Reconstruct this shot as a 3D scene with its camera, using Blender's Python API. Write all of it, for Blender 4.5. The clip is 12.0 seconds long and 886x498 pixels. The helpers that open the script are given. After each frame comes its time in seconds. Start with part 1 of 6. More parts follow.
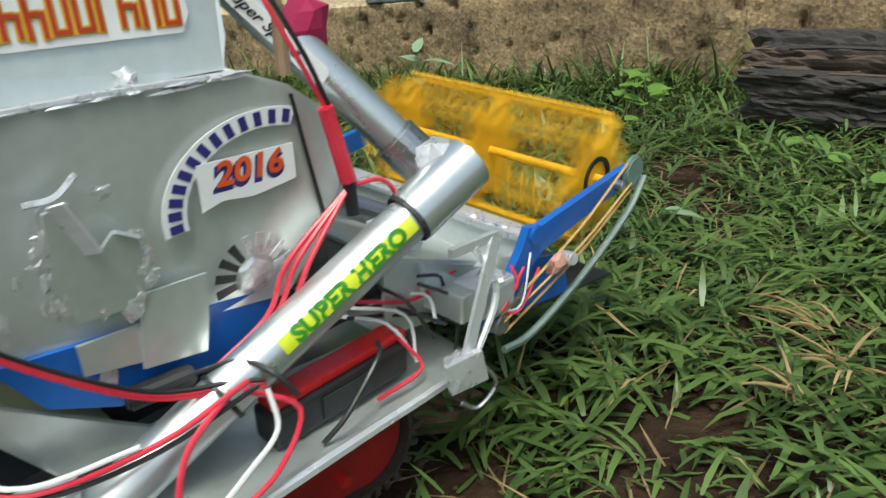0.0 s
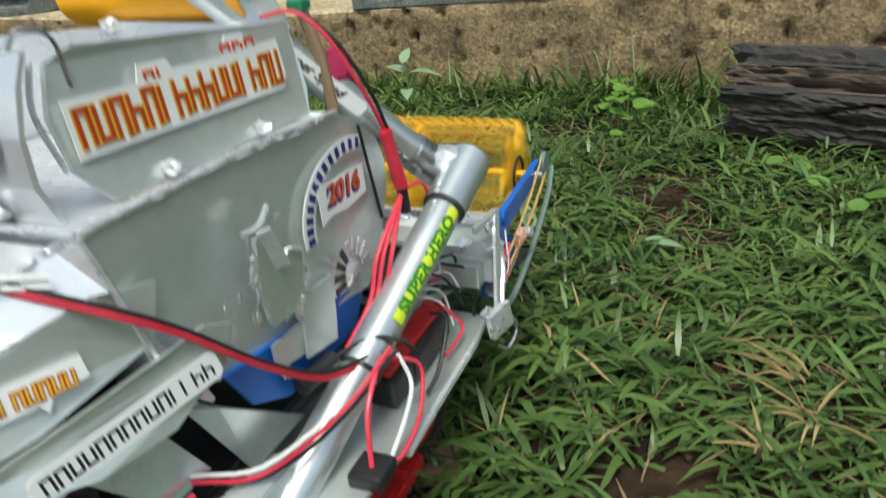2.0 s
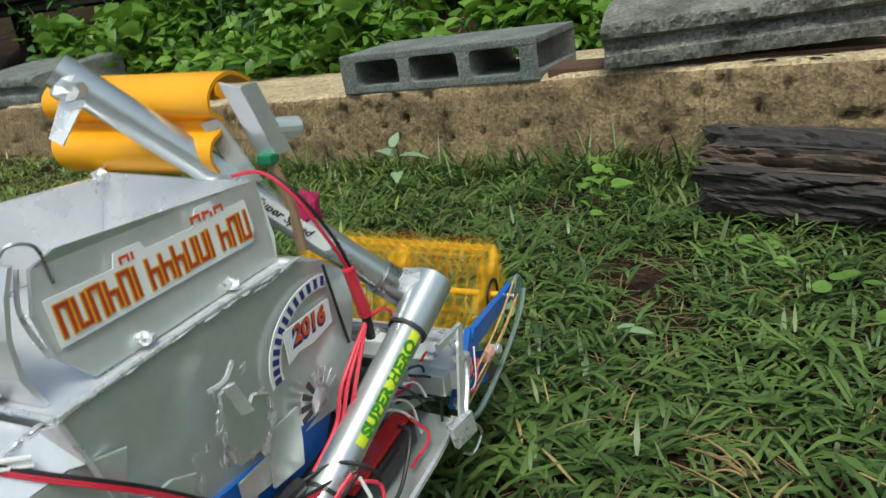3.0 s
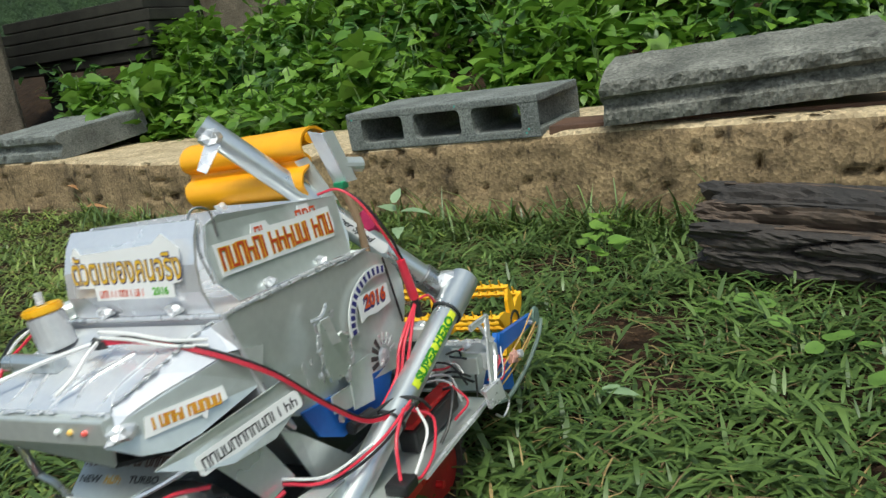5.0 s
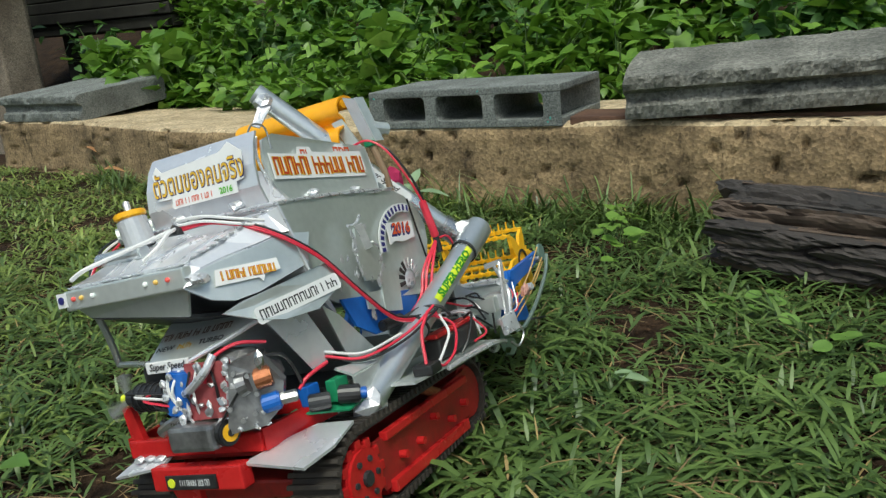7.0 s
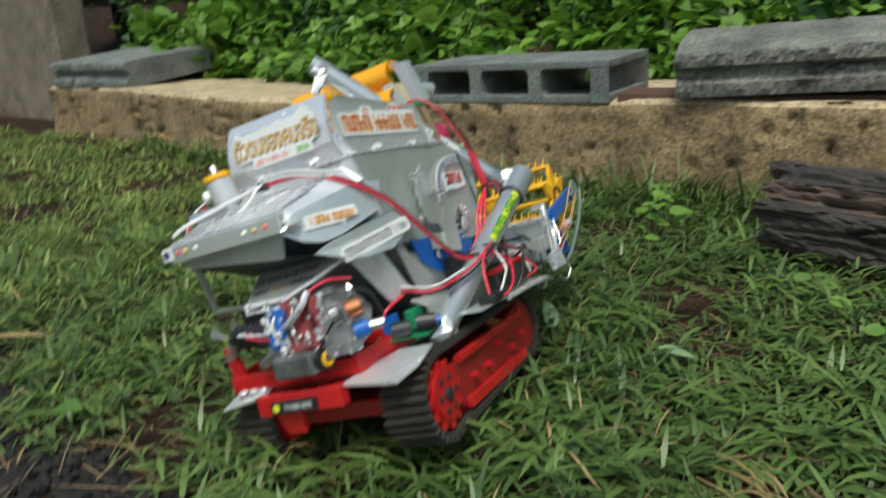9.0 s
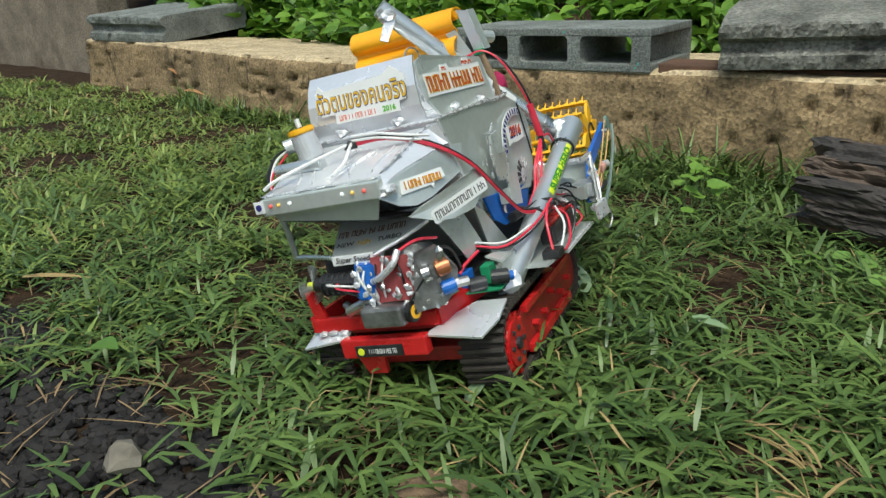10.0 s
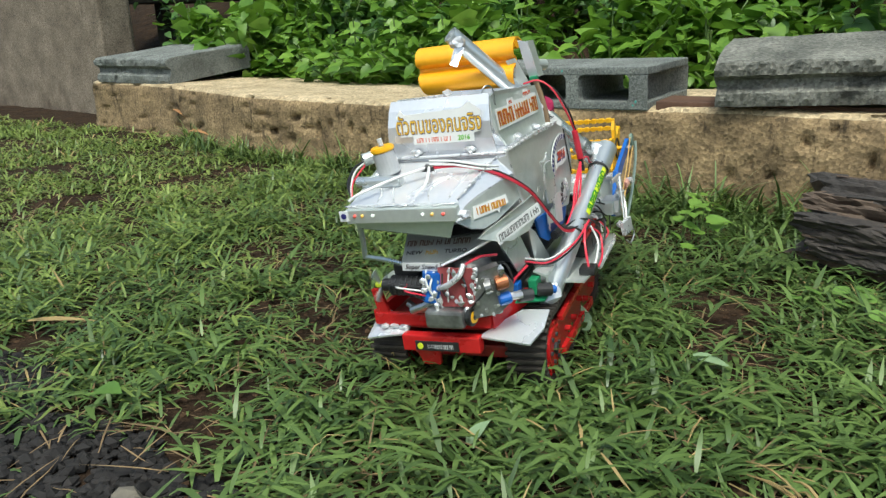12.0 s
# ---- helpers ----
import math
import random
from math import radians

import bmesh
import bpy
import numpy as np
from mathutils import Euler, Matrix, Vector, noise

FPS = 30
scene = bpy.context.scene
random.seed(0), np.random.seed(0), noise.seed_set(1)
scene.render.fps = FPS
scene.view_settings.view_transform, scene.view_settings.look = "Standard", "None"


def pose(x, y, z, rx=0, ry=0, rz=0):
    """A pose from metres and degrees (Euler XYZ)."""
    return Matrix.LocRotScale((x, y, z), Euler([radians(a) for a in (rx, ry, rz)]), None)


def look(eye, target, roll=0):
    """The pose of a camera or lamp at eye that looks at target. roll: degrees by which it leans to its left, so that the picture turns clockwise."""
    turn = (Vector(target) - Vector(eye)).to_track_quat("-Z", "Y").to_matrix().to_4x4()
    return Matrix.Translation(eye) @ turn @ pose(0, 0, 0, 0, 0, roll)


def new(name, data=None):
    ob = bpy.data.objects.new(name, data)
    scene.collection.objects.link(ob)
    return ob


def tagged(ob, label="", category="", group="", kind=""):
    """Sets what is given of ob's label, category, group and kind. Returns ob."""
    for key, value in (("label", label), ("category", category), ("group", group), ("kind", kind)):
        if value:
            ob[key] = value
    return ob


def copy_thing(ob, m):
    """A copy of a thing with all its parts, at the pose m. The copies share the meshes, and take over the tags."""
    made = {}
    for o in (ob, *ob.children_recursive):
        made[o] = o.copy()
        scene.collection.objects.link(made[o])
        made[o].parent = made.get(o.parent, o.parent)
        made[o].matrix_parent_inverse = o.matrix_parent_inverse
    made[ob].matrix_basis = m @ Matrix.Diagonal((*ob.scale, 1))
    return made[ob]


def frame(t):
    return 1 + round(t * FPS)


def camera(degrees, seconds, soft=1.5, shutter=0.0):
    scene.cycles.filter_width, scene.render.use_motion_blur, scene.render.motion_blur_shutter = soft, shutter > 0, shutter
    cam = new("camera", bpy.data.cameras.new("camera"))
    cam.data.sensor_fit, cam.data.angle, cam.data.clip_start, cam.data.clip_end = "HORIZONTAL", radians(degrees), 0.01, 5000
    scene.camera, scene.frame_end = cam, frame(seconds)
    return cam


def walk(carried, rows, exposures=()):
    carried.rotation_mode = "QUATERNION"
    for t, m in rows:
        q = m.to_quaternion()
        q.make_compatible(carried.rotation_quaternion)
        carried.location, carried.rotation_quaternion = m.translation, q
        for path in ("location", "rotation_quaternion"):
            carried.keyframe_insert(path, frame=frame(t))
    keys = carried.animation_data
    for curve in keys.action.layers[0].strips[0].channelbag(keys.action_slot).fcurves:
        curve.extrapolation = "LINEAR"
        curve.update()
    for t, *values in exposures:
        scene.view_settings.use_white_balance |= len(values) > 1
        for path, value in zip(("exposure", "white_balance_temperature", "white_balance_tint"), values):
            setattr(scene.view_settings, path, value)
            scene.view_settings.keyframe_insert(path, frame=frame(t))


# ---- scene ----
cam = camera(61.6, 12.0, 1.35, 0.5)
PATH = [
    (0, (0.799, -1.169, 0.241), (-0.133, 0.429, -0.518), -4.8),
    (0.5, (0.795, -1.172, 0.236), (-0.137, 0.408, -0.561), -4.5),
    (1, (0.799, -1.165, 0.229), (-0.106, 0.417, -0.595), -4.3),
    (1.5, (0.798, -1.164, 0.231), (-0.105, 0.426, -0.579), -3.3),
    (2, (0.805, -1.158, 0.285), (-0.107, 0.429, -0.522), -5.4),
    (2.5, (0.822, -1.164, 0.316), (-0.157, 0.427, -0.399), -5.3),
    (3, (0.841, -1.155, 0.328), (-0.108, 0.472, -0.344), -7.4),
    (3.2, (0.847, -1.159, 0.33), (-0.113, 0.473, -0.315), -8.1),
    (4.8, (0.874, -1.129, 0.325), (-0.129, 0.516, -0.213), -7.8),
    (5, (0.873, -1.132, 0.326), (-0.141, 0.509, -0.203), -7.6),
    (5.5, (0.872, -1.14, 0.325), (-0.132, 0.505, -0.209), -5.8),
    (6, (0.872, -1.151, 0.322), (-0.129, 0.496, -0.215), -4.1),
    (6.5, (0.868, -1.153, 0.326), (-0.16, 0.479, -0.204), -4.6),
    (7, (0.865, -1.161, 0.328), (-0.151, 0.466, -0.239), -4.2),
    (8.8, (0.857, -1.166, 0.322), (-0.208, 0.436, -0.225), -4.4),
    (9, (0.855, -1.171, 0.315), (-0.229, 0.396, -0.292), -2.9),
    (9.5, (0.848, -1.18, 0.301), (-0.268, 0.329, -0.391), -0.1),
    (10, (0.847, -1.179, 0.302), (-0.276, 0.332, -0.373), -0.9),
    (10.5, (0.846, -1.176, 0.302), (-0.275, 0.338, -0.37), -1.3),
    (11, (0.846, -1.176, 0.305), (-0.289, 0.337, -0.344), -1.4),
    (11.5, (0.851, -1.179, 0.31), (-0.294, 0.347, -0.291), -1.5),
    (12, (0.852, -1.18, 0.311), (-0.295, 0.348, -0.28), -1.6),
]
walk(cam, [(t, look(eye, target, roll)) for t, eye, target, roll in PATH], [(0.0, 0.44, 6480, -4), (1.8, 0.47, 6480, -4), (2.6, 0.21, 6480, -4), (4.8, 0.33, 6480, -4), (6.0, 0.18, 6480, -4), (9.0, 0.18, 6480, -4), (9.6, 0.27, 6480, -4), (10.5, 0.5, 6480, -4), (12.0, 0.6, 6480, -4)])

# ---------------------------------------------------------------- light
world = bpy.data.worlds.new("overcast_sky")
scene.world = world
world.use_nodes = True
wn = world.node_tree.nodes
sky = wn.new("ShaderNodeTexSky")
sky.sky_type = "NISHITA"
sky.sun_disc = False
sky.sun_elevation, sky.sun_rotation = radians(62), radians(150)
sky.air_density, sky.dust_density, sky.ozone_density = 1.0, 4.0, 1.0
world.node_tree.links.new(sky.outputs[0], wn["Background"].inputs[0])
wn["Background"].inputs[1].default_value = 0.118
sun_data = bpy.data.lights.new("sun", "SUN")
sun_data.energy, sun_data.angle, sun_data.color = 1.75, radians(18), (1.0, 0.985, 0.96)
sun = new("sun", sun_data)
sun.matrix_world = look((0.6, -1.2, 3.0), (0, 0, 0))


# ---------------------------------------------------------------- materials
def mat(name, a, b=None, rough=0.6, metal=0.0, scale=40.0, fine=400.0, bump=0.2, depth=0.002, island=0.0, spec=0.5, rvar=0.15, thin=0.0):
    """A surface of two blended colours, broken up at two scales, with a fine relief."""
    m = bpy.data.materials.new(name)
    m.use_nodes = True
    n, l = m.node_tree.nodes, m.node_tree.links
    p = n["Principled BSDF"]
    b = b or tuple(c * 0.8 for c in a)
    co = n.new("ShaderNodeTexCoord")
    n1, n2 = n.new("ShaderNodeTexNoise"), n.new("ShaderNodeTexNoise")
    n1.inputs["Scale"].default_value, n1.inputs["Detail"].default_value = scale, 6
    n2.inputs["Scale"].default_value, n2.inputs["Detail"].default_value = fine, 3
    l.new(co.outputs["Object"], n1.inputs["Vector"])
    l.new(co.outputs["Object"], n2.inputs["Vector"])
    add = n.new("ShaderNodeMath")
    add.operation = "MULTIPLY_ADD"
    l.new(n2.outputs["Fac"], add.inputs[0])
    add.inputs[1].default_value = 0.35
    l.new(n1.outputs["Fac"], add.inputs[2])
    last = add
    if island:
        g = n.new("ShaderNodeNewGeometry")
        k = n.new("ShaderNodeMath")
        k.operation = "MULTIPLY_ADD"
        l.new(g.outputs["Random Per Island"], k.inputs[0])
        k.inputs[1].default_value = island
        l.new(add.outputs[0], k.inputs[2])
        last = k
    ramp = n.new("ShaderNodeMapRange")
    ramp.inputs["From Min"].default_value = 0.42
    ramp.inputs["From Max"].default_value = 0.95 + island
    l.new(last.outputs[0], ramp.inputs["Value"])
    mix = n.new("ShaderNodeMix")
    mix.data_type = "RGBA"
    mix.inputs["A"].default_value, mix.inputs["B"].default_value = (*a, 1), (*b, 1)
    l.new(ramp.outputs["Result"], mix.inputs["Factor"])
    l.new(mix.outputs["Result"], p.inputs["Base Color"])
    rr = n.new("ShaderNodeMapRange")
    rr.inputs["To Min"].default_value, rr.inputs["To Max"].default_value = max(rough - rvar, 0.02), min(rough + rvar, 1)
    l.new(n1.outputs["Fac"], rr.inputs["Value"])
    l.new(rr.outputs["Result"], p.inputs["Roughness"])
    p.inputs["Metallic"].default_value = metal
    p.inputs["Specular IOR Level"].default_value = spec
    if bump:
        bp = n.new("ShaderNodeBump")
        bp.inputs["Strength"].default_value, bp.inputs["Distance"].default_value = bump, depth
        l.new(add.outputs[0], bp.inputs["Height"])
        l.new(bp.outputs["Normal"], p.inputs["Normal"])
    if thin:
        # light that passes through a leaf
        tr, both = n.new("ShaderNodeBsdfTranslucent"), n.new("ShaderNodeMixShader")
        l.new(mix.outputs["Result"], tr.inputs["Color"])
        both.inputs[0].default_value = thin
        l.new(p.outputs[0], both.inputs[1])
        l.new(tr.outputs[0], both.inputs[2])
        l.new(both.outputs[0], n["Material Output"].inputs["Surface"])
    return m


def stone_mat(name, a, b, stain, pores=150.0, streak=(9, 9, 9), spread=0.62, depth=0.008):
    """Rough cast or earthen surface: two tones, sandy grains, open pores and dark stains."""
    m = mat(name, a, b, 0.93, 0, 13, 190, 1.0, depth)
    n, l = m.node_tree.nodes, m.node_tree.links
    p, bp = n["Principled BSDF"], n["Bump"]
    co = n["Texture Coordinate"]
    base = p.inputs["Base Color"].links[0].from_socket
    mp = n.new("ShaderNodeMapping")
    mp.inputs["Scale"].default_value = streak
    l.new(co.outputs["Object"], mp.inputs["Vector"])
    blot = n.new("ShaderNodeTexNoise")
    blot.inputs["Scale"].default_value, blot.inputs["Detail"].default_value, blot.inputs["Roughness"].default_value = 1.0, 7, 0.68
    l.new(mp.outputs["Vector"], blot.inputs["Vector"])
    lim = n.new("ShaderNodeMapRange")
    lim.inputs["From Min"].default_value, lim.inputs["From Max"].default_value = spread - 0.05, spread + 0.07
    l.new(blot.outputs["Fac"], lim.inputs["Value"])
    v = n.new("ShaderNodeTexVoronoi")
    v.inputs["Scale"].default_value = pores
    l.new(co.outputs["Object"], v.inputs["Vector"])
    grain = n.new("ShaderNodeMapRange")
    grain.inputs["To Min"].default_value, grain.inputs["To Max"].default_value = 0.5, 1.4
    l.new(v.outputs["Color"], grain.inputs["Value"])
    mul = n.new("ShaderNodeMix")
    mul.data_type, mul.blend_type = "RGBA", "MULTIPLY"
    mul.inputs["Factor"].default_value = 1.0
    l.new(base, mul.inputs["A"])
    l.new(grain.outputs["Result"], mul.inputs["B"])
    mix = n.new("ShaderNodeMix")
    mix.data_type = "RGBA"
    l.new(lim.outputs["Result"], mix.inputs["Factor"])
    l.new(mul.outputs["Result"], mix.inputs["A"])
    mix.inputs["B"].default_value = (*stain, 1)
    l.new(mix.outputs["Result"], p.inputs["Base Color"])
    b2 = n.new("ShaderNodeBump")
    b2.inputs["Strength"].default_value, b2.inputs["Distance"].default_value = 0.6, 0.0012
    l.new(v.outputs["Distance"], b2.inputs["Height"])
    l.new(bp.outputs["Normal"], b2.inputs["Normal"])
    l.new(b2.outputs["Normal"], p.inputs["Normal"])
    return m


M_SOIL = mat("soil", (0.01, 0.0065, 0.0045), (0.06, 0.036, 0.021), 0.95, 0, 22, 160, 1.0, 0.012, 0, 0.15)
M_GRASS = mat("grass_blades", (0.022, 0.053, 0.015), (0.17, 0.255, 0.066), 0.4, 0, 7, 90, 0.15, 0.001, 0.6, thin=0.12)
M_LAWN = mat("lawn_blades", (0.075, 0.13, 0.028), (0.33, 0.41, 0.1), 0.45, 0, 7, 90, 0.1, 0.001, 0.5, thin=0.22)
M_THATCH = mat("brown_runners", (0.11, 0.07, 0.035), (0.31, 0.21, 0.105), 0.8, 0, 30, 300, 0.2, 0.001, 0.4)
M_STRAW = mat("dry_straw", (0.24, 0.165, 0.065), (0.44, 0.32, 0.14), 0.7, 0, 30, 300, 0.2, 0.001, 0.4)
M_LEAF = mat("weed_leaves", (0.05, 0.14, 0.014), (0.235, 0.4, 0.05), 0.45, 0, 8, 60, 0.25, 0.002, 0.6, thin=0.3)
M_LEAF_DARK = mat("shade_leaves", (0.035, 0.095, 0.02), (0.12, 0.25, 0.05), 0.5, 0, 8, 60, 0.25, 0.002, 0.6, thin=0.3)
M_CLOVER = mat("round_leaves", (0.08, 0.18, 0.03), (0.2, 0.34, 0.07), 0.5, 0, 20, 120, 0.3, 0.001, 0.5, thin=0.25)
M_TENDER = mat("tender_leaves", (0.12, 0.25, 0.035), (0.27, 0.42, 0.08), 0.5, 0, 20, 120, 0.3, 0.001, 0.5, thin=0.3)
M_PALE = mat("pale_leaf", (0.17, 0.26, 0.13), (0.28, 0.37, 0.22), 0.55, 0, 30, 200, 0.3, 0.001)
M_DEAD = mat("dead_leaf", (0.28, 0.13, 0.05), (0.42, 0.22, 0.09), 0.7, 0, 40, 200, 0.4, 0.002)
M_STEM = mat("stems", (0.08, 0.15, 0.04), (0.16, 0.22, 0.07), 0.6, 0, 30)
M_BLOCK = stone_mat("concrete_block", (0.11, 0.118, 0.112), (0.25, 0.265, 0.25), (0.065, 0.068, 0.063), 420, (16, 16, 16), 0.62, 0.002)
M_BLOCK_OLD = stone_mat("weathered_block", (0.08, 0.081, 0.07), (0.27, 0.265, 0.232), (0.03, 0.031, 0.026), 240, (9, 14, 18), 0.62, 0.005)
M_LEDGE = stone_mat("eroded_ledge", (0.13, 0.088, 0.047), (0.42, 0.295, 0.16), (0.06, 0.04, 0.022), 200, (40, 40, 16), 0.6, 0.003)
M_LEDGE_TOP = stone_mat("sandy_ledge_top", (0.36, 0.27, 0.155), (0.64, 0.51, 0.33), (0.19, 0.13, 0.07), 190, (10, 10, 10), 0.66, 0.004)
M_LOG = mat("charred_log", (0.01, 0.0095, 0.01), (0.062, 0.05, 0.044), 0.75, 0, 9, 130, 1.0, 0.006)
M_LOGEND = mat("split_wood", (0.04, 0.028, 0.021), (0.15, 0.105, 0.078), 0.85, 0, 30, 160, 0.9, 0.004)
M_GRAVEL = mat("dark_gravel", (0.008, 0.0072, 0.007), (0.034, 0.03, 0.029), 0.8, 0, 60, 400, 0.5, 0.001, 0.6, 0.3)
M_STONE = mat("pale_stone", (0.09, 0.08, 0.065), (0.22, 0.195, 0.155), 0.85, 0, 40, 200, 0.6, 0.002)
M_WALL = stone_mat("stained_wall", (0.135, 0.105, 0.077), (0.29, 0.24, 0.185), (0.085, 0.062, 0.042), 300, (2.2, 2.2, 1.4), 0.55, 0.003)
# plank tone lowered to include the shade of the plants overhead
M_PLANK_SHADED = mat("shaded_old_planks", (0.016, 0.015, 0.012), (0.055, 0.052, 0.042), 0.85, 0, 12, 160, 0.6, 0.003)
M_BOARD = mat("brown_board", (0.07, 0.035, 0.022), (0.16, 0.085, 0.055), 0.8, 0, 14, 160, 0.5, 0.002)
M_HEDGE = mat("far_greenery", (0.015, 0.035, 0.012), (0.05, 0.1, 0.03), 0.9, 0, 5, 30, 1.0, 0.05)


# ---------------------------------------------------------------- mesh helpers
def mesh_of(bm, smooth=False):
    me = bpy.data.meshes.new("mesh")
    bm.normal_update()
    if smooth:
        for e in bm.edges:
            e.smooth = len(e.link_faces) != 2 or e.calc_face_angle(0.0) < 0.7
    bm.to_mesh(me)
    bm.free()
    if smooth:
        for f in me.polygons:
            f.use_smooth = True
    return me


def part(name, bm, material, parent, label="", smooth=False):
    me = bm if isinstance(bm, bpy.types.Mesh) else mesh_of(bm, smooth)
    if not me.materials:
        me.materials.append(material)
    ob = new(name, me)
    ob.parent = parent
    if label:
        tagged(ob, label)
    return ob


def thing(name, label, category, group="", kind="", m=None, bm=None, material=None, smooth=False):
    if bm is None:
        ob = new(name)
        ob.empty_display_size = 0.02
    else:
        ob = part(name, bm, material, None, "", smooth)
    if m is not None:
        ob.matrix_basis = m
    return tagged(ob, label, category, group, kind)


def box(x0, x1, y0, y1, z0, z1, bevel=0.0, bm=None):
    own = bmesh.new()
    bmesh.ops.create_cube(own, size=1)
    for v in own.verts:
        v.co = Vector(((x0 + x1) / 2 + v.co.x * (x1 - x0), (y0 + y1) / 2 + v.co.y * (y1 - y0), (z0 + z1) / 2 + v.co.z * (z1 - z0)))
    if bevel:
        bmesh.ops.bevel(own, geom=own.edges[:], offset=bevel, segments=2, affect="EDGES", profile=0.6)
    return merge(bm, own)


def merge(bm, own):
    if bm is None:
        return own
    me = bpy.data.meshes.new("tmp")
    own.to_mesh(me)
    own.free()
    bm.from_mesh(me)
    bpy.data.meshes.remove(me)
    return bm


def rod(p, q, r, r2=None, n=16, bevel=0.0, bm=None):
    """A capped round bar from p to q."""
    own = bmesh.new()
    p, q = Vector(p), Vector(q)
    d = q - p
    turn = d.to_track_quat("Z", "Y").to_matrix().to_4x4()
    bmesh.ops.create_cone(own, cap_ends=True, segments=n, radius1=r, radius2=r if r2 is None else r2, depth=d.length, matrix=Matrix.Translation((p + q) / 2) @ turn)
    if bevel:
        rim = [e for e in own.edges if any(len(f.verts) > 4 for f in e.link_faces)]
        bmesh.ops.bevel(own, geom=rim, offset=bevel, segments=2, affect="EDGES")
    return merge(bm, own)


def pipe(p, q, r, wall, n=20, bm=None):
    """An open tube with a wall."""
    own = bmesh.new()
    p, q = Vector(p), Vector(q)
    turn = (q - p).to_track_quat("Z", "Y").to_matrix()
    rings = []
    for c, rad in ((p, r), (q, r), (q, r - wall), (p, r - wall)):
        rings.append([own.verts.new(c + turn @ Vector((rad * math.cos(a), rad * math.sin(a), 0))) for a in [2 * math.pi * k / n for k in range(n)]])
    for i in range(4):
        u, v = rings[i], rings[(i + 1) % 4]
        for k in range(n):
            own.faces.new((u[k], u[(k + 1) % n], v[(k + 1) % n], v[k]))
    return merge(bm, own)


def curve_points(pts, steps=5):
    """Points on a smooth line through the given ones."""
    pts = [Vector(p) for p in pts]
    ext = [pts[0] * 2 - pts[1]] + pts + [pts[-1] * 2 - pts[-2]]
    out = []
    for i in range(1, len(ext) - 2):
        a, b, c, d = ext[i - 1], ext[i], ext[i + 1], ext[i + 2]
        for k in range(steps):
            t = k / steps
            out.append(0.5 * ((2 * b) + (c - a) * t + (2 * a - 5 * b + 4 * c - d) * t * t + (3 * b - a - 3 * c + d) * t**3))
    return out + [pts[-1]]


def cable(pts, r, n=7, steps=5, bm=None):
    own = bmesh.new()
    line = curve_points(pts, steps)
    rings, last = [], None
    for i, p in enumerate(line):
        d = (line[min(i + 1, len(line) - 1)] - line[max(i - 1, 0)]).normalized()
        u = d.cross(Vector((0.31, 0.17, 0.93))).normalized() if last is None else (last - d * last.dot(d)).normalized()
        last = u
        w = d.cross(u)
        rings.append([own.verts.new(p + r * (math.cos(a) * u + math.sin(a) * w)) for a in [2 * math.pi * k / n for k in range(n)]])
    for a, b in zip(rings, rings[1:]):
        for k in range(n):
            own.faces.new((a[k], a[(k + 1) % n], b[(k + 1) % n], b[k]))
    own.faces.new(rings[0][::-1])
    own.faces.new(rings[-1])
    return merge(bm, own)


def sheet(pts, thick=0.0015, bm=None):
    """A flat plate with the given outline in space and a thickness."""
    own = bmesh.new()
    pts = [Vector(p) for p in pts]
    c = sum(pts, Vector()) / len(pts)
    nrm = sum(((a - c).cross(b - c) for a, b in zip(pts, pts[1:] + pts[:1])), Vector()).normalized()
    top = [own.verts.new(p + nrm * thick / 2) for p in pts]
    low = [own.verts.new(p - nrm * thick / 2) for p in pts]
    own.faces.new(top)
    own.faces.new(low[::-1])
    for k in range(len(pts)):
        j = (k + 1) % len(pts)
        own.faces.new((top[k], low[k], low[j], top[j]))
    return merge(bm, own)


def blob(c, r, squash=(1, 1, 1), rough=0.25, seed=0, sub=2, bm=None):
    own = bmesh.new()
    bmesh.ops.create_icosphere(own, subdivisions=sub, radius=1)
    for v in own.verts:
        k = 1 + rough * noise.noise(v.co * 1.7 + Vector((seed * 7.3, seed * 3.1, 0)))
        v.co = Vector(c) + Vector((v.co.x * squash[0], v.co.y * squash[1], v.co.z * squash[2])) * r * k
    return merge(bm, own)


def writing(body, height, m, align="CENTER", shear=0.0, bold=0.0, squeeze=1.0):
    """A mesh of letters that lie in the plane of the pose m, centred on it."""
    c = bpy.data.curves.new("letters", "FONT")
    c.body, c.size, c.align_x, c.align_y, c.shear, c.offset, c.extrude = body, height, align, "CENTER", shear, bold, 0.0
    c.resolution_u = 3
    ob = bpy.data.objects.new("letters", c)
    scene.collection.objects.link(ob)
    me = bpy.data.meshes.new_from_object(ob)
    bpy.data.objects.remove(ob)
    me.transform(m @ Matrix.Diagonal((squeeze, 1, 1, 1)))
    return me


def plane_pose(o, right, up):
    """A pose whose x runs along right and whose y runs nearest to up."""
    x = Vector(right).normalized()
    z = x.cross(Vector(up)).normalized()
    y = z.cross(x)
    return Matrix.Translation(o) @ Matrix((x, y, z)).transposed().to_4x4()


# ---------------------------------------------------------------- the ground
def ground_z(x, y):
    v = Vector((x, y, 0))
    return 0.008 * noise.noise(v * 6) + 0.004 * noise.noise(v * 19) - 0.004


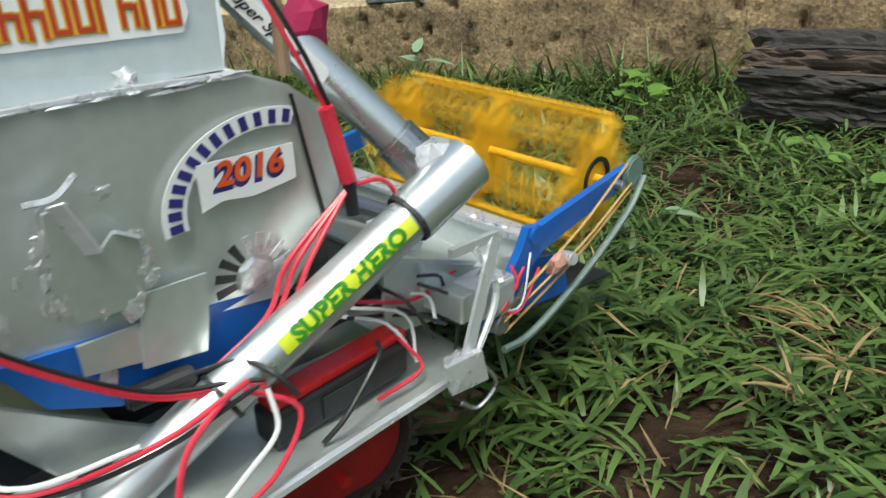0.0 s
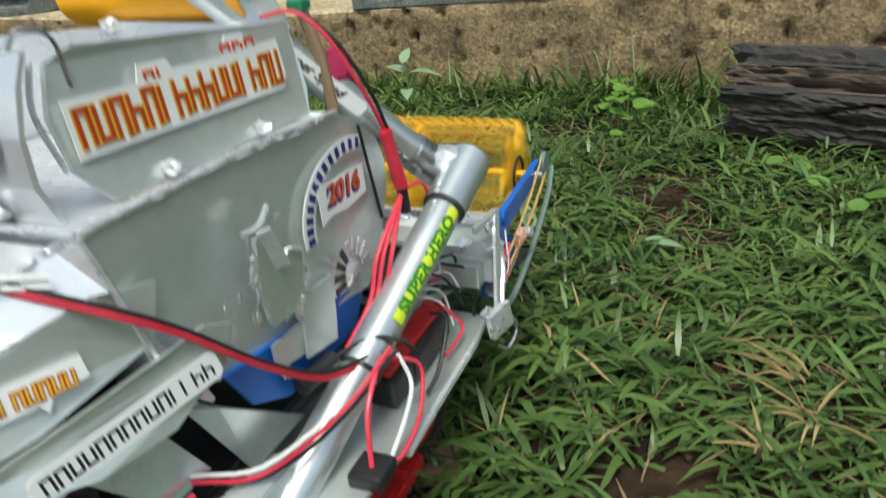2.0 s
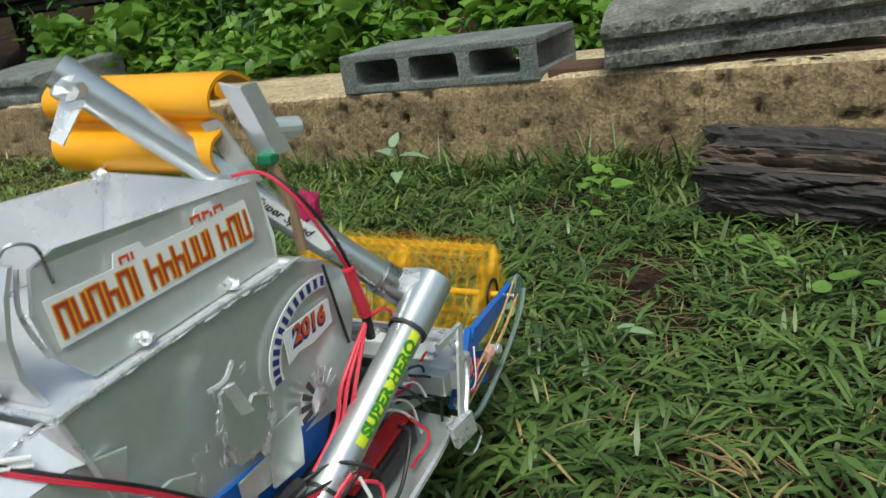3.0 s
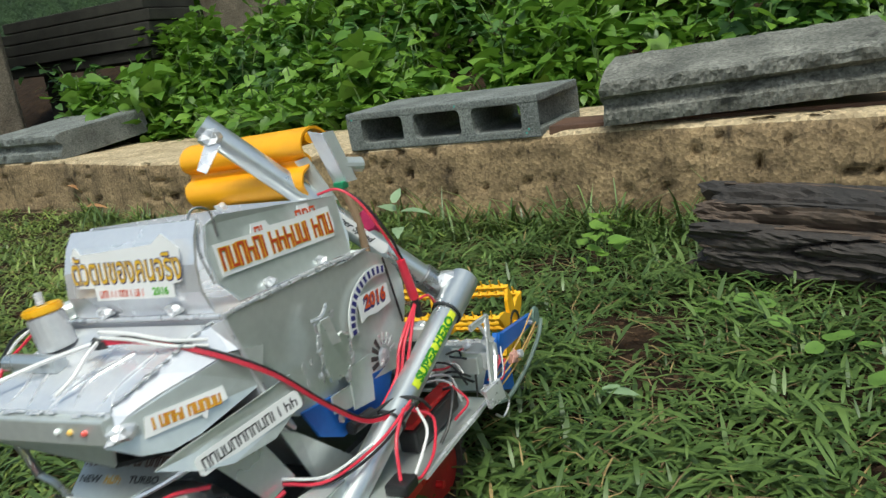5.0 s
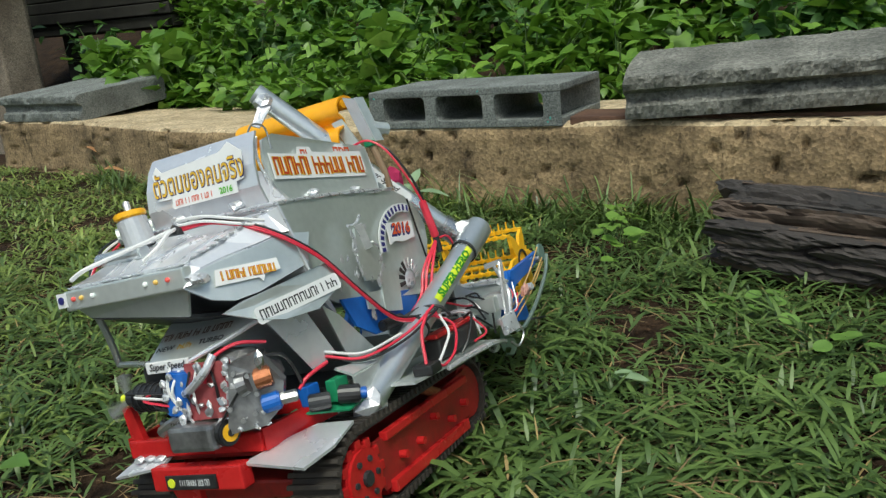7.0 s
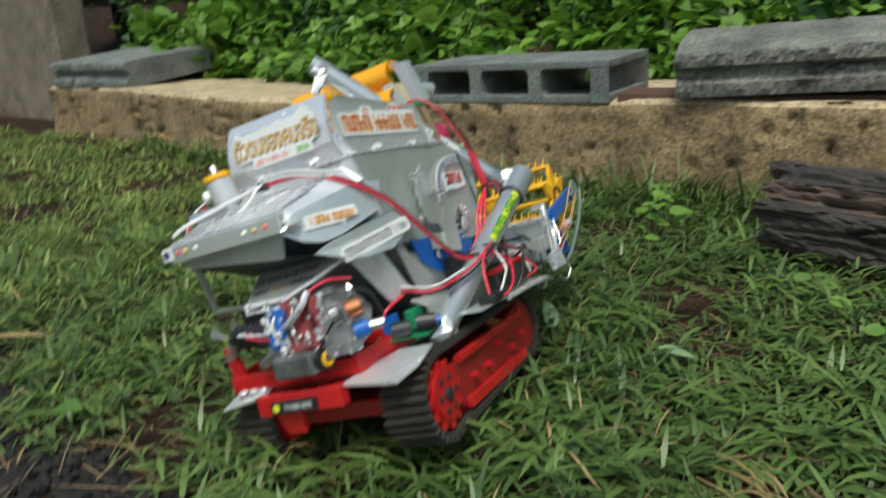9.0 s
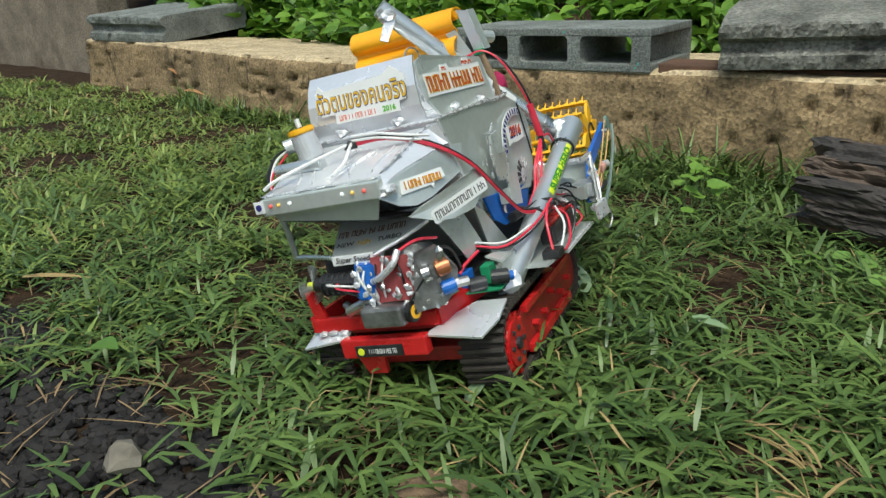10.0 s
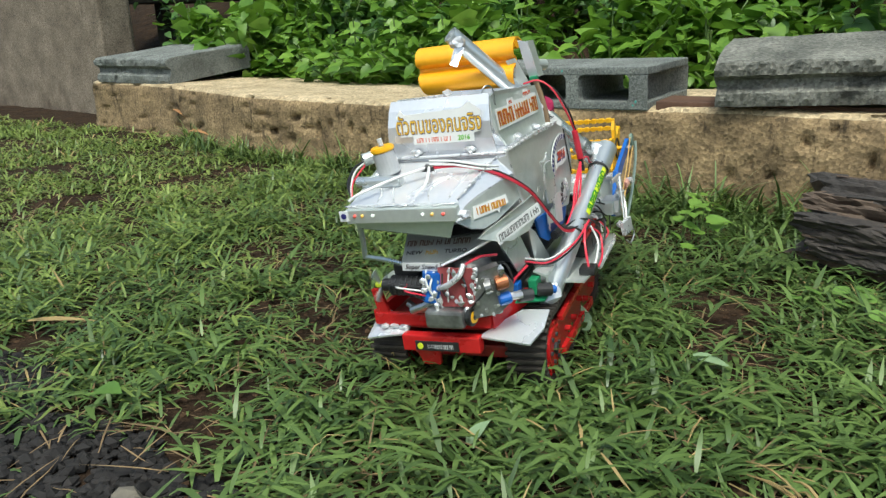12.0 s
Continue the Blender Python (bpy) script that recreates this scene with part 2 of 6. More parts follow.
def make_ground():
    bm = bmesh.new()
    xs = sorted({*[-40, -20, -10, -6], *[-4 + 0.04 * i for i in range(150)], *[2.2, 4, 8, 20, 40]})
    ys = sorted({*[-40, -15, -6, -3, -2], *[-1.6 + 0.04 * i for i in range(60)], *[1, 2, 4, 8, 15, 40]})
    rows = [[bm.verts.new((x, y, ground_z(x, y) if -4 < x < 2.2 and -1.7 < y < 0.9 else -0.004)) for x in xs] for y in ys]
    for a, b in zip(rows, rows[1:]):
        for k in range(len(xs) - 1):
            bm.faces.new((a[k], a[k + 1], b[k + 1], b[k]))
    thing("ground", "dark damp soil under sparse grass", "ground", "", "structure", None, bm, M_SOIL, True)


def ledge_y(x):
    """The front line of the ledge, which bends away past its left part."""
    return 0.0 if x > -0.6 else 0.13 * min(1, (-0.6 - x) / 0.6)


def make_ledge():
    """The ledge: a crumbling, pitted front, a broken pale arris and a sandy top."""
    xs = [-1.55 + 0.02 * i for i in range(58)] + [-0.39 + 0.0075 * i for i in range(230)] + [1.34 + 0.03 * i for i in range(50)]
    front = [(0.004, 0.0)] + [(0.0, 0.02 + 0.05 * k) for k in range(18)] + [(0.001, 0.915), (0.003, 0.955), (0.007, 0.985), (0.014, 1.0)]
    prof = [(-0.05, -0.12)] + front + [(0.024, 1.0), (0.04, 1.0), (0.06, 1.0), (0.1, 1.0), (0.17, 1.0), (0.25, 1.01), (0.34, 0.99), (0.42, 0.97), (0.6, 0.6)]
    nf = len(front)
    V, F, top = [], [], []
    for x in xs:
        h = 0.148 + 0.02 * min(1, max(0, (x + 0.2) / 0.7))
        for i, (dy, k) in enumerate(prof):
            v = Vector((x, dy, k * h))
            big = 0.007 * noise.noise(v * 6) + 0.002 * noise.noise(v * 22)
            fine = 0.002 * noise.noise(v * 60 + Vector((3, 1, 2))) + 0.0018 * noise.noise(v * 130)
            pit = 0.09 * max(0, noise.noise(v * 52 + Vector((7, 0, 0))) - 0.4)
            chip = 0.014 * max(0, noise.noise(Vector((x * 26, 1, 4)))) * max(0, (k - 0.72) / 0.28) if i <= nf else 0
            y = ledge_y(x) + dy
            z = h * k
            if 0 < i <= nf:
                y += big + fine + pit + chip - 0.02 * max(0, 0.25 - k)
                z += 0.4 * fine - 0.3 * chip * (k > 0.9)
            elif i > nf:
                z += 0.5 * big + 0.6 * fine
            V.append((x, y, z))
    m = len(prof)
    for a in range(len(xs) - 1):
        for k in range(m - 1):
            F.append((a * m + k, a * m + m + k, a * m + m + k + 1, a * m + k + 1))
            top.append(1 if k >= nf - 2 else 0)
    F += [tuple(range(m)), tuple(range(len(V) - 1, len(V) - m - 1, -1))]
    me = bpy.data.meshes.new("kerb_ledge")
    me.from_pydata(V, [], F)
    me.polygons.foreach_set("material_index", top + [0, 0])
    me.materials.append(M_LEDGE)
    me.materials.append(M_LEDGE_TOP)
    me.polygons.foreach_set("use_smooth", [True] * len(F))
    thing("kerb_ledge", "eroded brown concrete ledge with a sandy top", "ledge", "", "structure", None, me, M_LEDGE)


def hollow_block():
    """A concrete block lying on its side, three cells open to the front: 39 x 19 x 7 cm."""
    t = thing("hollow_block", "grey concrete hollow block with three open cells on the ledge", "concrete block")
    L, D, H = 0.39, 0.19, 0.07
    xs = [(0.0, 0.032), (0.124, 0.147), (0.243, 0.266), (0.358, 0.39)]
    for k, (a, b) in enumerate(xs):
        pts = [(a, 0), (b, 0), (b, D), (a, D)]
        if k == 0:
            pts = [(0.0, 0), (b, 0), (b, D), (0.0, D), (0.014, D - 0.035), (0.014, 0.035)]
        if k == 3:
            pts = [(a, 0), (0.39, 0), (0.372, 0.04), (0.372, D - 0.04), (0.39, D), (a, D)]
        bm = bmesh.new()
        lo = [bm.verts.new((x, y, 0.013)) for x, y in pts]
        hi = [bm.verts.new((x, y, H - 0.013)) for x, y in pts]
        bm.faces.new(lo[::-1]), bm.faces.new(hi)
        for i in range(len(pts)):
            j = (i + 1) % len(pts)
            bm.faces.new((lo[i], lo[j], hi[j], hi[i]))
        for xe, side in ((a, -1), (b, 1)):
            if (k == 0 and side < 0) or (k == 3 and side > 0):
                continue
            for ze, rise in ((0.0125, 1), (H - 0.0125, -1)):
                r = 0.0095
                arc = [(xe + side * r * (1 - math.sin(q)), ze + rise * r * (1 - math.cos(q))) for q in (0, 0.35, 0.7, 1.05, 1.4, 1.5708)]
                poly = [(xe - side * 0.001, ze)] + arc
                f0 = [bm.verts.new((x, 0.0006, z)) for x, z in poly]
                f1 = [bm.verts.new((x, D - 0.0006, z)) for x, z in poly]
                bm.faces.new(f0), bm.faces.new(f1[::-1])
                for i in range(len(poly)):
                    j = (i + 1) % len(poly)
                    bm.faces.new((f0[i], f1[i], f1[j], f0[j]))
        bmesh.ops.recalc_face_normals(bm, faces=bm.faces[:])
        part("web", bm, M_BLOCK, t)
    part("lower_shell", box(0, L, 0, D, 0, 0.0132, 0.002), M_BLOCK, t)
    part("upper_shell", box(0, L, 0, D, H - 0.0132, H, 0.0025), M_BLOCK, t)
    chips = random.Random(4)
    paint = mat("turquoise_paint", (0.08, 0.4, 0.33), None, 0.6)
    for x, z in ((0.012, 0.058), (0.236, 0.064), (0.365, 0.008), (0.37, 0.014)):
        part("paint_speck", blob((x, 0.0005, z), 0.003, (1, 0.3, 1), 0.5, chips.random() * 9, 1), paint, t, "turquoise paint speck")
    t.matrix_basis = pose(0.0, 0.0, 0.151, 1.5, -1.2, 0)
    return t


def solid_block(L, D, H, material, groove, seed):
    """A cast block with a groove along its front, chipped along the arrises."""
    bm = bmesh.new()
    n = 90
    prof = [(0.0, 0), (-0.003, 0.14), (0, 0.3), (groove * 0.8, 0.38), (groove, 0.46), (groove, 0.56), (groove * 0.5, 0.63), (0, 0.7), (-0.004, 0.84), (0.0, 0.95), (0.012, 1), (0.08, 1), (0.3, 1), (0.6, 1), (0.985, 1), (1, 0.9), (1, 0.0)]
    rows = []
    for i in range(n + 1):
        x = L * i / n
        row = []
        for k, (u, w) in enumerate(prof):
            o = noise.noise(Vector((x * 40 + seed, u * 9, w * 6))) * 0.0035 + noise.noise(Vector((x * 150 + seed, u * 30, w * 15))) * 0.0028
            c = max(0, noise.noise(Vector((x * 26 + seed, u * 3, w)))) * (0.009 if k in (8, 9, 10) else 0.002)
            end = 0.006 * (i in (0, n)) * (k in (9, 10, 14))
            row.append(bm.verts.new((x + (o if i in (0, n) else 0), u * D + o + (c if u < 0.5 else -c), H * w - (o if w else 0) * 0.6 - end - c * (k > 7))))
        rows.append(row)
    for a, b in zip(rows, rows[1:]):
        for k in range(len(prof)):
            j = (k + 1) % len(prof)
            bm.faces.new((a[k], b[k], b[j], a[j]))
    bm.faces.new(rows[0]), bm.faces.new(rows[-1][::-1])
    bmesh.ops.recalc_face_normals(bm, faces=bm.faces[:])
    return bm


def make_log():
    """A charred trunk: long fissures, split flat faces, a jagged broken end."""
    t = thing("charred_log", "charred black split log lying in the grass", "log")
    n, m = 80, 130
    V, F, ids = [], [], []

    def shape(a, s):
        c, d = math.cos(a), math.sin(a)
        r = 0.058 + 0.014 * noise.noise(Vector((c * 1.6, d * 1.6, s * 3))) + 0.009 * noise.noise(Vector((c * 4, d * 4, s * 4 + 3)))
        for f, w, depth in ((1.5, 0.035, 0.013), (3.2, 0.04, 0.005), (9, 0.12, 0.0015)):
            q = abs(noise.noise(Vector((c * f, d * f, s * f * 1.5 + f))))
            r -= depth * max(0, 1 - q / w)
        step = noise.noise(Vector((c * 2.4 + 5, d * 2.4, s * 1.6)))
        r += 0.005 if step > 0.14 else (-0.004 if step < -0.15 else 0)
        return r + 0.0025 * noise.noise(Vector((c * 22, d * 22, s * 60)))

    for i in range(n + 1):
        for k in range(m):
            a = 2 * math.pi * k / m
            s = i / n
            r = shape(a, s)
            x = 0.72 * s
            if i < 5:
                x += (1 - i / 5) * (0.03 * noise.noise(Vector((math.cos(a) * 3.5, math.sin(a) * 3.5, 8))) + 0.014 * noise.noise(Vector((math.cos(a) * 9, math.sin(a) * 9, 2))))
            V.append((x, r * math.cos(a) * 1.12, 0.052 + r * math.sin(a) * 0.92))
    for i in range(n):
        for k in range(m):
            j = (k + 1) % m
            F.append((i * m + k, i * m + j, i * m + m + j, i * m + m + k))
            a = 2 * math.pi * k / m
            split = noise.noise(Vector((math.cos(a) * 2.4 + 5, math.sin(a) * 2.4, i / n * 1.6)))
            ids.append(1 if split < -0.1 and i < 34 + 14 * noise.noise(Vector((a * 3, 0, 1))) and math.cos(a) < 0.2 else 0)
    # the broken end is sunk and splintered
    rings = [[k for k in range(m)]]
    for g, (f, inset) in enumerate(((0.75, 0.012), (0.45, 0.02), (0.18, 0.012))):
        ring = []
        for k in range(m):
            x, y, z = V[k]
            ring.append(len(V))
            V.append((x + inset + 0.012 * noise.noise(Vector((y * 150, z * 150, g))), y * f, 0.052 + (z - 0.052) * f))
        rings.append(ring)
    for o, q in zip(rings, rings[1:]):
        for k in range(m):
            j = (k + 1) % m
            F.append((o[j], o[k], q[k], q[j]))
            ids.append(1 if noise.noise(Vector((k * 0.2, 3, 3))) > 0.1 else 0)
    F += [tuple(rings[-1]), tuple(n * m + k for k in range(m))]
    me = bpy.data.meshes.new("trunk")
    me.from_pydata(V, [], F)
    me.polygons.foreach_set("material_index", ids + [0, 0])
    me.materials.append(M_LOG)
    me.materials.append(M_LOGEND)
    ob = new("trunk", me)
    ob.parent = t
    rnd = random.Random(8)
    for k in range(6):
        a = 1.2 + k * 0.5
        bm = bmesh.new()
        L = rnd.uniform(0.06, 0.22)
        x0 = rnd.uniform(0.0, 0.2)
        pts = []
        for q in (0, 0.2, 0.4, 0.6, 0.8, 1):
            r = shape(a, (x0 + L * q) / 0.72) + 0.0005
            pts.append((x0 + L * q, r * math.cos(a) * 1.12, 0.052 + r * math.sin(a) * 0.92))
        cable(pts, rnd.uniform(0.0012, 0.003), 5, 3, bm)
        part("splinter", bm, M_LOGEND if k % 2 else M_LOG, t, "grey-brown splinter" if k % 2 else "")
    t.matrix_basis = pose(0.69, -0.165, 0.0, 0, 0, -11)


make_ground()
make_ledge()
hollow_block()
thing("weathered_block", "weathered grey concrete block with a grooved front", "concrete block", "", "", pose(0.503, -0.018, 0.172, 9, -2.5, 9.5), solid_block(0.40, 0.19, 0.066, M_BLOCK_OLD, 0.07, 3), M_BLOCK_OLD)
thing("grey_block", "smooth grey concrete block with a grooved side", "concrete block", "", "", pose(-1.5, 0.13, 0.147, 5.5, 0, 2), solid_block(0.37, 0.32, 0.075, M_BLOCK, 0.04, 8), M_BLOCK)
thing("wooden_board", "flat brown board under the weathered block", "board", "", "", pose(0.4, 0.01, 0.1665, 0, 0, 6), box(0, 0.55, 0, 0.1, -0.012, 0.0075, 0.002), M_BOARD)
make_log()


def make_wall():
    bm = box(-3.6, -1.86, 0.36, 0.5, -0.05, 1.6, 0.006)
    thing("wall_west", "stained beige concrete wall with a dirty foot", "wall", "", "structure", None, bm, M_WALL)
    bm = box(-1.86, -1.74, 0.3, 0.42, -0.05, 1.6, 0.008)
    thing("wall_post", "grey-beige concrete post at the end of the wall", "post", "", "structure", None, bm, M_WALL)
    bm = box(-6, 6, 2.6, 2.7, -0.05, 3.2)
    thing("backdrop", "dark greenery far behind the weeds", "backdrop", "", "structure", None, bm, M_HEDGE)


make_wall()


def plank_stack():
    t = thing("plank_stack", "stack of old planks behind the weeds, shade painted into its colour", "plank stack")
    rnd = random.Random(3)
    for k in range(5):
        part("plank", box(-0.5 + rnd.uniform(-0.03, 0.03), 0.42 + rnd.uniform(-0.03, 0.03), rnd.uniform(-0.02, 0.02), 0.3, 0.05 * k, 0.05 * k + 0.045, 0.004), M_PLANK_SHADED, t)
    for x in (-0.35, 0.3):
        part("leg", box(x, x + 0.05, 0.05, 0.1, -0.42, 0.0, 0.004), M_PLANK_SHADED, t)
    t.matrix_basis = pose(-2.15, 1.0, 0.42, 0, 0, 4)


plank_stack()
slab = box(-0.21, 0.2, -0.06, 0.06, 0.0, 0.62, 0.02)
for v in slab.verts:
    v.co.x += 0.02 * noise.noise(v.co * 5)
    v.co.z += 0.03 * noise.noise(v.co * 4 + Vector((2, 0, 0)))
thing("stone_slab", "beige broken concrete slab standing behind the weeds", "slab", "", "", pose(-1.5, 1.42, 0.1, 6, 0, -4), slab, M_WALL)
thing("water_pipe", "pale turquoise plastic pipe behind the weeds", "pipe", "", "", None, pipe((-2.1, 1.5, 0.7), (-0.95, 1.5, 0.63), 0.018, 0.003, 14), mat("turquoise_plastic", (0.16, 0.42, 0.42), (0.3, 0.55, 0.55), 0.45, 0, 12, 100), True)


# ---------------------------------------------------------------- grass, weeds and litter
def strips(name, label, category, blades, material, kind="stuff"):
    """Blades as one mesh: each a bent strip of three parts. Rows of root, heading, length, width, rise and bend."""
    b = np.array(blades)
    n = len(b)
    root, head, L, W, rise, bend = b[:, :3], b[:, 3], b[:, 4], b[:, 5], b[:, 6], b[:, 7]
    d = np.stack([np.cos(head), np.sin(head), 0 * head], 1)
    s = np.stack([-np.sin(head), np.cos(head), 0 * head], 1)
    up = np.array([0, 0, 1.0])
    verts = []
    for t, w in ((0, 0.5), (0.3, 1.0), (0.68, 0.72)):
        ang = rise - bend * t
        c = root + L[:, None] * t * (d * np.cos(ang)[:, None] + up * np.sin(ang)[:, None])
        verts += [c - s * (W * w / 2)[:, None], c + s * (W * w / 2)[:, None]]
    ang = rise - bend
    verts.append(root + L[:, None] * (d * np.cos(ang)[:, None] + up * np.sin(ang)[:, None]))
    V = np.stack(verts, 1)
    V[:, :, 2] = np.maximum(V[:, :, 2], root[:, None, 2] - 0.002)
    V = V.reshape(-1, 3)
    base = (np.arange(n) * 7)[:, None]
    quads = np.concatenate([base + [0, 1, 3, 2], base + [2, 3, 5, 4]]).tolist()
    tris = (base + [4, 5, 6]).tolist()
    me = bpy.data.meshes.new(name)
    me.from_pydata(V.tolist(), [], quads + tris)
    me.materials.append(material)
    me.polygons.foreach_set("use_smooth", [True] * len(me.polygons))
    ob = new(name, me)
    return tagged(ob, label, category, "", kind)


def in_gravel(x, y):
    """How far a place lies within the patch of bare gravel, 0 to 1."""
    d = math.hypot((x - 0.35) / 0.2, (y + 1.0) / 0.085)
    d = min(d, math.hypot((x - 0.14) / 0.1, (y + 0.92) / 0.04), math.hypot((x - 0.5) / 0.085, (y + 0.965) / 0.045))
    return max(0.0, min(1.0, 2.2 * (1.1 - d + 0.25 * noise.noise(Vector((x * 14, y * 14, 2))))))


def make_grass():
    rnd = random.Random(11)
    blades, dry, lawn, runners = [], [], [], []

    def tuft(x, y, far):
        if y > ledge_y(x) - 0.012 or math.hypot(x - 0.81, y + 1.17) < 0.13:
            return
        if in_gravel(x, y) > rnd.random() + 0.12:
            return
        if 0.68 < x < 1.45 and abs(y + 0.165 + 0.19 * (x - 0.69)) < 0.055:
            return
        thin = noise.noise(Vector((x * 7, y * 7, 5)))
        if thin < -0.16 and rnd.random() < 0.75:
            return
        z = ground_z(x, y) - 0.002
        if far:
            a0 = rnd.uniform(0, 6.28)
            for i in range(3):
                row = (x + rnd.gauss(0, 0.006), y + rnd.gauss(0, 0.006), z + rnd.uniform(0, 0.008), a0 + i * 2.1 + rnd.uniform(-0.5, 0.5), rnd.uniform(0.015, 0.037) * (1 + 0.4 * thin), rnd.uniform(0.0026, 0.0055), rnd.uniform(0.25, 1.25), rnd.uniform(0.3, 1.5))
                (dry if rnd.random() < 0.025 else lawn if rnd.random() < 0.85 else blades).append(row)
            return
        # a creeping sprig: a low stem with leaves set alternately along it
        run, k = rnd.uniform(0, 6.28), rnd.randint(4, 7)
        lift = rnd.uniform(0.15, 0.9)
        size = rnd.uniform(0.7, 1.25) * (1 + 0.4 * thin)
        for i in range(k):
            d = 0.0065 * i * size
            a = run + (0.95 if i % 2 else -0.95) * rnd.uniform(0.5, 1.3) * (1 - 0.6 * i / k)
            L = rnd.uniform(0.02, 0.043) * size * (1 - 0.25 * i / k)
            row = (x + d * math.cos(run), y + d * math.sin(run), z + 0.002 + d * lift, a, L, L * rnd.uniform(0.095, 0.15), rnd.uniform(0.1, 0.95), rnd.uniform(0.1, 1.3))
            if rnd.random() < 0.022:
                dry.append((*row[:5], row[5] * 0.4, *row[6:]))
                continue
            (lawn if rnd.random() < 0.75 * min(1, max(0, (0.42 - x + 0.25 * noise.noise(Vector((x * 5, y * 5, 3)))) / 0.8)) else blades).append(row)
        if rnd.random() < 0.5:
            runners.append((x, y, z + 0.002, run, 0.0065 * k * size, 0.0014, 0.8 * lift, 0.1))

    for _ in range(12000):
        tuft(rnd.uniform(-0.35, 1.35), rnd.uniform(-1.12, 0.0), False)
    for _ in range(17000):
        tuft(rnd.uniform(-2.9, -0.2), rnd.uniform(-1.0, 0.3), True)
    # taller tufts against the ledge
    for cx, n in ((0.12, 30), (0.27, 34), (0.39, 40), (-0.25, 30), (0.56, 40), (0.72, 30), (0.47, 40), (0.0, 26), (0.44, 24), (0.5, 20), (0.34, 10), (0.6, 26), (0.66, 20), (0.2, 8), (0.05, 10), (-0.1, 12), (0.8, 14), (-0.4, 18), (-0.75, 12), (0.53, 20)):
        for _ in range(n):
            x = cx + rnd.gauss(0, 0.04)
            blades.append((x, -0.02 - abs(rnd.gauss(0, 0.03)), 0, rnd.uniform(0, 6.28), rnd.uniform(0.05, 0.13), rnd.uniform(0.003, 0.005), rnd.uniform(0.9, 1.5), rnd.uniform(0.3, 1.1)))
    for _ in range(6000):
        x = rnd.uniform(-0.95, 1.3)
        d = noise.noise(Vector((x * 9, 2, 2))) + 0.5 * noise.noise(Vector((x * 30, 2, 7)))
        if d < rnd.uniform(-0.5, 0.6):
            continue
        L = rnd.uniform(0.03, 0.085) * (1 + 0.8 * d)
        (lawn if rnd.random() < 0.3 else blades).append((x, ledge_y(x) - 0.012 - abs(rnd.gauss(0, 0.018)), 0, rnd.uniform(0, 6.28), L, rnd.uniform(0.0022, 0.0042), rnd.uniform(0.7, 1.5), rnd.uniform(0.3, 1.4)))
    strips("grass", "short green crabgrass growing over dark soil", "grass", blades, M_GRASS)
    strips("lawn_grass", "thin yellowish lawn grass beyond the crabgrass", "grass", lawn, M_LAWN)
    for _ in range(200):
        x, y = rnd.uniform(-1.5, 1.2), rnd.uniform(-1.05, -0.05)
        dry.append((x, y, ground_z(x, y) + 0.006, rnd.uniform(0, 6.28), rnd.uniform(0.03, 0.08), 0.0016, rnd.uniform(-0.05, 0.3), rnd.uniform(0, 0.5)))
    for _ in range(4200):
        x, y = rnd.uniform(-1.6, 1.25), rnd.uniform(-1.1, -0.03)
        if noise.noise(Vector((x * 5, y * 5, 9))) < rnd.uniform(-0.4, 0.5):
            continue
        runners.append((x, y, ground_z(x, y) + rnd.uniform(0.002, 0.014), rnd.uniform(0, 6.28), rnd.uniform(0.02, 0.075), rnd.uniform(0.001, 0.0022), rnd.uniform(-0.05, 0.35), rnd.uniform(0, 0.6)))
    strips("dead_runners", "brown dead grass runners lying on the soil", "dry grass", runners, M_THATCH)
    strips("dry_grass", "dry straw-coloured blades among the grass", "dry grass", dry, M_STRAW)


make_grass()


def straw_blade(p, q, w, sag, bm=None):
    """A flat dry blade from p to q, widest in its lower third, with a thickness and a bend."""
    own = bmesh.new()
    p, q = Vector(p), Vector(q)
    side = (q - p).cross(Vector((0, 0, 1))).normalized()
    rows = []
    for t, k in ((0, 0.45), (0.25, 1.0), (0.5, 0.85), (0.75, 0.6), (1.0, 0.12)):
        c = p.lerp(q, t) + Vector((0, 0, sag * 4 * t * (1 - t)))
        rows.append([own.verts.new(c + side * w * k * u + Vector((0, 0, h))) for u, h in ((-0.5, 0), (0.5, 0.0002), (0.5, -0.0006), (-0.5, -0.0008))])
    for a, b in zip(rows, rows[1:]):
        for k in range(4):
            own.faces.new((a[k], a[(k + 1) % 4], b[(k + 1) % 4], b[k]))
    own.faces.new(rows[0][::-1]), own.faces.new(rows[-1])
    return merge(bm, own)


def make_straw():
    rnd = random.Random(5)
    for hub, label, spread, n in (((0.795, -0.748), "long clump of dry yellow straw on the grass", (2.75, 0.35), 9), ((0.812, -0.787), "bent tuft of dry straw with spread blades", (2.2, 2.4), 11), ((0.79, -0.822), "thin scatter of dry brown straw", (2.6, 0.8), 7)):
        t = thing("straw_clump", label, "straw")
        for k in range(n):
            a = rnd.gauss(*spread)
            L = rnd.uniform(0.015, 0.068 if k < n // 3 else 0.032)
            c = Vector((hub[0] + rnd.gauss(0, 0.004), hub[1] + rnd.gauss(0, 0.003), 0.02 + rnd.uniform(0, 0.008)))
            end = c + Vector((math.cos(a) * L, math.sin(a) * L * 0.8, rnd.uniform(-0.008, 0.012)))
            part("straw", straw_blade(c, end, rnd.uniform(0.0007, 0.0022), rnd.uniform(0, 0.006)), M_STRAW, t)


make_straw()


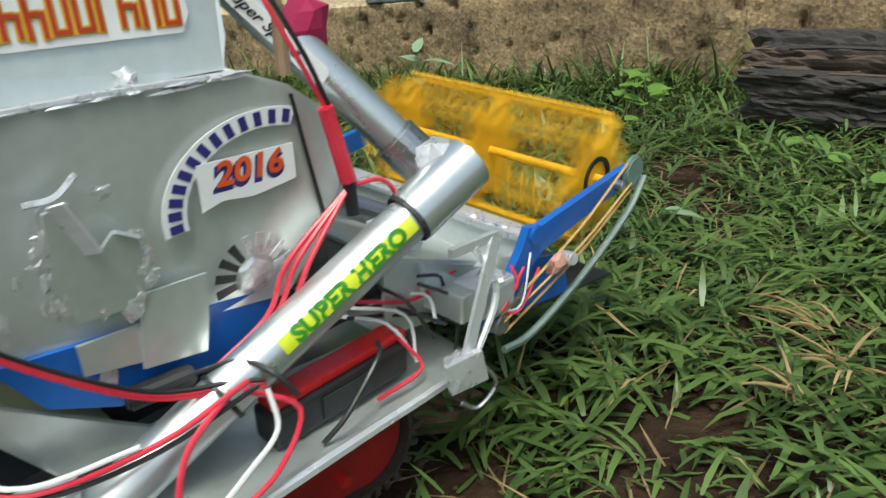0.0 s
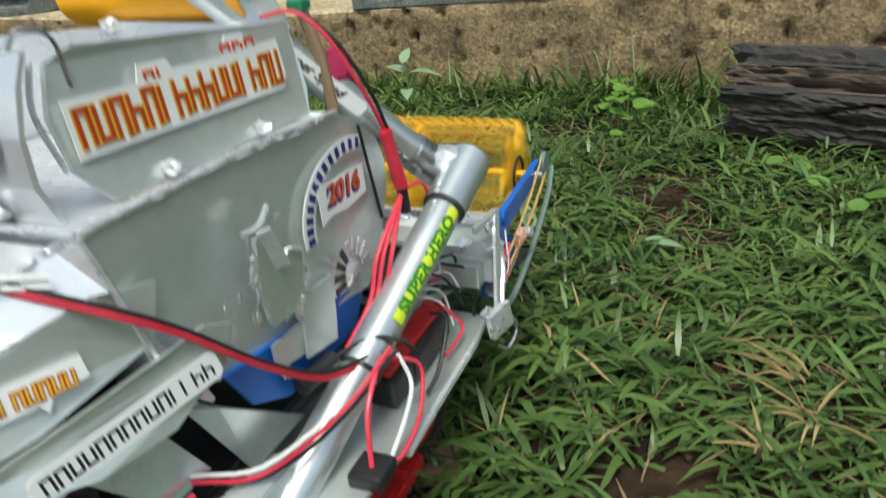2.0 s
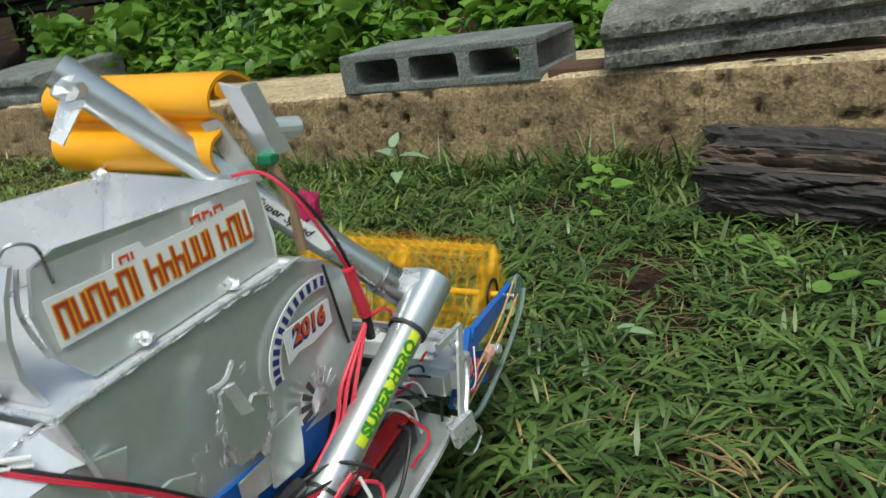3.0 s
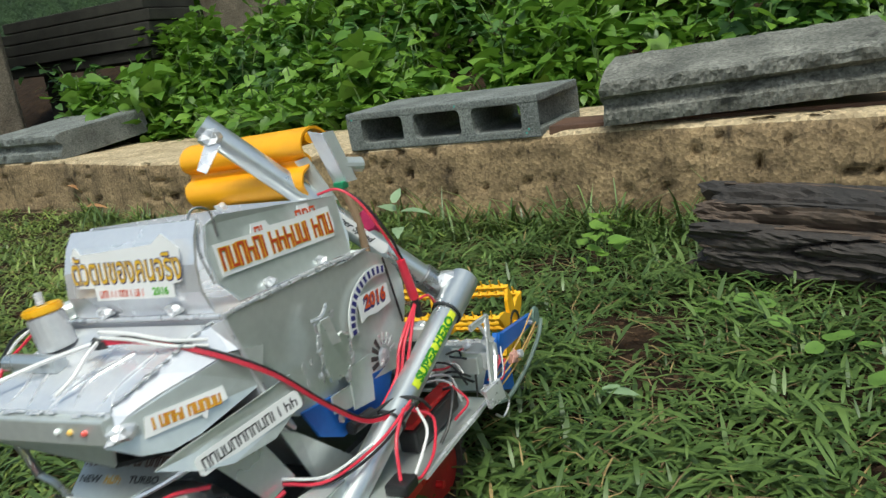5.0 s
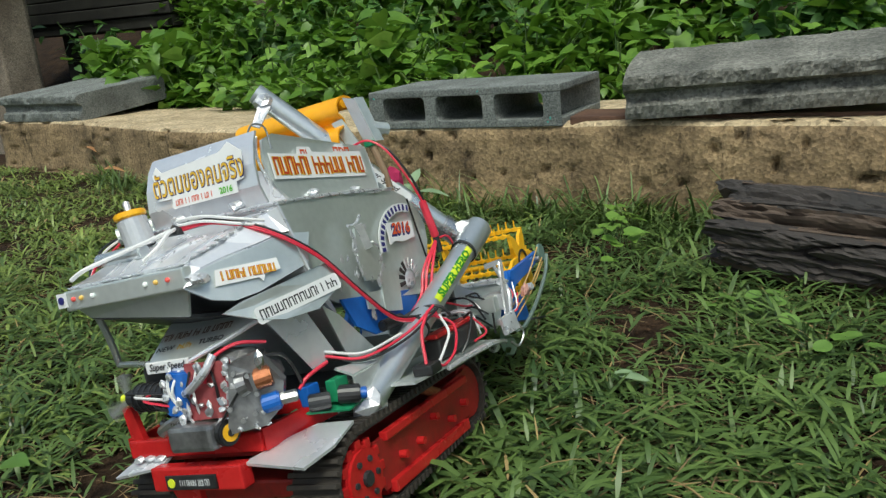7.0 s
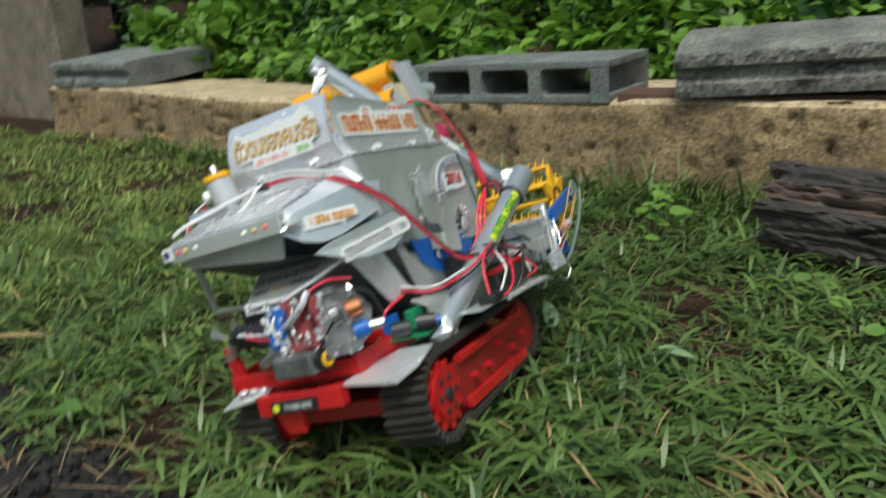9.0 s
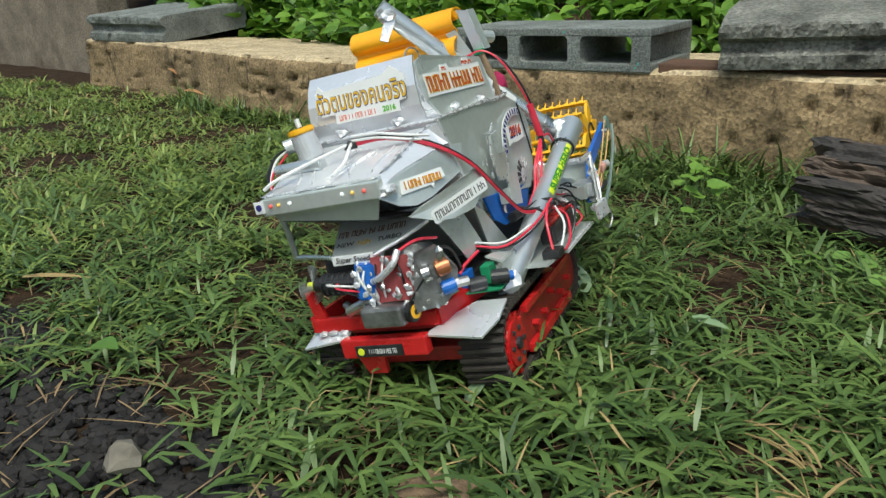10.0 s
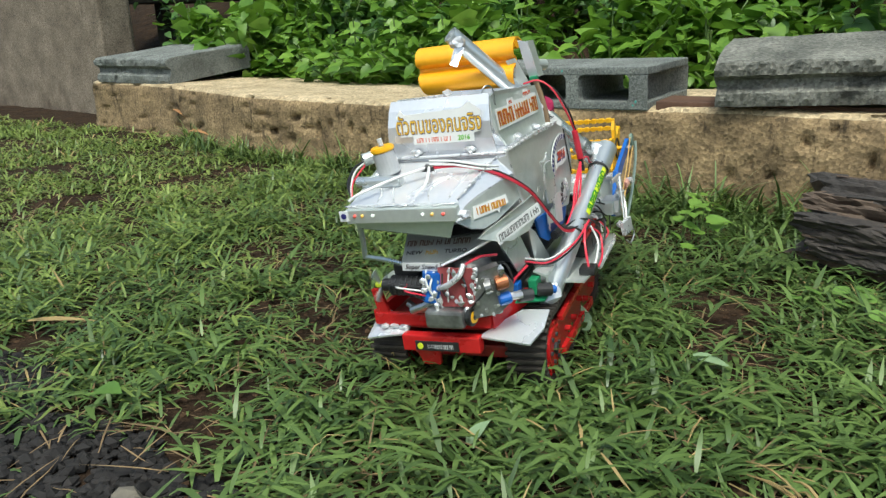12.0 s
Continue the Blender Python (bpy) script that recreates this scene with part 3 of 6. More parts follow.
def stones(name, label, n, place, size, material, seed):
    rnd = random.Random(seed)
    V, F = [], []
    base = bmesh.new()
    bmesh.ops.create_icosphere(base, subdivisions=1, radius=1)
    bv = np.array([v.co[:] for v in base.verts])
    bf = np.array([[v.index for v in f.verts] for f in base.faces])
    base.free()
    rng = np.random.default_rng(seed)
    count = 0
    for _ in range(n):
        p = place(rnd)
        if p is None:
            continue
        s = rnd.uniform(*size)
        q = bv * (1 + rng.uniform(-0.28, 0.28, (len(bv), 1))) * (s * np.array([rnd.uniform(0.8, 1.3), rnd.uniform(0.7, 1.1), rnd.uniform(0.5, 0.8)]))
        a = rnd.uniform(0, 6.28)
        R = np.array([[math.cos(a), -math.sin(a), 0], [math.sin(a), math.cos(a), 0], [0, 0, 1]])
        V.append(q @ R.T + np.array(p))
        F.append(bf + count * len(bv))
        count += 1
    me = bpy.data.meshes.new(name)
    me.from_pydata(np.concatenate(V).tolist(), [], np.concatenate(F).tolist())
    me.materials.append(material)
    tagged(new(name, me), label, "gravel", "", "stuff")


def gravel_spot(r):
    x, y = r.uniform(-0.1, 0.7), r.uniform(-1.12, -0.82)
    if in_gravel(x, y) < 0.25 or math.hypot(x - 0.8, y + 1.17) < 0.12:
        return None
    return x, y, ground_z(x, y) + r.uniform(0, 0.006)


stones("gravel", "dark grey crushed gravel in a bare patch", 7500, gravel_spot, (0.0036, 0.0078), M_GRAVEL, 2)


def crumb_spot(r):
    x, y = r.uniform(-0.6, 1.2), r.uniform(-1.1, -0.03)
    if noise.noise(Vector((x * 7, y * 7, 5))) > r.uniform(-0.5, 0.4):
        return None
    return x, y, ground_z(x, y) + r.uniform(-0.001, 0.003)


stones("soil_crumbs", "brown crumbs of soil between the tufts", 9000, crumb_spot, (0.0012, 0.0042), mat("soil_crumb", (0.018, 0.011, 0.007), (0.11, 0.066, 0.038), 0.95, 0, 40, 300, 0.6, 0.002, 0.6, 0.15), 12)
thing("pale_stone", "pale angular stone lying on the dark gravel", "stone", "", "", pose(0.43, -0.973, 0.011, 0, 0, 20), blob((0, 0, 0), 0.0145, (1, 0.8, 0.75), 0.6, 3, 2), M_STONE)


def leaf_mesh(L, W, fold=0.25, curl=0.3, heart=0.0, n=5):
    """One leaf lying along +x, with a fold on its midrib."""
    bm = bmesh.new()
    rows = []
    for i in range(n + 1):
        t = i / n
        w = W * 0.5 * math.sin(math.pi * min(1, (t * 0.93 + 0.07)) ** (0.75 - 0.25 * heart)) if i < n else 0.0006
        z = -curl * L * t * t
        x = L * t - (heart * 0.12 * L if i == 0 else 0)
        rows.append([bm.verts.new((x, -w, z + fold * w)), bm.verts.new((L * t, 0, z)), bm.verts.new((x, w, z + fold * w))])
    for a, b in zip(rows, rows[1:]):
        bm.faces.new((a[0], a[1], b[1], b[0]))
        bm.faces.new((a[1], a[2], b[2], b[1]))
    return bm


def round_leaf(r, n=12):
    bm = bmesh.new()
    c = bm.verts.new((0, 0, -0.12 * r))
    ring = []
    for k in range(n):
        a = 2 * math.pi * (k + 0.5) / n + math.pi
        q = r * (0.82 if k in (0, n - 1) else 1) * (1 + 0.05 * math.sin(5 * a))
        ring.append(bm.verts.new((q * math.cos(a), q * math.sin(a), 0.05 * r * math.sin(3 * a))))
    for k in range(n):
        bm.faces.new((c, ring[k], ring[(k + 1) % n]))
    return bm


def clover_patch(name, spots, label, material=None):
    material = material or M_CLOVER
    t = thing(name, label, "weed")
    rnd = random.Random(len(spots))
    for x, y, z, r in spots:
        bm = round_leaf(r) if material is M_CLOVER else leaf_mesh(2.3 * r, 1.7 * r, 0.2, 0.15, 0.6, 6)
        bmesh.ops.transform(bm, matrix=pose(x, y, z, rnd.uniform(-22, 22), rnd.uniform(-22, 22), rnd.uniform(0, 360)), verts=bm.verts[:])
        part("leaf", bm, material, t, "", True)
        part("stalk", cable([(x, y, z - 0.001), (x + rnd.gauss(0, 0.004), y + 0.004, z * 0.5), (x + rnd.gauss(0, 0.01), y + rnd.gauss(0, 0.01), -0.002)], 0.0007, 5, 3), M_STEM, t)


clover_patch("round_leaf_weed", [(0.813, -0.403, 0.029, 0.011), (0.842, -0.425, 0.027, 0.014), (0.868, -0.44, 0.027, 0.011), (0.79, -0.395, 0.025, 0.01), (0.9, -0.42, 0.026, 0.01), (0.825, -0.45, 0.024, 0.009)], "bright green round-leaved creeping weed")
clover_patch("round_leaf_weed", [(0.753, -0.358, 0.018, 0.009), (0.772, -0.336, 0.02, 0.01), (0.735, -0.37, 0.018, 0.009), (0.72, -0.345, 0.022, 0.01), (0.745, -0.325, 0.02, 0.009), (0.705, -0.36, 0.016, 0.009), (0.765, -0.31, 0.02, 0.01)], "small cluster of round green leaves")
clover_patch("broad_leaf_weed", [(0.549 + 0.022 * math.cos(2.4 * k) * (0.4 + 0.09 * k), -0.206 + 0.026 * math.sin(2.4 * k) * (0.4 + 0.09 * k), 0.064 - 0.003 * k, 0.0098 + 0.0012 * (k % 3)) for k in range(16)], "light green broad-leaved weed", M_TENDER)
clover_patch("broad_leaf_weed", [(0.52 + 0.02 * math.cos(2.4 * k + 1) * (0.4 + 0.1 * k), -0.09 + 0.02 * math.sin(2.4 * k + 1) * (0.4 + 0.1 * k), 0.05 - 0.004 * k, 0.01 + 0.0012 * (k % 3)) for k in range(7)], "light green seedling at the foot of the ledge", M_TENDER)
clover_patch("broad_leaf_weed", [(0.9 + 0.03 * math.cos(2.4 * k) * (0.4 + 0.1 * k), -0.5 + 0.026 * math.sin(2.4 * k) * (0.4 + 0.1 * k), 0.034 - 0.002 * k, 0.009 + 0.0012 * (k % 3)) for k in range(8)], "creeping weed with broad green leaves", M_CLOVER)


def fallen_leaf(label, L, W, m, material, curl=0.25):
    thing("fallen_leaf", label, "leaf", "", "", m, leaf_mesh(L, W, 0.2, curl), material, True)


fallen_leaf("pale green fallen leaf lying on the grass", 0.034, 0.016, pose(0.665, -0.562, 0.016, 5, 0, 20), M_PALE)
fallen_leaf("pale green fallen leaf standing in the grass", 0.025, 0.014, pose(0.57, -0.78, 0.006, 0, -50, 65), M_PALE)
fallen_leaf("yellow-green leaf lying beside the gravel", 0.034, 0.027, pose(0.285, -0.912, 0.024, 0, -24, 10), M_CLOVER)
fallen_leaf("brown dead leaf at the foot of the ledge", 0.05, 0.022, pose(-0.845, -0.012, 0.048, 10, -14, 30), M_DEAD, 0.5)
fallen_leaf("curled brown dead leaf at the foot of the ledge", 0.05, 0.024, pose(-0.604, 0.01, 0.04, 20, -55, 60), M_DEAD, 0.5)
fallen_leaf("brown dead leaf caught on the ledge", 0.045, 0.016, pose(-1.05, 0.085, 0.085, 0, 0, 10), M_DEAD, 0.5)


def pale_weed():
    t = thing("pale_weed", "small weed with pale broad leaves in the grass", "weed")
    for x, y, z, rz, ry, L in ((0.205, -0.165, 0.075, 15, -8, 0.05), (0.19, -0.16, 0.075, 160, -20, 0.05), (0.195, -0.165, 0.09, 100, -45, 0.035), (0.2, -0.17, 0.05, -60, -5, 0.04)):
        bm = leaf_mesh(L, L * 0.52, 0.2, 0.3)
        bmesh.ops.transform(bm, matrix=pose(x, y, z, 0, ry, rz), verts=bm.verts[:])
        part("leaf", bm, M_PALE, t, "", True)
    part("stalk", cable([(0.198, -0.164, 0.088), (0.2, -0.166, 0.04), (0.195, -0.16, -0.003)], 0.0012), M_STEM, t)


pale_weed()


def bush(seed, height, spread, count, size, heart):
    """A leafy weed: thin stems and many leaves of their own outline."""
    rnd = random.Random(seed)
    t = thing("weed_bush", "dense broad-leaved green weed growing behind the ledge", "weed", "weeds behind the ledge")
    V, F = [], []
    one = leaf_mesh(1, 0.6 + 0.16 * heart, 0.16, 0.22, heart, 6)
    one.verts.ensure_lookup_table()
    lv = np.array([v.co[:] for v in one.verts])
    one.verts.index_update()
    lf = [[v.index for v in f.verts] for f in one.faces]
    one.free()
    made = 0
    for s in range(9):
        a, lean = rnd.uniform(0, 6.28), rnd.uniform(0.1, 1.0) * spread
        top = Vector((lean * math.cos(a), lean * math.sin(a) * 0.7, height * rnd.uniform(0.55, 1.0)))
        line = curve_points([(0.3 * top.x * rnd.random(), 0.3 * top.y, -0.02), (0.5 * top.x, 0.5 * top.y, 0.55 * top.z), top], 6)
        part("stem", cable([line[0], line[len(line) // 2], line[-1]], 0.0022, 5, 3), M_STEM, t)
        for k in range(count // 9):
            p = line[int(rnd.uniform(0.15, 1) * (len(line) - 1))] + Vector((rnd.gauss(0, 0.035), rnd.gauss(0, 0.035), rnd.gauss(0, 0.025)))
            L = size * rnd.uniform(0.6, 1.25)
            m = pose(p.x, p.y, p.z, rnd.gauss(0, 25), rnd.uniform(-25, 45), rnd.uniform(0, 360)) @ Matrix.Scale(L, 4)
            mm = np.array(m)
            V.append(lv @ mm[:3, :3].T + mm[:3, 3])
            F += [[i + made * len(lv) for i in f] for f in lf]
            made += 1
    me = bpy.data.meshes.new("leaves")
    me.from_pydata(np.concatenate(V).tolist(), [], F)
    me.polygons.foreach_set("use_smooth", [True] * len(me.polygons))
    lo = part("leaves", me, M_LEAF if seed % 3 else M_LEAF_DARK, t)
    tagged(lo, kind="stuff")
    return t


def make_bushes():
    rnd = random.Random(21)
    kinds = [bush(1, 0.36, 0.2, 380, 0.055, 1.0), bush(2, 0.3, 0.22, 400, 0.045, 0.3), bush(4, 0.42, 0.2, 400, 0.05, 0.6), bush(5, 0.2, 0.16, 300, 0.035, 0.2), bush(3, 0.36, 0.2, 360, 0.045, 0.5)]
    spots = []
    for x in np.arange(-1.75, 1.5, 0.17):
        spots.append((x + rnd.uniform(-0.05, 0.05), 0.5 + rnd.uniform(-0.05, 0.08), 0.04, rnd.choice((1, 1, 3, 0))))
        spots.append((x + rnd.uniform(-0.08, 0.08), 0.78 + rnd.uniform(-0.08, 0.08), 0.1, rnd.choice((0, 1, 2, 4))))
        spots.append((x + rnd.uniform(-0.1, 0.1), 1.12 + rnd.uniform(-0.1, 0.1), 0.25, rnd.choice((0, 2, 2))))
        spots.append((x * 1.3 + rnd.uniform(-0.1, 0.1), 1.6 + rnd.uniform(-0.1, 0.1), 0.45, rnd.choice((0, 2))))
    used = set()
    for x, y, z, k in spots:
        if x < -1.55 and y < 0.7:
            continue
        m = pose(x, y, z, 0, 0, rnd.uniform(0, 360))
        if k not in used:
            kinds[k].matrix_basis = m
            used.add(k)
        else:
            copy_thing(kinds[k], m)


make_bushes()
bm = bmesh.new()
bank = [[bm.verts.new((x, y, z + 0.03 * noise.noise(Vector((x * 3, y * 3, 0))))) for x in np.arange(-4, 4.1, 0.25)] for y, z in ((0.4, 0.02), (0.6, 0.05), (0.9, 0.14), (1.3, 0.32), (1.8, 0.5), (2.5, 0.6))]
for a, b in zip(bank, bank[1:]):
    for k in range(len(a) - 1):
        bm.faces.new((a[k], a[k + 1], b[k + 1], b[k]))
thing("earth_bank", "dark overgrown earth bank behind the ledge", "bank", "", "structure", None, bm, M_SOIL, True)

thing("soil_clod", "pale tan clod of dry soil among the grass", "soil", "", "", pose(0.612, -0.872, 0.0, 0, 0, 15), blob((0, 0, 0), 0.024, (1.2, 0.7, 0.35), 0.6, 4, 4), mat("tan_soil", (0.1, 0.065, 0.04), (0.26, 0.17, 0.1), 0.95, 0, 40, 260, 1.0, 0.004), True)
fallen_leaf("pale grey-green leaf beside the track", 0.03, 0.018, pose(0.552, -0.545, 0.008, 0, -70, 150), M_PALE)
fallen_leaf("long straw-yellow dry leaf on the grass", 0.07, 0.012, pose(0.06, -0.86, 0.018, 0, -3, 40), M_STRAW, 0.1)
thing("soil_clod", "small brown clod of soil among the grass", "soil", "", "", pose(0.757, -0.912, 0.002, 0, 0, 50), blob((0, 0, 0), 0.016, (1.1, 0.8, 0.5), 0.6, 9, 3), bpy.data.materials["tan_soil"], True)


# ---------------------------------------------------------------- the model harvester
M_SILVER = mat("silver_paint", (0.74, 0.75, 0.785), (0.9, 0.91, 0.94), 0.27, 0.55, 14, 260, 0.25, 0.0006)
M_ZINC = mat("brushed_zinc", (0.54, 0.58, 0.565), (0.76, 0.8, 0.78), 0.33, 0.6, 9, 180, 0.25, 0.0007)
M_TUBE = mat("tube_aluminium", (0.56, 0.6, 0.61), (0.68, 0.71, 0.72), 0.3, 0.75, 20, 300, 0.06, 0.0004)
M_GLUE = mat("silver_glue", (0.62, 0.63, 0.65), (0.8, 0.8, 0.82), 0.3, 0.55, 160, 700, 0.8, 0.001)
M_RED = mat("red_paint", (0.4, 0.009, 0.013), (0.6, 0.024, 0.024), 0.26, 0, 20, 260, 0.15, 0.0006)
M_REDDARK = mat("dusty_red_paint", (0.17, 0.016, 0.015), (0.42, 0.018, 0.018), 0.36, 0, 40, 260, 0.3, 0.0008)
M_BLUE = mat("blue_paint", (0.012, 0.1, 0.42), (0.02, 0.16, 0.58), 0.4, 0, 20, 300, 0.1, 0.0005)
M_ORANGE = mat("orange_plastic", (0.85, 0.36, 0.012), (0.95, 0.46, 0.02), 0.38, 0, 16, 200, 0.1, 0.0006)
M_YELLOW = mat("yellow_plastic", (0.85, 0.42, 0.01), (0.95, 0.55, 0.03), 0.4, 0, 40, 300, 0.3, 0.0008)
M_BLACK = mat("black_plastic", (0.012, 0.012, 0.013), (0.03, 0.03, 0.031), 0.4, 0, 60, 300, 0.2, 0.0004)
M_RUBBER = mat("muddy_rubber", (0.014, 0.013, 0.012), (0.07, 0.055, 0.042), 0.8, 0, 60, 300, 0.6, 0.0008)
M_WIRE_RED = mat("red_wire", (0.62, 0.02, 0.05), (0.75, 0.06, 0.1), 0.35, 0, 60)
M_WIRE_BLACK = mat("black_wire", (0.012, 0.012, 0.014), (0.03, 0.03, 0.03), 0.4, 0, 60)
M_WIRE_WHITE = mat("white_wire", (0.72, 0.71, 0.7), (0.82, 0.82, 0.82), 0.45, 0, 60)
M_STICKER = mat("white_sticker", (0.78, 0.78, 0.78), (0.86, 0.86, 0.86), 0.45, 0, 30, 200, 0.03, 0.0002)
M_INK = mat("navy_ink", (0.02, 0.02, 0.14), (0.03, 0.03, 0.2), 0.5, 0, 80, 400, 0)
M_INK_BLACK = mat("black_ink", (0.02, 0.02, 0.025), None, 0.5, 0, 80, 400, 0)
M_INK_RED = mat("red_ink", (0.6, 0.06, 0.015), (0.75, 0.12, 0.02), 0.5, 0, 80, 400, 0)
M_INK_GOLD = mat("gold_ink", (0.62, 0.36, 0.02), (0.8, 0.5, 0.05), 0.5, 0, 80, 400, 0)
M_INK_GREEN = mat("green_ink", (0.1, 0.42, 0.03), (0.16, 0.5, 0.04), 0.5, 0, 80, 400, 0)
M_INK_RUST = mat("rust_ink", (0.42, 0.035, 0.012), (0.55, 0.06, 0.015), 0.5, 0, 80, 400, 0)
M_LIME = mat("lime_sticker", (0.6, 0.72, 0.03), (0.75, 0.8, 0.05), 0.45, 0, 60, 300, 0)
M_PCB = mat("green_board", (0.02, 0.2, 0.09), (0.03, 0.3, 0.13), 0.4, 0, 60)
M_CHROME = mat("worn_steel", (0.45, 0.45, 0.46), (0.62, 0.62, 0.63), 0.3, 0.9, 60, 300, 0.3, 0.0006)
M_CAST = mat("cast_metal", (0.16, 0.16, 0.165), (0.46, 0.46, 0.47), 0.35, 0.75, 55, 260, 0.6, 0.0012)
M_COPPER = mat("copper_winding", (0.3, 0.1, 0.045), (0.5, 0.2, 0.09), 0.4, 0.6, 200, 600, 0.5, 0.0006)
M_CORD = mat("tan_cord", (0.5, 0.3, 0.1), (0.65, 0.42, 0.16), 0.7, 0, 100)
M_CLEAR = mat("cloudy_plastic", (0.5, 0.51, 0.53), (0.66, 0.67, 0.69), 0.3, 0.3, 40)
# dark metal of small parts; under the hood its darkness stands for shade
M_DARKMETAL_SHADE = mat("dark_metal_and_shade", (0.03, 0.032, 0.034), (0.07, 0.07, 0.075), 0.5, 0.4, 30)


def lamp_glow(name, colour, power):
    m = bpy.data.materials.new(name)
    m.use_nodes = True
    p = m.node_tree.nodes["Principled BSDF"]
    p.inputs["Base Color"].default_value = (*colour, 1)
    p.inputs["Roughness"].default_value = 0.15
    p.inputs["Emission Color"].default_value = (*colour, 1)
    p.inputs["Emission Strength"].default_value = power
    return m


M_LED = [lamp_glow("red_led", (0.8, 0.12, 0.1), 0.15), lamp_glow("amber_led", (0.8, 0.5, 0.12), 0.15), lamp_glow("white_led", (0.85, 0.87, 0.85), 0.2)]

machine = thing("model_harvester", "home-made silver model combine harvester on red crawler tracks", "model harvester")


def m_part(name, bm, material, label="", parent=None, smooth=False):
    return part(name, bm, material, parent or machine, label, smooth)


def lettering(name, me, material, parent, label=""):
    me.materials.append(material)
    return part(name, me, material, parent, label)


def glyphs(name, parent, n, w, h, m, material, seed=1, label="", edge=None):
    """A row of plain letter-like strokes in the plane of the pose m, one object each, for a line that cannot be lettered."""
    rnd = random.Random(seed)
    step = w / n
    for k in range(n):
        x = -w / 2 + step * (k + 0.5)
        a, hh, t = step * 0.42, h * rnd.uniform(0.88, 1.0) / 2, step * 0.21
        kind = rnd.choice("nunhi")
        bits = [(-a, -a + t, -hh, hh)]
        if kind != "i":
            bits.append((a - t, a, -hh, hh * (0.2 if kind == "h" else 1)))
            y = {"n": hh - t, "u": -hh, "h": 0.0}[kind]
            bits.append((-a + t, a - t, y, y + t))
        if edge:
            rim, g = bmesh.new(), t * 0.38
            for x0, x1, y0, y1 in bits:
                rim.faces.new([rim.verts.new(m @ Vector((x + p, q, -0.0003))) for p, q in ((x0 - g, y0 - g), (x1 + g, y0 - g), (x1 + g, y1 + g), (x0 - g, y1 + g))])
            part("stroke_edge", rim, edge, parent)
        bm = bmesh.new()
        for x0, x1, y0, y1 in bits:
            bm.faces.new([bm.verts.new(m @ Vector((x + p, q, 0))) for p, q in ((x0, y0), (x1, y0), (x1, y1), (x0, y1))])
        part(name, bm, material, parent, label)


def flat(m, outline, thick=0.0005):
    return sheet([m @ Vector((x, y, 0)) for x, y in outline], thick)


def card(w, h, cut=0.0):
    return [(-w / 2 + cut, -h / 2), (w / 2 - cut, -h / 2), (w / 2, -h / 2 + cut), (w / 2, h / 2 - cut), (w / 2 - cut, h / 2), (-w / 2 + cut, h / 2), (-w / 2, h / 2 - cut), (-w / 2, -h / 2 + cut)] if cut else [(-w / 2, -h / 2), (w / 2, -h / 2), (w / 2, h / 2), (-w / 2, h / 2)]


XC = 0.009  # the machine's middle line


def mirror(x):
    return 2 * XC - x


def loop_outline():
    """The side outline of a crawler belt, y and z, clockwise."""
    pts = []
    for cy, cz, r, a0, a1 in ((-0.146, 0.033, 0.029, 290, 90), (0.018, 0.036, 0.026, 90, -60)):
        for k in range(9):
            a = radians(a0 + (a1 - a0) * k / 8)
            pts.append((cy + r * math.cos(a), cz + r * math.sin(a)))
    return pts


def dense(pts, step):
    out = []
    for (a, b), (c, d) in zip(pts, pts[1:] + pts[:1]):
        n = max(1, round(math.hypot(c - a, d - b) / step))
        out += [(a + (c - a) * k / n, b + (d - b) * k / n) for k in range(n)]
    return out


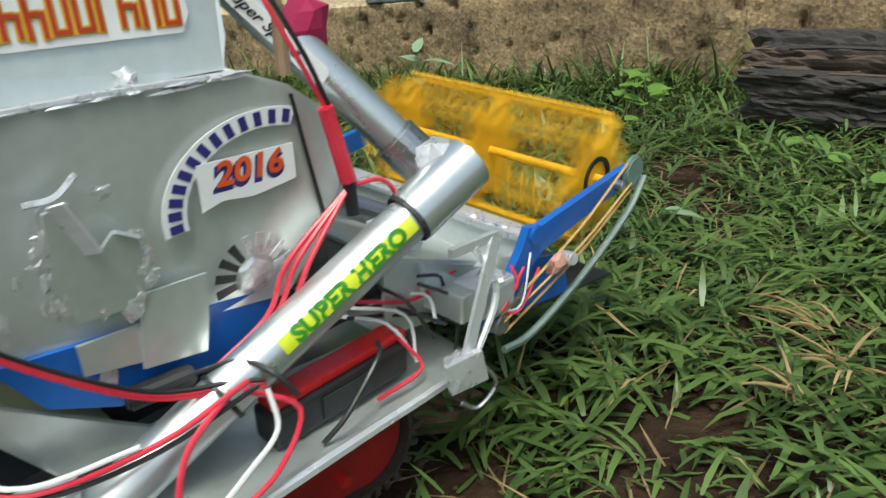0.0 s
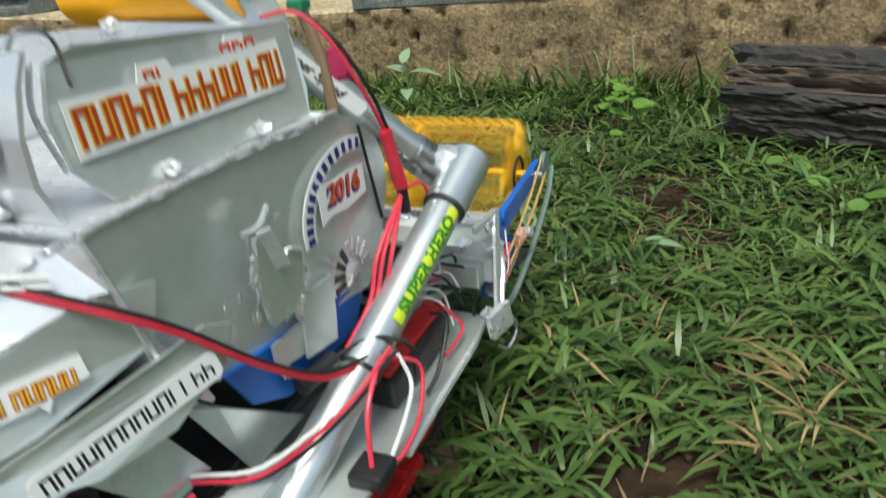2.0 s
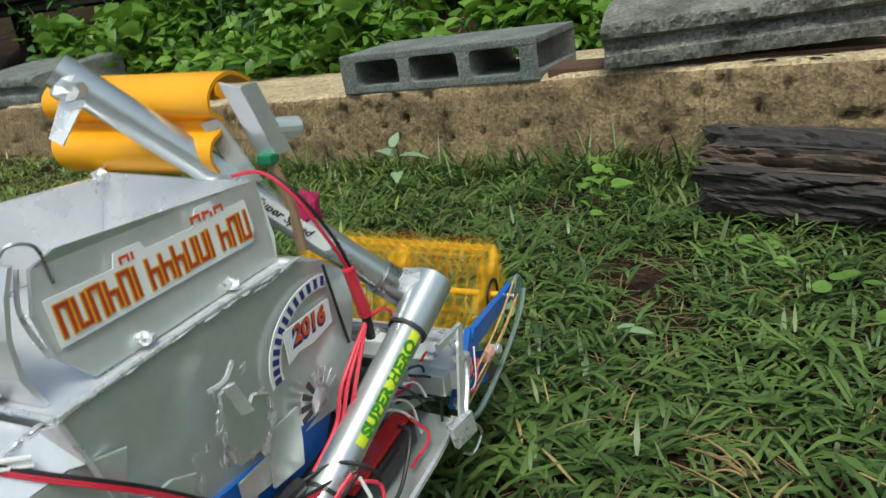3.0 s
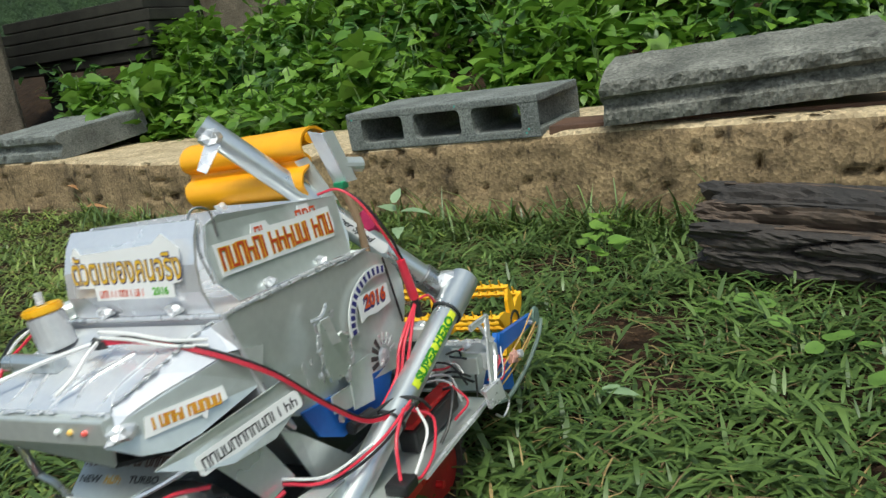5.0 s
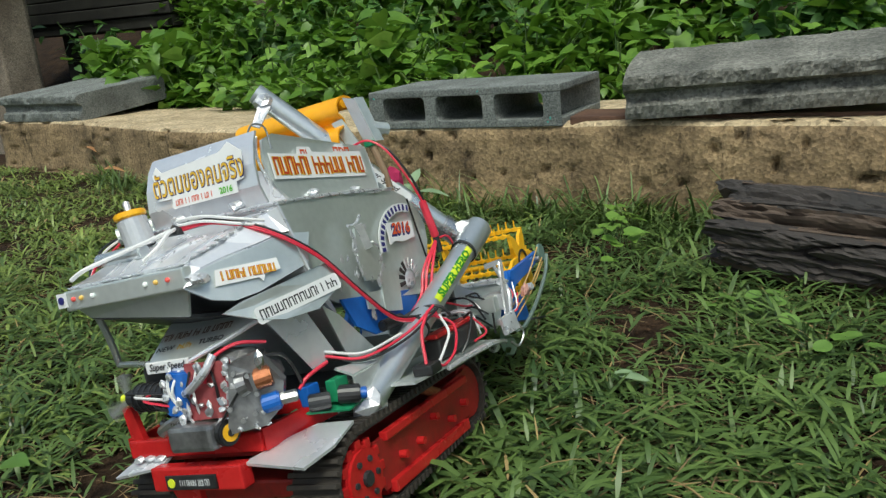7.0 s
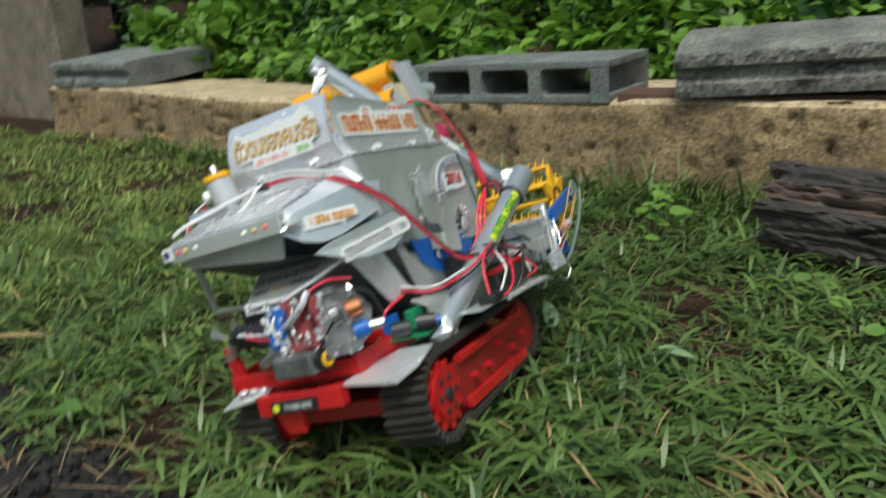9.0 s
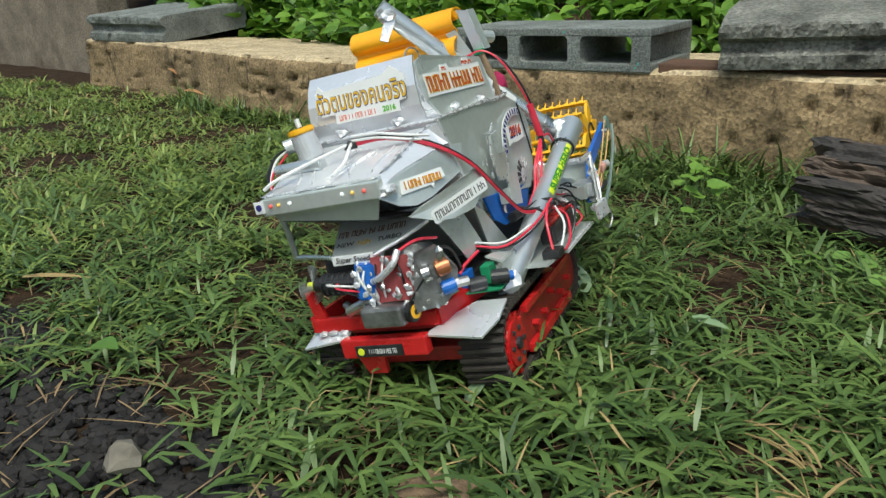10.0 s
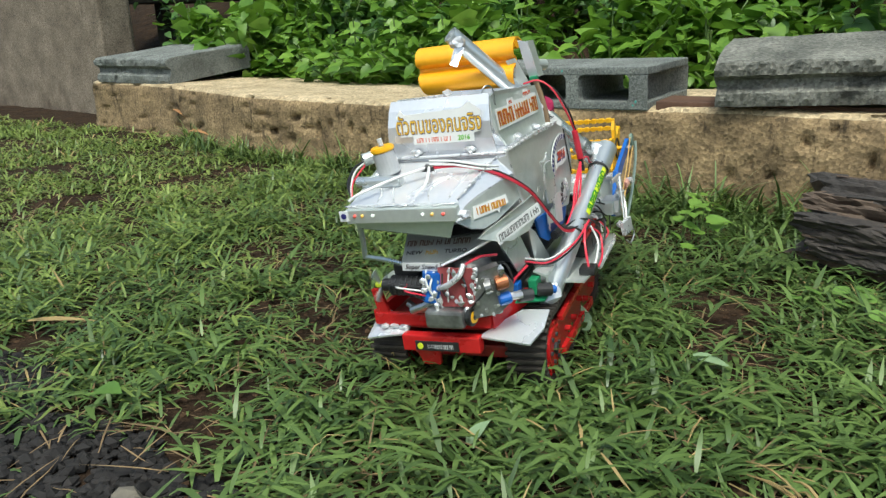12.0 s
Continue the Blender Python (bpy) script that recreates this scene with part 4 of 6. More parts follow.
def crawler(x0, x1, outer):
    """A belt with lugs, a red side frame, a toothed wheel, an idler and rollers. outer: +1 where the outside faces +x."""
    line = dense(loop_outline(), 0.006)
    belt = bmesh.new()
    mid = (sum(p[0] for p in line) / len(line), 0.034)
    inner = []
    rings = []
    for i, (y, z) in enumerate(line):
        a, b = line[i - 1], line[(i + 1) % len(line)]
        t = Vector((b[0] - a[0], b[1] - a[1])).normalized()
        n = Vector((-t.y, t.x))
        if n.dot(Vector((y - mid[0], z - mid[1]))) < 0:
            n = -n
        inner.append((y, z, n, t))
        rings.append([belt.verts.new((x, y + n.x * o, z + n.y * o)) for x, o in ((x0, 0), (x1, 0), (x1, -0.0025), (x0, -0.0025))])
    for a, b in zip(rings, rings[1:] + rings[:1]):
        for k in range(4):
            belt.faces.new((a[k], a[(k + 1) % 4], b[(k + 1) % 4], b[k]))
    bmesh.ops.recalc_face_normals(belt, faces=belt.faces[:])
    t = m_part("crawler_track", belt, M_RUBBER, "black rubber track with mud and lugs")
    lug = mesh_of(box(x0 - 0.001, x1 + 0.001, -0.0016, 0.0016, -0.001, 0.004, 0.0006))
    lug.materials.append(M_RUBBER)
    for y, z, n, tt in inner:
        ob = part("lug", lug, M_RUBBER, t)
        ob.matrix_basis = Matrix.Translation((0, y, z)) @ Matrix.Rotation(math.atan2(-n.x, n.y), 4, "X")
    xo = x1 if outer > 0 else x0
    xi = x0 if outer > 0 else x1
    d = outer
    frame_pts = [(-0.125, 0.048), (-0.06, 0.05), (0.016, 0.055), (0.03, 0.04), (0.016, 0.02), (-0.06, 0.016), (-0.125, 0.016), (-0.135, 0.03)]
    side = sheet([(xo - d * 0.004, y, z) for y, z in frame_pts], 0.004)
    sheet([(xo - d * 0.026, y, z) for y, z in frame_pts], 0.004, side)
    part("side_frame", side, M_REDDARK, t, "dusty red side frame")
    part("frame_rail", box(min(xo - d * 0.004, xo + d * 0.002), max(xo - d * 0.004, xo + d * 0.002), -0.118, 0.0, 0.012, 0.02, 0.001), M_RED, t)
    part("frame_rail", box(min(xo - d * 0.004, xo + d * 0.002), max(xo - d * 0.004, xo + d * 0.002), -0.118, 0.01, 0.046, 0.052, 0.001), M_RED, t)
    for y in (-0.1, -0.075, -0.05, -0.025, 0.0):
        part("bolt", rod((xo - d * 0.003, y, 0.033 + 0.006 * math.sin(y * 90)), (xo + d * 0.0035, y, 0.033 + 0.006 * math.sin(y * 90)), 0.0028, None, 8), M_RED, t)
    wheel = bmesh.new()
    rod((xo - d * 0.03, -0.146, 0.033), (xo + d * 0.0005, -0.146, 0.033), 0.02, None, 20, 0.002, wheel)
    for k in range(12):
        a = k * math.tau / 12
        box(min(xo - d * 0.006, xo - d * 0.001), max(xo - d * 0.006, xo - d * 0.001), -0.146 + 0.021 * math.cos(a) - 0.003, -0.146 + 0.021 * math.cos(a) + 0.003, 0.033 + 0.021 * math.sin(a) - 0.003, 0.033 + 0.021 * math.sin(a) + 0.003, 0.0008, wheel)
    part("drive_wheel", wheel, M_RED, t, "red toothed drive wheel")
    for k in range(6):
        a = k * math.tau / 6
        part("bolt", rod((xo, -0.146 + 0.012 * math.cos(a), 0.033 + 0.012 * math.sin(a)), (xo + d * 0.002, -0.146 + 0.012 * math.cos(a), 0.033 + 0.012 * math.sin(a)), 0.002, None, 7), M_DARKMETAL_SHADE, t)
    part("axle_hub", rod((xo, -0.146, 0.033), (xo + d * 0.003, -0.146, 0.033), 0.005, None, 10, 0.0006), M_DARKMETAL_SHADE, t)
    part("idler_wheel", rod((xo - d * 0.03, 0.018, 0.036), (xo - d * 0.003, 0.018, 0.036), 0.022, None, 20, 0.002), M_REDDARK, t)
    for y in (-0.11, -0.08, -0.05, -0.02):
        part("roller", rod((xo - d * 0.028, y, 0.013), (xo - d * 0.007, y, 0.013), 0.007, None, 12, 0.001), M_RED, t)
    part("tension_spring", rod((xo - d * 0.006, -0.05, 0.06), (xo - d * 0.004, -0.03, 0.05), 0.004, None, 10), M_COPPER, t, "rusty spring")


def chassis():
    m_part("floor_plate", box(-0.036, 0.056, -0.165, 0.03, 0.03, 0.042, 0.002), M_REDDARK)
    m_part("bumper", box(-0.03, 0.043, -0.196, -0.186, 0.049, 0.064, 0.0015), M_RED, "red bumper bar")
    m_part("bumper_foot", sheet([(-0.02, -0.19, 0.05), (0.003, -0.19, 0.05), (0.0, -0.186, 0.033), (-0.016, -0.186, 0.033)], 0.004), M_RED)
    plate = m_part("number_plate", box(-0.017, 0.024, -0.1975, -0.1962, 0.0505, 0.0595, 0.0005), M_BLACK, "black plate with a gold border and pale strokes")
    pm = plane_pose((0.007, -0.1979, 0.055), (1, 0, 0), (0, 0, 1))
    glyphs("writing", plate, 13, 0.024, 0.0042, pm, M_STICKER, 3)
    part("badge", rod((-0.012, -0.1975, 0.055), (-0.012, -0.1982, 0.055), 0.0028, None, 14), M_LIME, plate)
    m_part("rear_tray", box(-0.061, 0.05, -0.182, -0.176, 0.066, 0.078, 0.0015), M_RED)
    m_part("tray_rail", sheet([(0.05, -0.18, 0.066), (0.068, -0.13, 0.07), (0.068, -0.13, 0.083), (0.05, -0.18, 0.079)], 0.004), M_RED)
    m_part("tray_rail", sheet([(-0.061, -0.18, 0.066), (-0.055, -0.11, 0.07), (-0.055, -0.11, 0.082), (-0.061, -0.18, 0.079)], 0.004), M_RED)
    m_part("tray_floor", box(-0.058, 0.05, -0.177, -0.12, 0.062, 0.067, 0.001), M_REDDARK)
    m_part("tray_post", sheet([(-0.058, -0.179, 0.078), (-0.047, -0.179, 0.078), (-0.053, -0.179, 0.1), (-0.061, -0.179, 0.1)], 0.004), M_RED)
    m_part("tray_crossbar", box(0.02, 0.06, -0.15, -0.144, 0.078, 0.086, 0.001), M_RED)
    m_part("mudguard", sheet([(0.04, -0.19, 0.062), (0.086, -0.193, 0.0585), (0.092, -0.17, 0.0625), (0.091, -0.145, 0.0685), (0.068, -0.15, 0.07), (0.058, -0.165, 0.068)], 0.0018), M_SILVER, "bare silver mudguard")
    m_part("mudguard", sheet([(-0.027, -0.19, 0.062), (-0.067, -0.192, 0.057), (-0.072, -0.15, 0.066), (-0.056, -0.16, 0.07), (-0.03, -0.175, 0.066)], 0.0018), M_SILVER, "bare silver mudguard")
    for k in range(8):
        m_part("weld_bead", blob((0.045 + 0.0028 * k, -0.178 + 0.0062 * k, 0.07 + 0.0012 * k), 0.0034, (1, 1, 0.7), 0.6, k, 1), M_GLUE)
    for k in range(3):
        m_part("weld_bead", blob((-0.034 - 0.009 * k, -0.183, 0.066), 0.004, (1.2, 1, 0.6), 0.6, k + 20, 1), M_GLUE)
    hull = sheet([(0.058, -0.125, 0.084), (0.058, 0.05, 0.084), (-0.04, 0.05, 0.084), (-0.04, -0.125, 0.084)], 0.004)
    m_part("hull_floor", hull, M_DARKMETAL_SHADE)
    m_part("hull_wall", sheet([(0.052, -0.12, 0.045), (0.052, 0.06, 0.045), (0.052, 0.06, 0.084), (0.052, -0.12, 0.084)], 0.003), M_ZINC)
    m_part("hull_wall", sheet([(-0.034, -0.12, 0.045), (-0.034, 0.06, 0.045), (-0.034, 0.06, 0.084), (-0.034, -0.12, 0.084)], 0.003), M_ZINC)
    m_part("side_deck", sheet([(0.058, -0.105, 0.079), (0.112, -0.1, 0.077), (0.118, -0.06, 0.077), (0.113, 0.035, 0.071), (0.105, 0.074, 0.063), (0.058, 0.075, 0.066)], 0.002), M_ZINC, "grey sheet-metal deck")
    m_part("side_deck", sheet([(-0.04, -0.105, 0.079), (-0.095, -0.1, 0.077), (-0.1, 0.045, 0.07), (-0.04, 0.07, 0.07)], 0.002), M_ZINC, "grey sheet-metal deck")
    m_part("deck_rail", cable([(0.1175, -0.06, 0.0755), (0.115, 0.0, 0.0725), (0.113, 0.036, 0.0695), (0.105, 0.076, 0.0615)], 0.0022, 6), M_SILVER)
    m_part("side_box", sheet([(0.075, -0.131, 0.099), (0.086, -0.1285, 0.0932), (0.086, -0.097, 0.0935), (0.078, -0.0946, 0.0945)], 0.0016), M_ZINC, "bent silver side plate")
    m_part("side_box_wall", sheet([(0.086, -0.1285, 0.0925), (0.086, -0.097, 0.0928), (0.086, -0.1, 0.078), (0.086, -0.1145, 0.068), (0.086, -0.128, 0.083)], 0.0016), M_ZINC)


def tank():
    side = [(-0.14, 0.2085), (-0.06, 0.209), (-0.012, 0.2075), (0.006, 0.2), (0.0225, 0.187), (0.0272, 0.175), (0.025, 0.162), (0.0135, 0.143), (-0.007, 0.1235), (-0.04, 0.128), (-0.075, 0.1325), (-0.108, 0.1375), (-0.13, 0.15)]

    def sx(y, z):
        return 0.066 + 0.06 * max(0, min(y + 0.138, 0.14)) + 0.09 * (0.2085 - z) * 0.6

    right = m_part("tank_side", sheet([(sx(y, z), y, z) for y, z in side], 0.002), M_ZINC, "grey sheet-metal tank side")
    m_part("tank_side", sheet([(mirror(sx(y, z)), y, z) for y, z in side[::-1]], 0.002), M_ZINC, "grey sheet-metal tank side")
    top = [(-0.052, -0.1405, 0.2075), (0.066, -0.1405, 0.2075), (0.0735, -0.011, 0.206), (mirror(0.0735), -0.011, 0.206)]
    m_part("tank_top", sheet(top, 0.0025), M_SILVER)
    for (a, b), (c, d) in zip(side[2:8], side[3:9]):
        m_part("tank_front", sheet([(sx(a, b) - 0.001, a, b), (sx(c, d) - 0.001, c, d), (mirror(sx(c, d)), c, d), (mirror(sx(a, b)), a, b)], 0.002), M_ZINC)
    m_part("tank_rear", sheet([(-0.048, -0.14, 0.207), (0.066, -0.14, 0.207), (0.073, -0.13, 0.15), (0.072, -0.112, 0.132), (-0.05, -0.112, 0.132), (-0.052, -0.13, 0.15)], 0.002), M_SILVER)
    m_part("seam_bead", cable([(0.0665, -0.141, 0.2085), (0.0715, -0.06, 0.2095), (0.0745, -0.011, 0.2075)], 0.0013, 6), M_GLUE)
    m_part("seam_bead", cable([(-0.05, -0.141, 0.2085), (0.01, -0.142, 0.209), (0.0665, -0.141, 0.2085)], 0.0013, 6), M_GLUE)
    m_part("seam_bead", cable([(0.0672, -0.141, 0.207), (0.0715, -0.135, 0.178), (0.0745, -0.13, 0.152)], 0.0012, 6), M_GLUE)
    m_part("seam_strip", cable([(0.0775, 0.0055, 0.198), (0.0788, 0.0095, 0.172), (0.0797, 0.0135, 0.15)], 0.0008, 5), M_WIRE_BLACK)
    # lower body, blue skirt and patches
    for s in (1, -1):
        skirt = [(0.0745, -0.108, 0.1395), (0.0765, -0.05, 0.133), (0.0775, -0.008, 0.128), (0.076, -0.019, 0.109), (0.0755, -0.045, 0.107), (0.0745, -0.075, 0.108), (0.074, -0.096, 0.119)]
        m_part("blue_skirt", sheet([(x if s > 0 else mirror(x), y, z) for x, y, z in skirt], 0.002), M_BLUE, "blue painted lower side")
    m_part("lower_hull", sheet([(0.073, -0.128, 0.14), (0.0745, -0.114, 0.131), (0.07, -0.062, 0.088), (0.066, -0.095, 0.084)], 0.002), M_ZINC)
    m_part("lower_hull_rear", sheet([(-0.05, -0.112, 0.133), (0.071, -0.122, 0.138), (0.064, -0.072, 0.086), (-0.045, -0.072, 0.086)], 0.002), M_ZINC)
    m_part("patch_plate", sheet([(0.0795, -0.0846, 0.1385), (0.0795, -0.063, 0.137), (0.0795, -0.066, 0.1235), (0.0795, -0.0845, 0.1275)], 0.0014), M_ZINC)
    m_part("patch_plate", sheet([(0.0802, -0.063, 0.1475), (0.0803, -0.039, 0.146), (0.0812, -0.0415, 0.13), (0.0818, -0.0445, 0.118), (0.0816, -0.067, 0.122)], 0.0014), M_ZINC)
    br = m_part("side_bracket", sheet([(0.0812, -0.0846, 0.183), (0.0812, -0.077, 0.184), (0.0812, -0.0715, 0.167), (0.0813, -0.0668, 0.1715), (0.0813, -0.0596, 0.167), (0.081, -0.0611, 0.146), (0.081, -0.072, 0.1455), (0.081, -0.0832, 0.147), (0.081, -0.087, 0.16)], 0.0018), M_ZINC, "bent patch plate glued to the tank side")
    part("folded_lip", sheet([(0.0815, -0.083, 0.1845), (0.0855, -0.0795, 0.186), (0.086, -0.0725, 0.1685), (0.0815, -0.076, 0.1675)], 0.0012), M_GLUE, br, "bright folded strip")
    part("folded_lip", sheet([(0.0815, -0.0668, 0.1715), (0.0835, -0.0665, 0.172), (0.0838, -0.0598, 0.168), (0.0815, -0.0595, 0.167)], 0.0012), M_GLUE, br, "bright folded strip")
    rnd = random.Random(6)
    edge = [(-0.0865, 0.181), (-0.0875, 0.17), (-0.0872, 0.158), (-0.0835, 0.149), (-0.073, 0.1465), (-0.064, 0.1455), (-0.06, 0.149), (-0.0585, 0.158), (-0.059, 0.166)]
    for k, ((y0, z0), (y1, z1)) in enumerate(zip(edge, edge[1:])):
        for i in range(3):
            u = (i + rnd.random()) / 3
            m_part("glue_blob", blob((0.0815, y0 + (y1 - y0) * u + rnd.gauss(0, 0.0012), z0 + (z1 - z0) * u + rnd.gauss(0, 0.0012)), rnd.uniform(0.0008, 0.003), (0.25, rnd.uniform(0.6, 1.6), rnd.uniform(0.8, 2.2)), 0.9, k * 3 + i, 2), M_GLUE)
    m_part("glue_drip", cable([(0.0792, -0.088, 0.186), (0.081, -0.08, 0.1865), (0.081, -0.073, 0.1915)], 0.0011, 5), M_GLUE)
    fan_ = m_part("vent_rosette", blob((0.0795, -0.0201, 0.137), 0.0075, (0.22, 1, 1), 0.3, 2, 2), M_GLUE, "silver rosette of vent slots")
    for k in range(9):
        a = radians(10 + 22 * k)
        u = Vector((0, math.cos(a), math.sin(a)))
        w = Vector((0, -u.z, u.y)) * 0.0012
        c0, c1 = Vector((0.0803, -0.0201, 0.137)) + u * 0.0085, Vector((0.0803, -0.0201, 0.137)) + u * 0.0165
        part("slot", sheet([c0 - w, c1 - w * 1.4, c1 + w * 1.4, c0 + w], 0.0006), M_BLACK if k > 4 else M_GLUE, fan_)
    # stickers
    sm = plane_pose((0.0782, -0.0155, 0.1733), (0.02, 1, -0.04), (-0.054, 0, 1)) @ Matrix.Scale(0.93, 4)
    st = m_part("year_sticker", flat(sm, [(-0.021, -0.0085), (-0.012, -0.006), (0.0, -0.0075), (0.02, -0.005), (0.02, 0.009), (-0.021, 0.009)]), M_STICKER, "torn white sticker with red and blue figures")
    sm2 = sm @ Matrix.Translation((0, 0.003, 0.0006))
    lettering("writing", writing("2016", 0.0128, sm2 @ Matrix.Translation((-0.0006, -0.001, -0.0003)), "CENTER", 0.15, 0.0009, 1.15), M_INK, st, "navy shadow of the figures")
    lettering("writing", writing("2016", 0.0125, sm2 @ Matrix.Translation((0, 0.0004, 0.0001)), "CENTER", 0.15, 0.0004, 1.15), M_INK_RED, st)
    ac = plane_pose((0.0784, -0.0085, 0.1645), (0.02, 1, 0.0), (-0.054, 0, 1))
    o, i = [], []
    for k in range(15):
        a = radians(68 + (186 - 68) * k / 14)
        o.append((0.041 * math.cos(a), 0.031 * math.sin(a)))
        i.append((0.0325 * math.cos(a), 0.0245 * math.sin(a)))
    st = m_part("arc_sticker", flat(ac, o + i[::-1]), M_STICKER, "curved white sticker with a row of navy strokes")
    for k in range(13):
        a = radians(73 + (182 - 73) * k / 12)
        c = Vector((0.0367 * math.cos(a), 0.0277 * math.sin(a), 0.0006))
        u, w = Vector((math.cos(a), math.sin(a), 0)) * 0.0024, Vector((-math.sin(a), math.cos(a), 0)) * 0.0015
        mark = bmesh.new()
        mark.faces.new([mark.verts.new(ac @ (c + p)) for p in (-u - w, u - w, u + w, -u + w)])
        part("stroke", mark, M_INK, st)

    dab = random.Random(77)
    for k in range(16):
        f = k / 15
        m_part("glue_dab", blob((0.0675 + 0.008 * f, -0.138 + 0.125 * f + dab.gauss(0, 0.003), 0.2085 + dab.gauss(0, 0.0008)), dab.uniform(0.0008, 0.0019), (0.6, dab.uniform(1.5, 5), 0.45), 0.9, k, 2), M_GLUE)
    for k in range(14):
        m_part("glue_dab", blob((0.0785, -0.092 + dab.gauss(0, 0.012), 0.152 + dab.gauss(0, 0.016)), dab.uniform(0.0008, 0.0024), (0.2, dab.uniform(0.6, 1.6), dab.uniform(0.8, 2.4)), 0.9, k + 50, 2), M_GLUE)


def hopper():
    h = m_part("hopper_side", sheet([(0.06, -0.118, 0.2095), (0.064, -0.012, 0.2075), (0.0625, -0.0085, 0.218), (0.0555, -0.0055, 0.2445), (0.0515, -0.112, 0.2555), (0.0505, -0.122, 0.252), (0.053, -0.128, 0.238), (0.056, -0.127, 0.222)], 0.0022), M_ZINC, "grey hopper side with a red-lettered sticker")
    hm = plane_pose((0.0574, -0.0725, 0.2325), (0.045, 1, -0.03), (-0.13, 0, 1)) @ Matrix.Scale(1.04, 4)
    part("sticker", flat(hm @ Matrix.Translation((0, 0, 0.0014)), [(-0.05, -0.0095), (0.048, -0.0095), (0.051, -0.004), (0.05, 0.009), (0.034, 0.009), (0.031, 0.0145), (0.022, 0.0145), (0.018, 0.008), (-0.006, 0.0085), (-0.008, 0.012), (-0.02, 0.012), (-0.022, 0.007), (-0.05, 0.0075)]), M_STICKER, h, "white sticker with gold edge")
    glyphs("sticker_writing", h, 15, 0.097, 0.0122, hm @ Matrix.Translation((0, -0.001, 0.0023)), M_INK_RUST, 9, "rust-red strokes", M_INK_GOLD)
    glyphs("sticker_writing", h, 3, 0.02, 0.0035, hm @ Matrix.Translation((0.027, 0.0105, 0.002)), M_INK_RED, 4)
    glyphs("sticker_writing", h, 2, 0.011, 0.003, hm @ Matrix.Translation((-0.014, 0.0085, 0.002)), M_INK_RED, 5)
    m_part("hopper_side", sheet([(mirror(0.062), -0.12, 0.2095), (mirror(0.064), -0.012, 0.2075), (mirror(0.0555), -0.0055, 0.2445), (mirror(0.0535), -0.118, 0.2565), (mirror(0.056), -0.132, 0.24)], 0.0022), M_SILVER)
    m_part("hopper_front", sheet([(-0.046, -0.0105, 0.2075), (0.063, -0.0105, 0.2075), (0.055, -0.0065, 0.244), (-0.04, -0.0065, 0.247)], 0.002), M_SILVER)
    prof = [(-0.137, 0.209), (-0.1415, 0.222), (-0.1405, 0.236), (-0.136, 0.249), (-0.131, 0.257)]
    bm = bmesh.new()
    rows = []
    for k, (y, z) in enumerate(prof):
        rows.append([bm.verts.new((x, y + dy, z)) for dy in (0, 0.002) for x in (-0.041 + 0.001 * k, 0.0575 - 0.0008 * k)])
    for a, b in zip(rows, rows[1:]):
        bm.faces.new((a[0], a[1], b[1], b[0]))
        bm.faces.new((a[3], a[2], b[2], b[3]))
        bm.faces.new((a[2], a[0], b[0], b[2]))
        bm.faces.new((a[1], a[3], b[3], b[1]))
    bm.faces.new((rows[-1][0], rows[-1][1], rows[-1][3], rows[-1][2]))
    bm.faces.new((rows[0][1], rows[0][0], rows[0][2], rows[0][3]))
    r = m_part("hopper_rear", bm, M_SILVER, "silver hopper rear with a gold-lettered sticker")
    rm = plane_pose((0.0095, -0.1426, 0.2335), (1, 0, 0), (0, 0.07, 1))
    part("sticker", flat(rm, [(-0.036, -0.006), (-0.024, -0.006), (-0.024, -0.013), (0.032, -0.013), (0.032, -0.006), (0.038, -0.005), (0.04, 0.012), (0.03, 0.02), (0.022, 0.015), (-0.03, 0.0125), (-0.034, 0.017), (-0.038, 0.012)]), M_STICKER, r, "white sticker")
    lettering("sticker_writing", writing("ตัวตนของคนจริง", 0.0195, rm @ Matrix.Translation((0.0004, 0.0022, 0.0004)), "CENTER", 0, 0.0007, 0.6), M_INK, r, "navy edge of the letters")
    lettering("sticker_writing", writing("ตัวตนของคนจริง", 0.0195, rm @ Matrix.Translation((0.0004, 0.0024, 0.0008)), "CENTER", 0, 0.0002, 0.6), M_INK_GOLD, r, "gold letters")
    glyphs("sticker_writing", r, 12, 0.034, 0.0042, rm @ Matrix.Translation((-0.004, -0.0095, 0.0006)), M_INK_RED, 7, "red strokes")
    lettering("sticker_writing", writing("2016", 0.0055, rm @ Matrix.Translation((0.023, -0.0095, 0.0006)), "CENTER", 0, 0.0002), M_INK_GREEN, r, "green figures")
    for p, s in (((0.0635, -0.0954, 0.2125), 1.0), ((0.065, -0.0456, 0.2115), 0.9), ((-0.015, -0.1405, 0.2125), 1.1), ((0.035, -0.1405, 0.2125), 1.1), ((-0.04, -0.115, 0.25), 0.8), ((-0.035, -0.009, 0.246), 1.0)):
        m_part("glue_blob", blob(p, 0.0038 * s, (1.2, 1.0, 0.8), 0.6, p[1] * 99, 2), M_GLUE)
    m_part("corner_seam", cable([(0.054, -0.1275, 0.222), (0.0515, -0.1305, 0.24), (0.0505, -0.126, 0.254)], 0.001, 5), M_GLUE)
    m_part("wire_hook", cable([(0.0535, -0.117, 0.245), (0.0535, -0.119, 0.259), (0.05, -0.126, 0.262), (0.047, -0.129, 0.256), (0.047, -0.129, 0.245)], 0.0007, 5), M_CHROME)


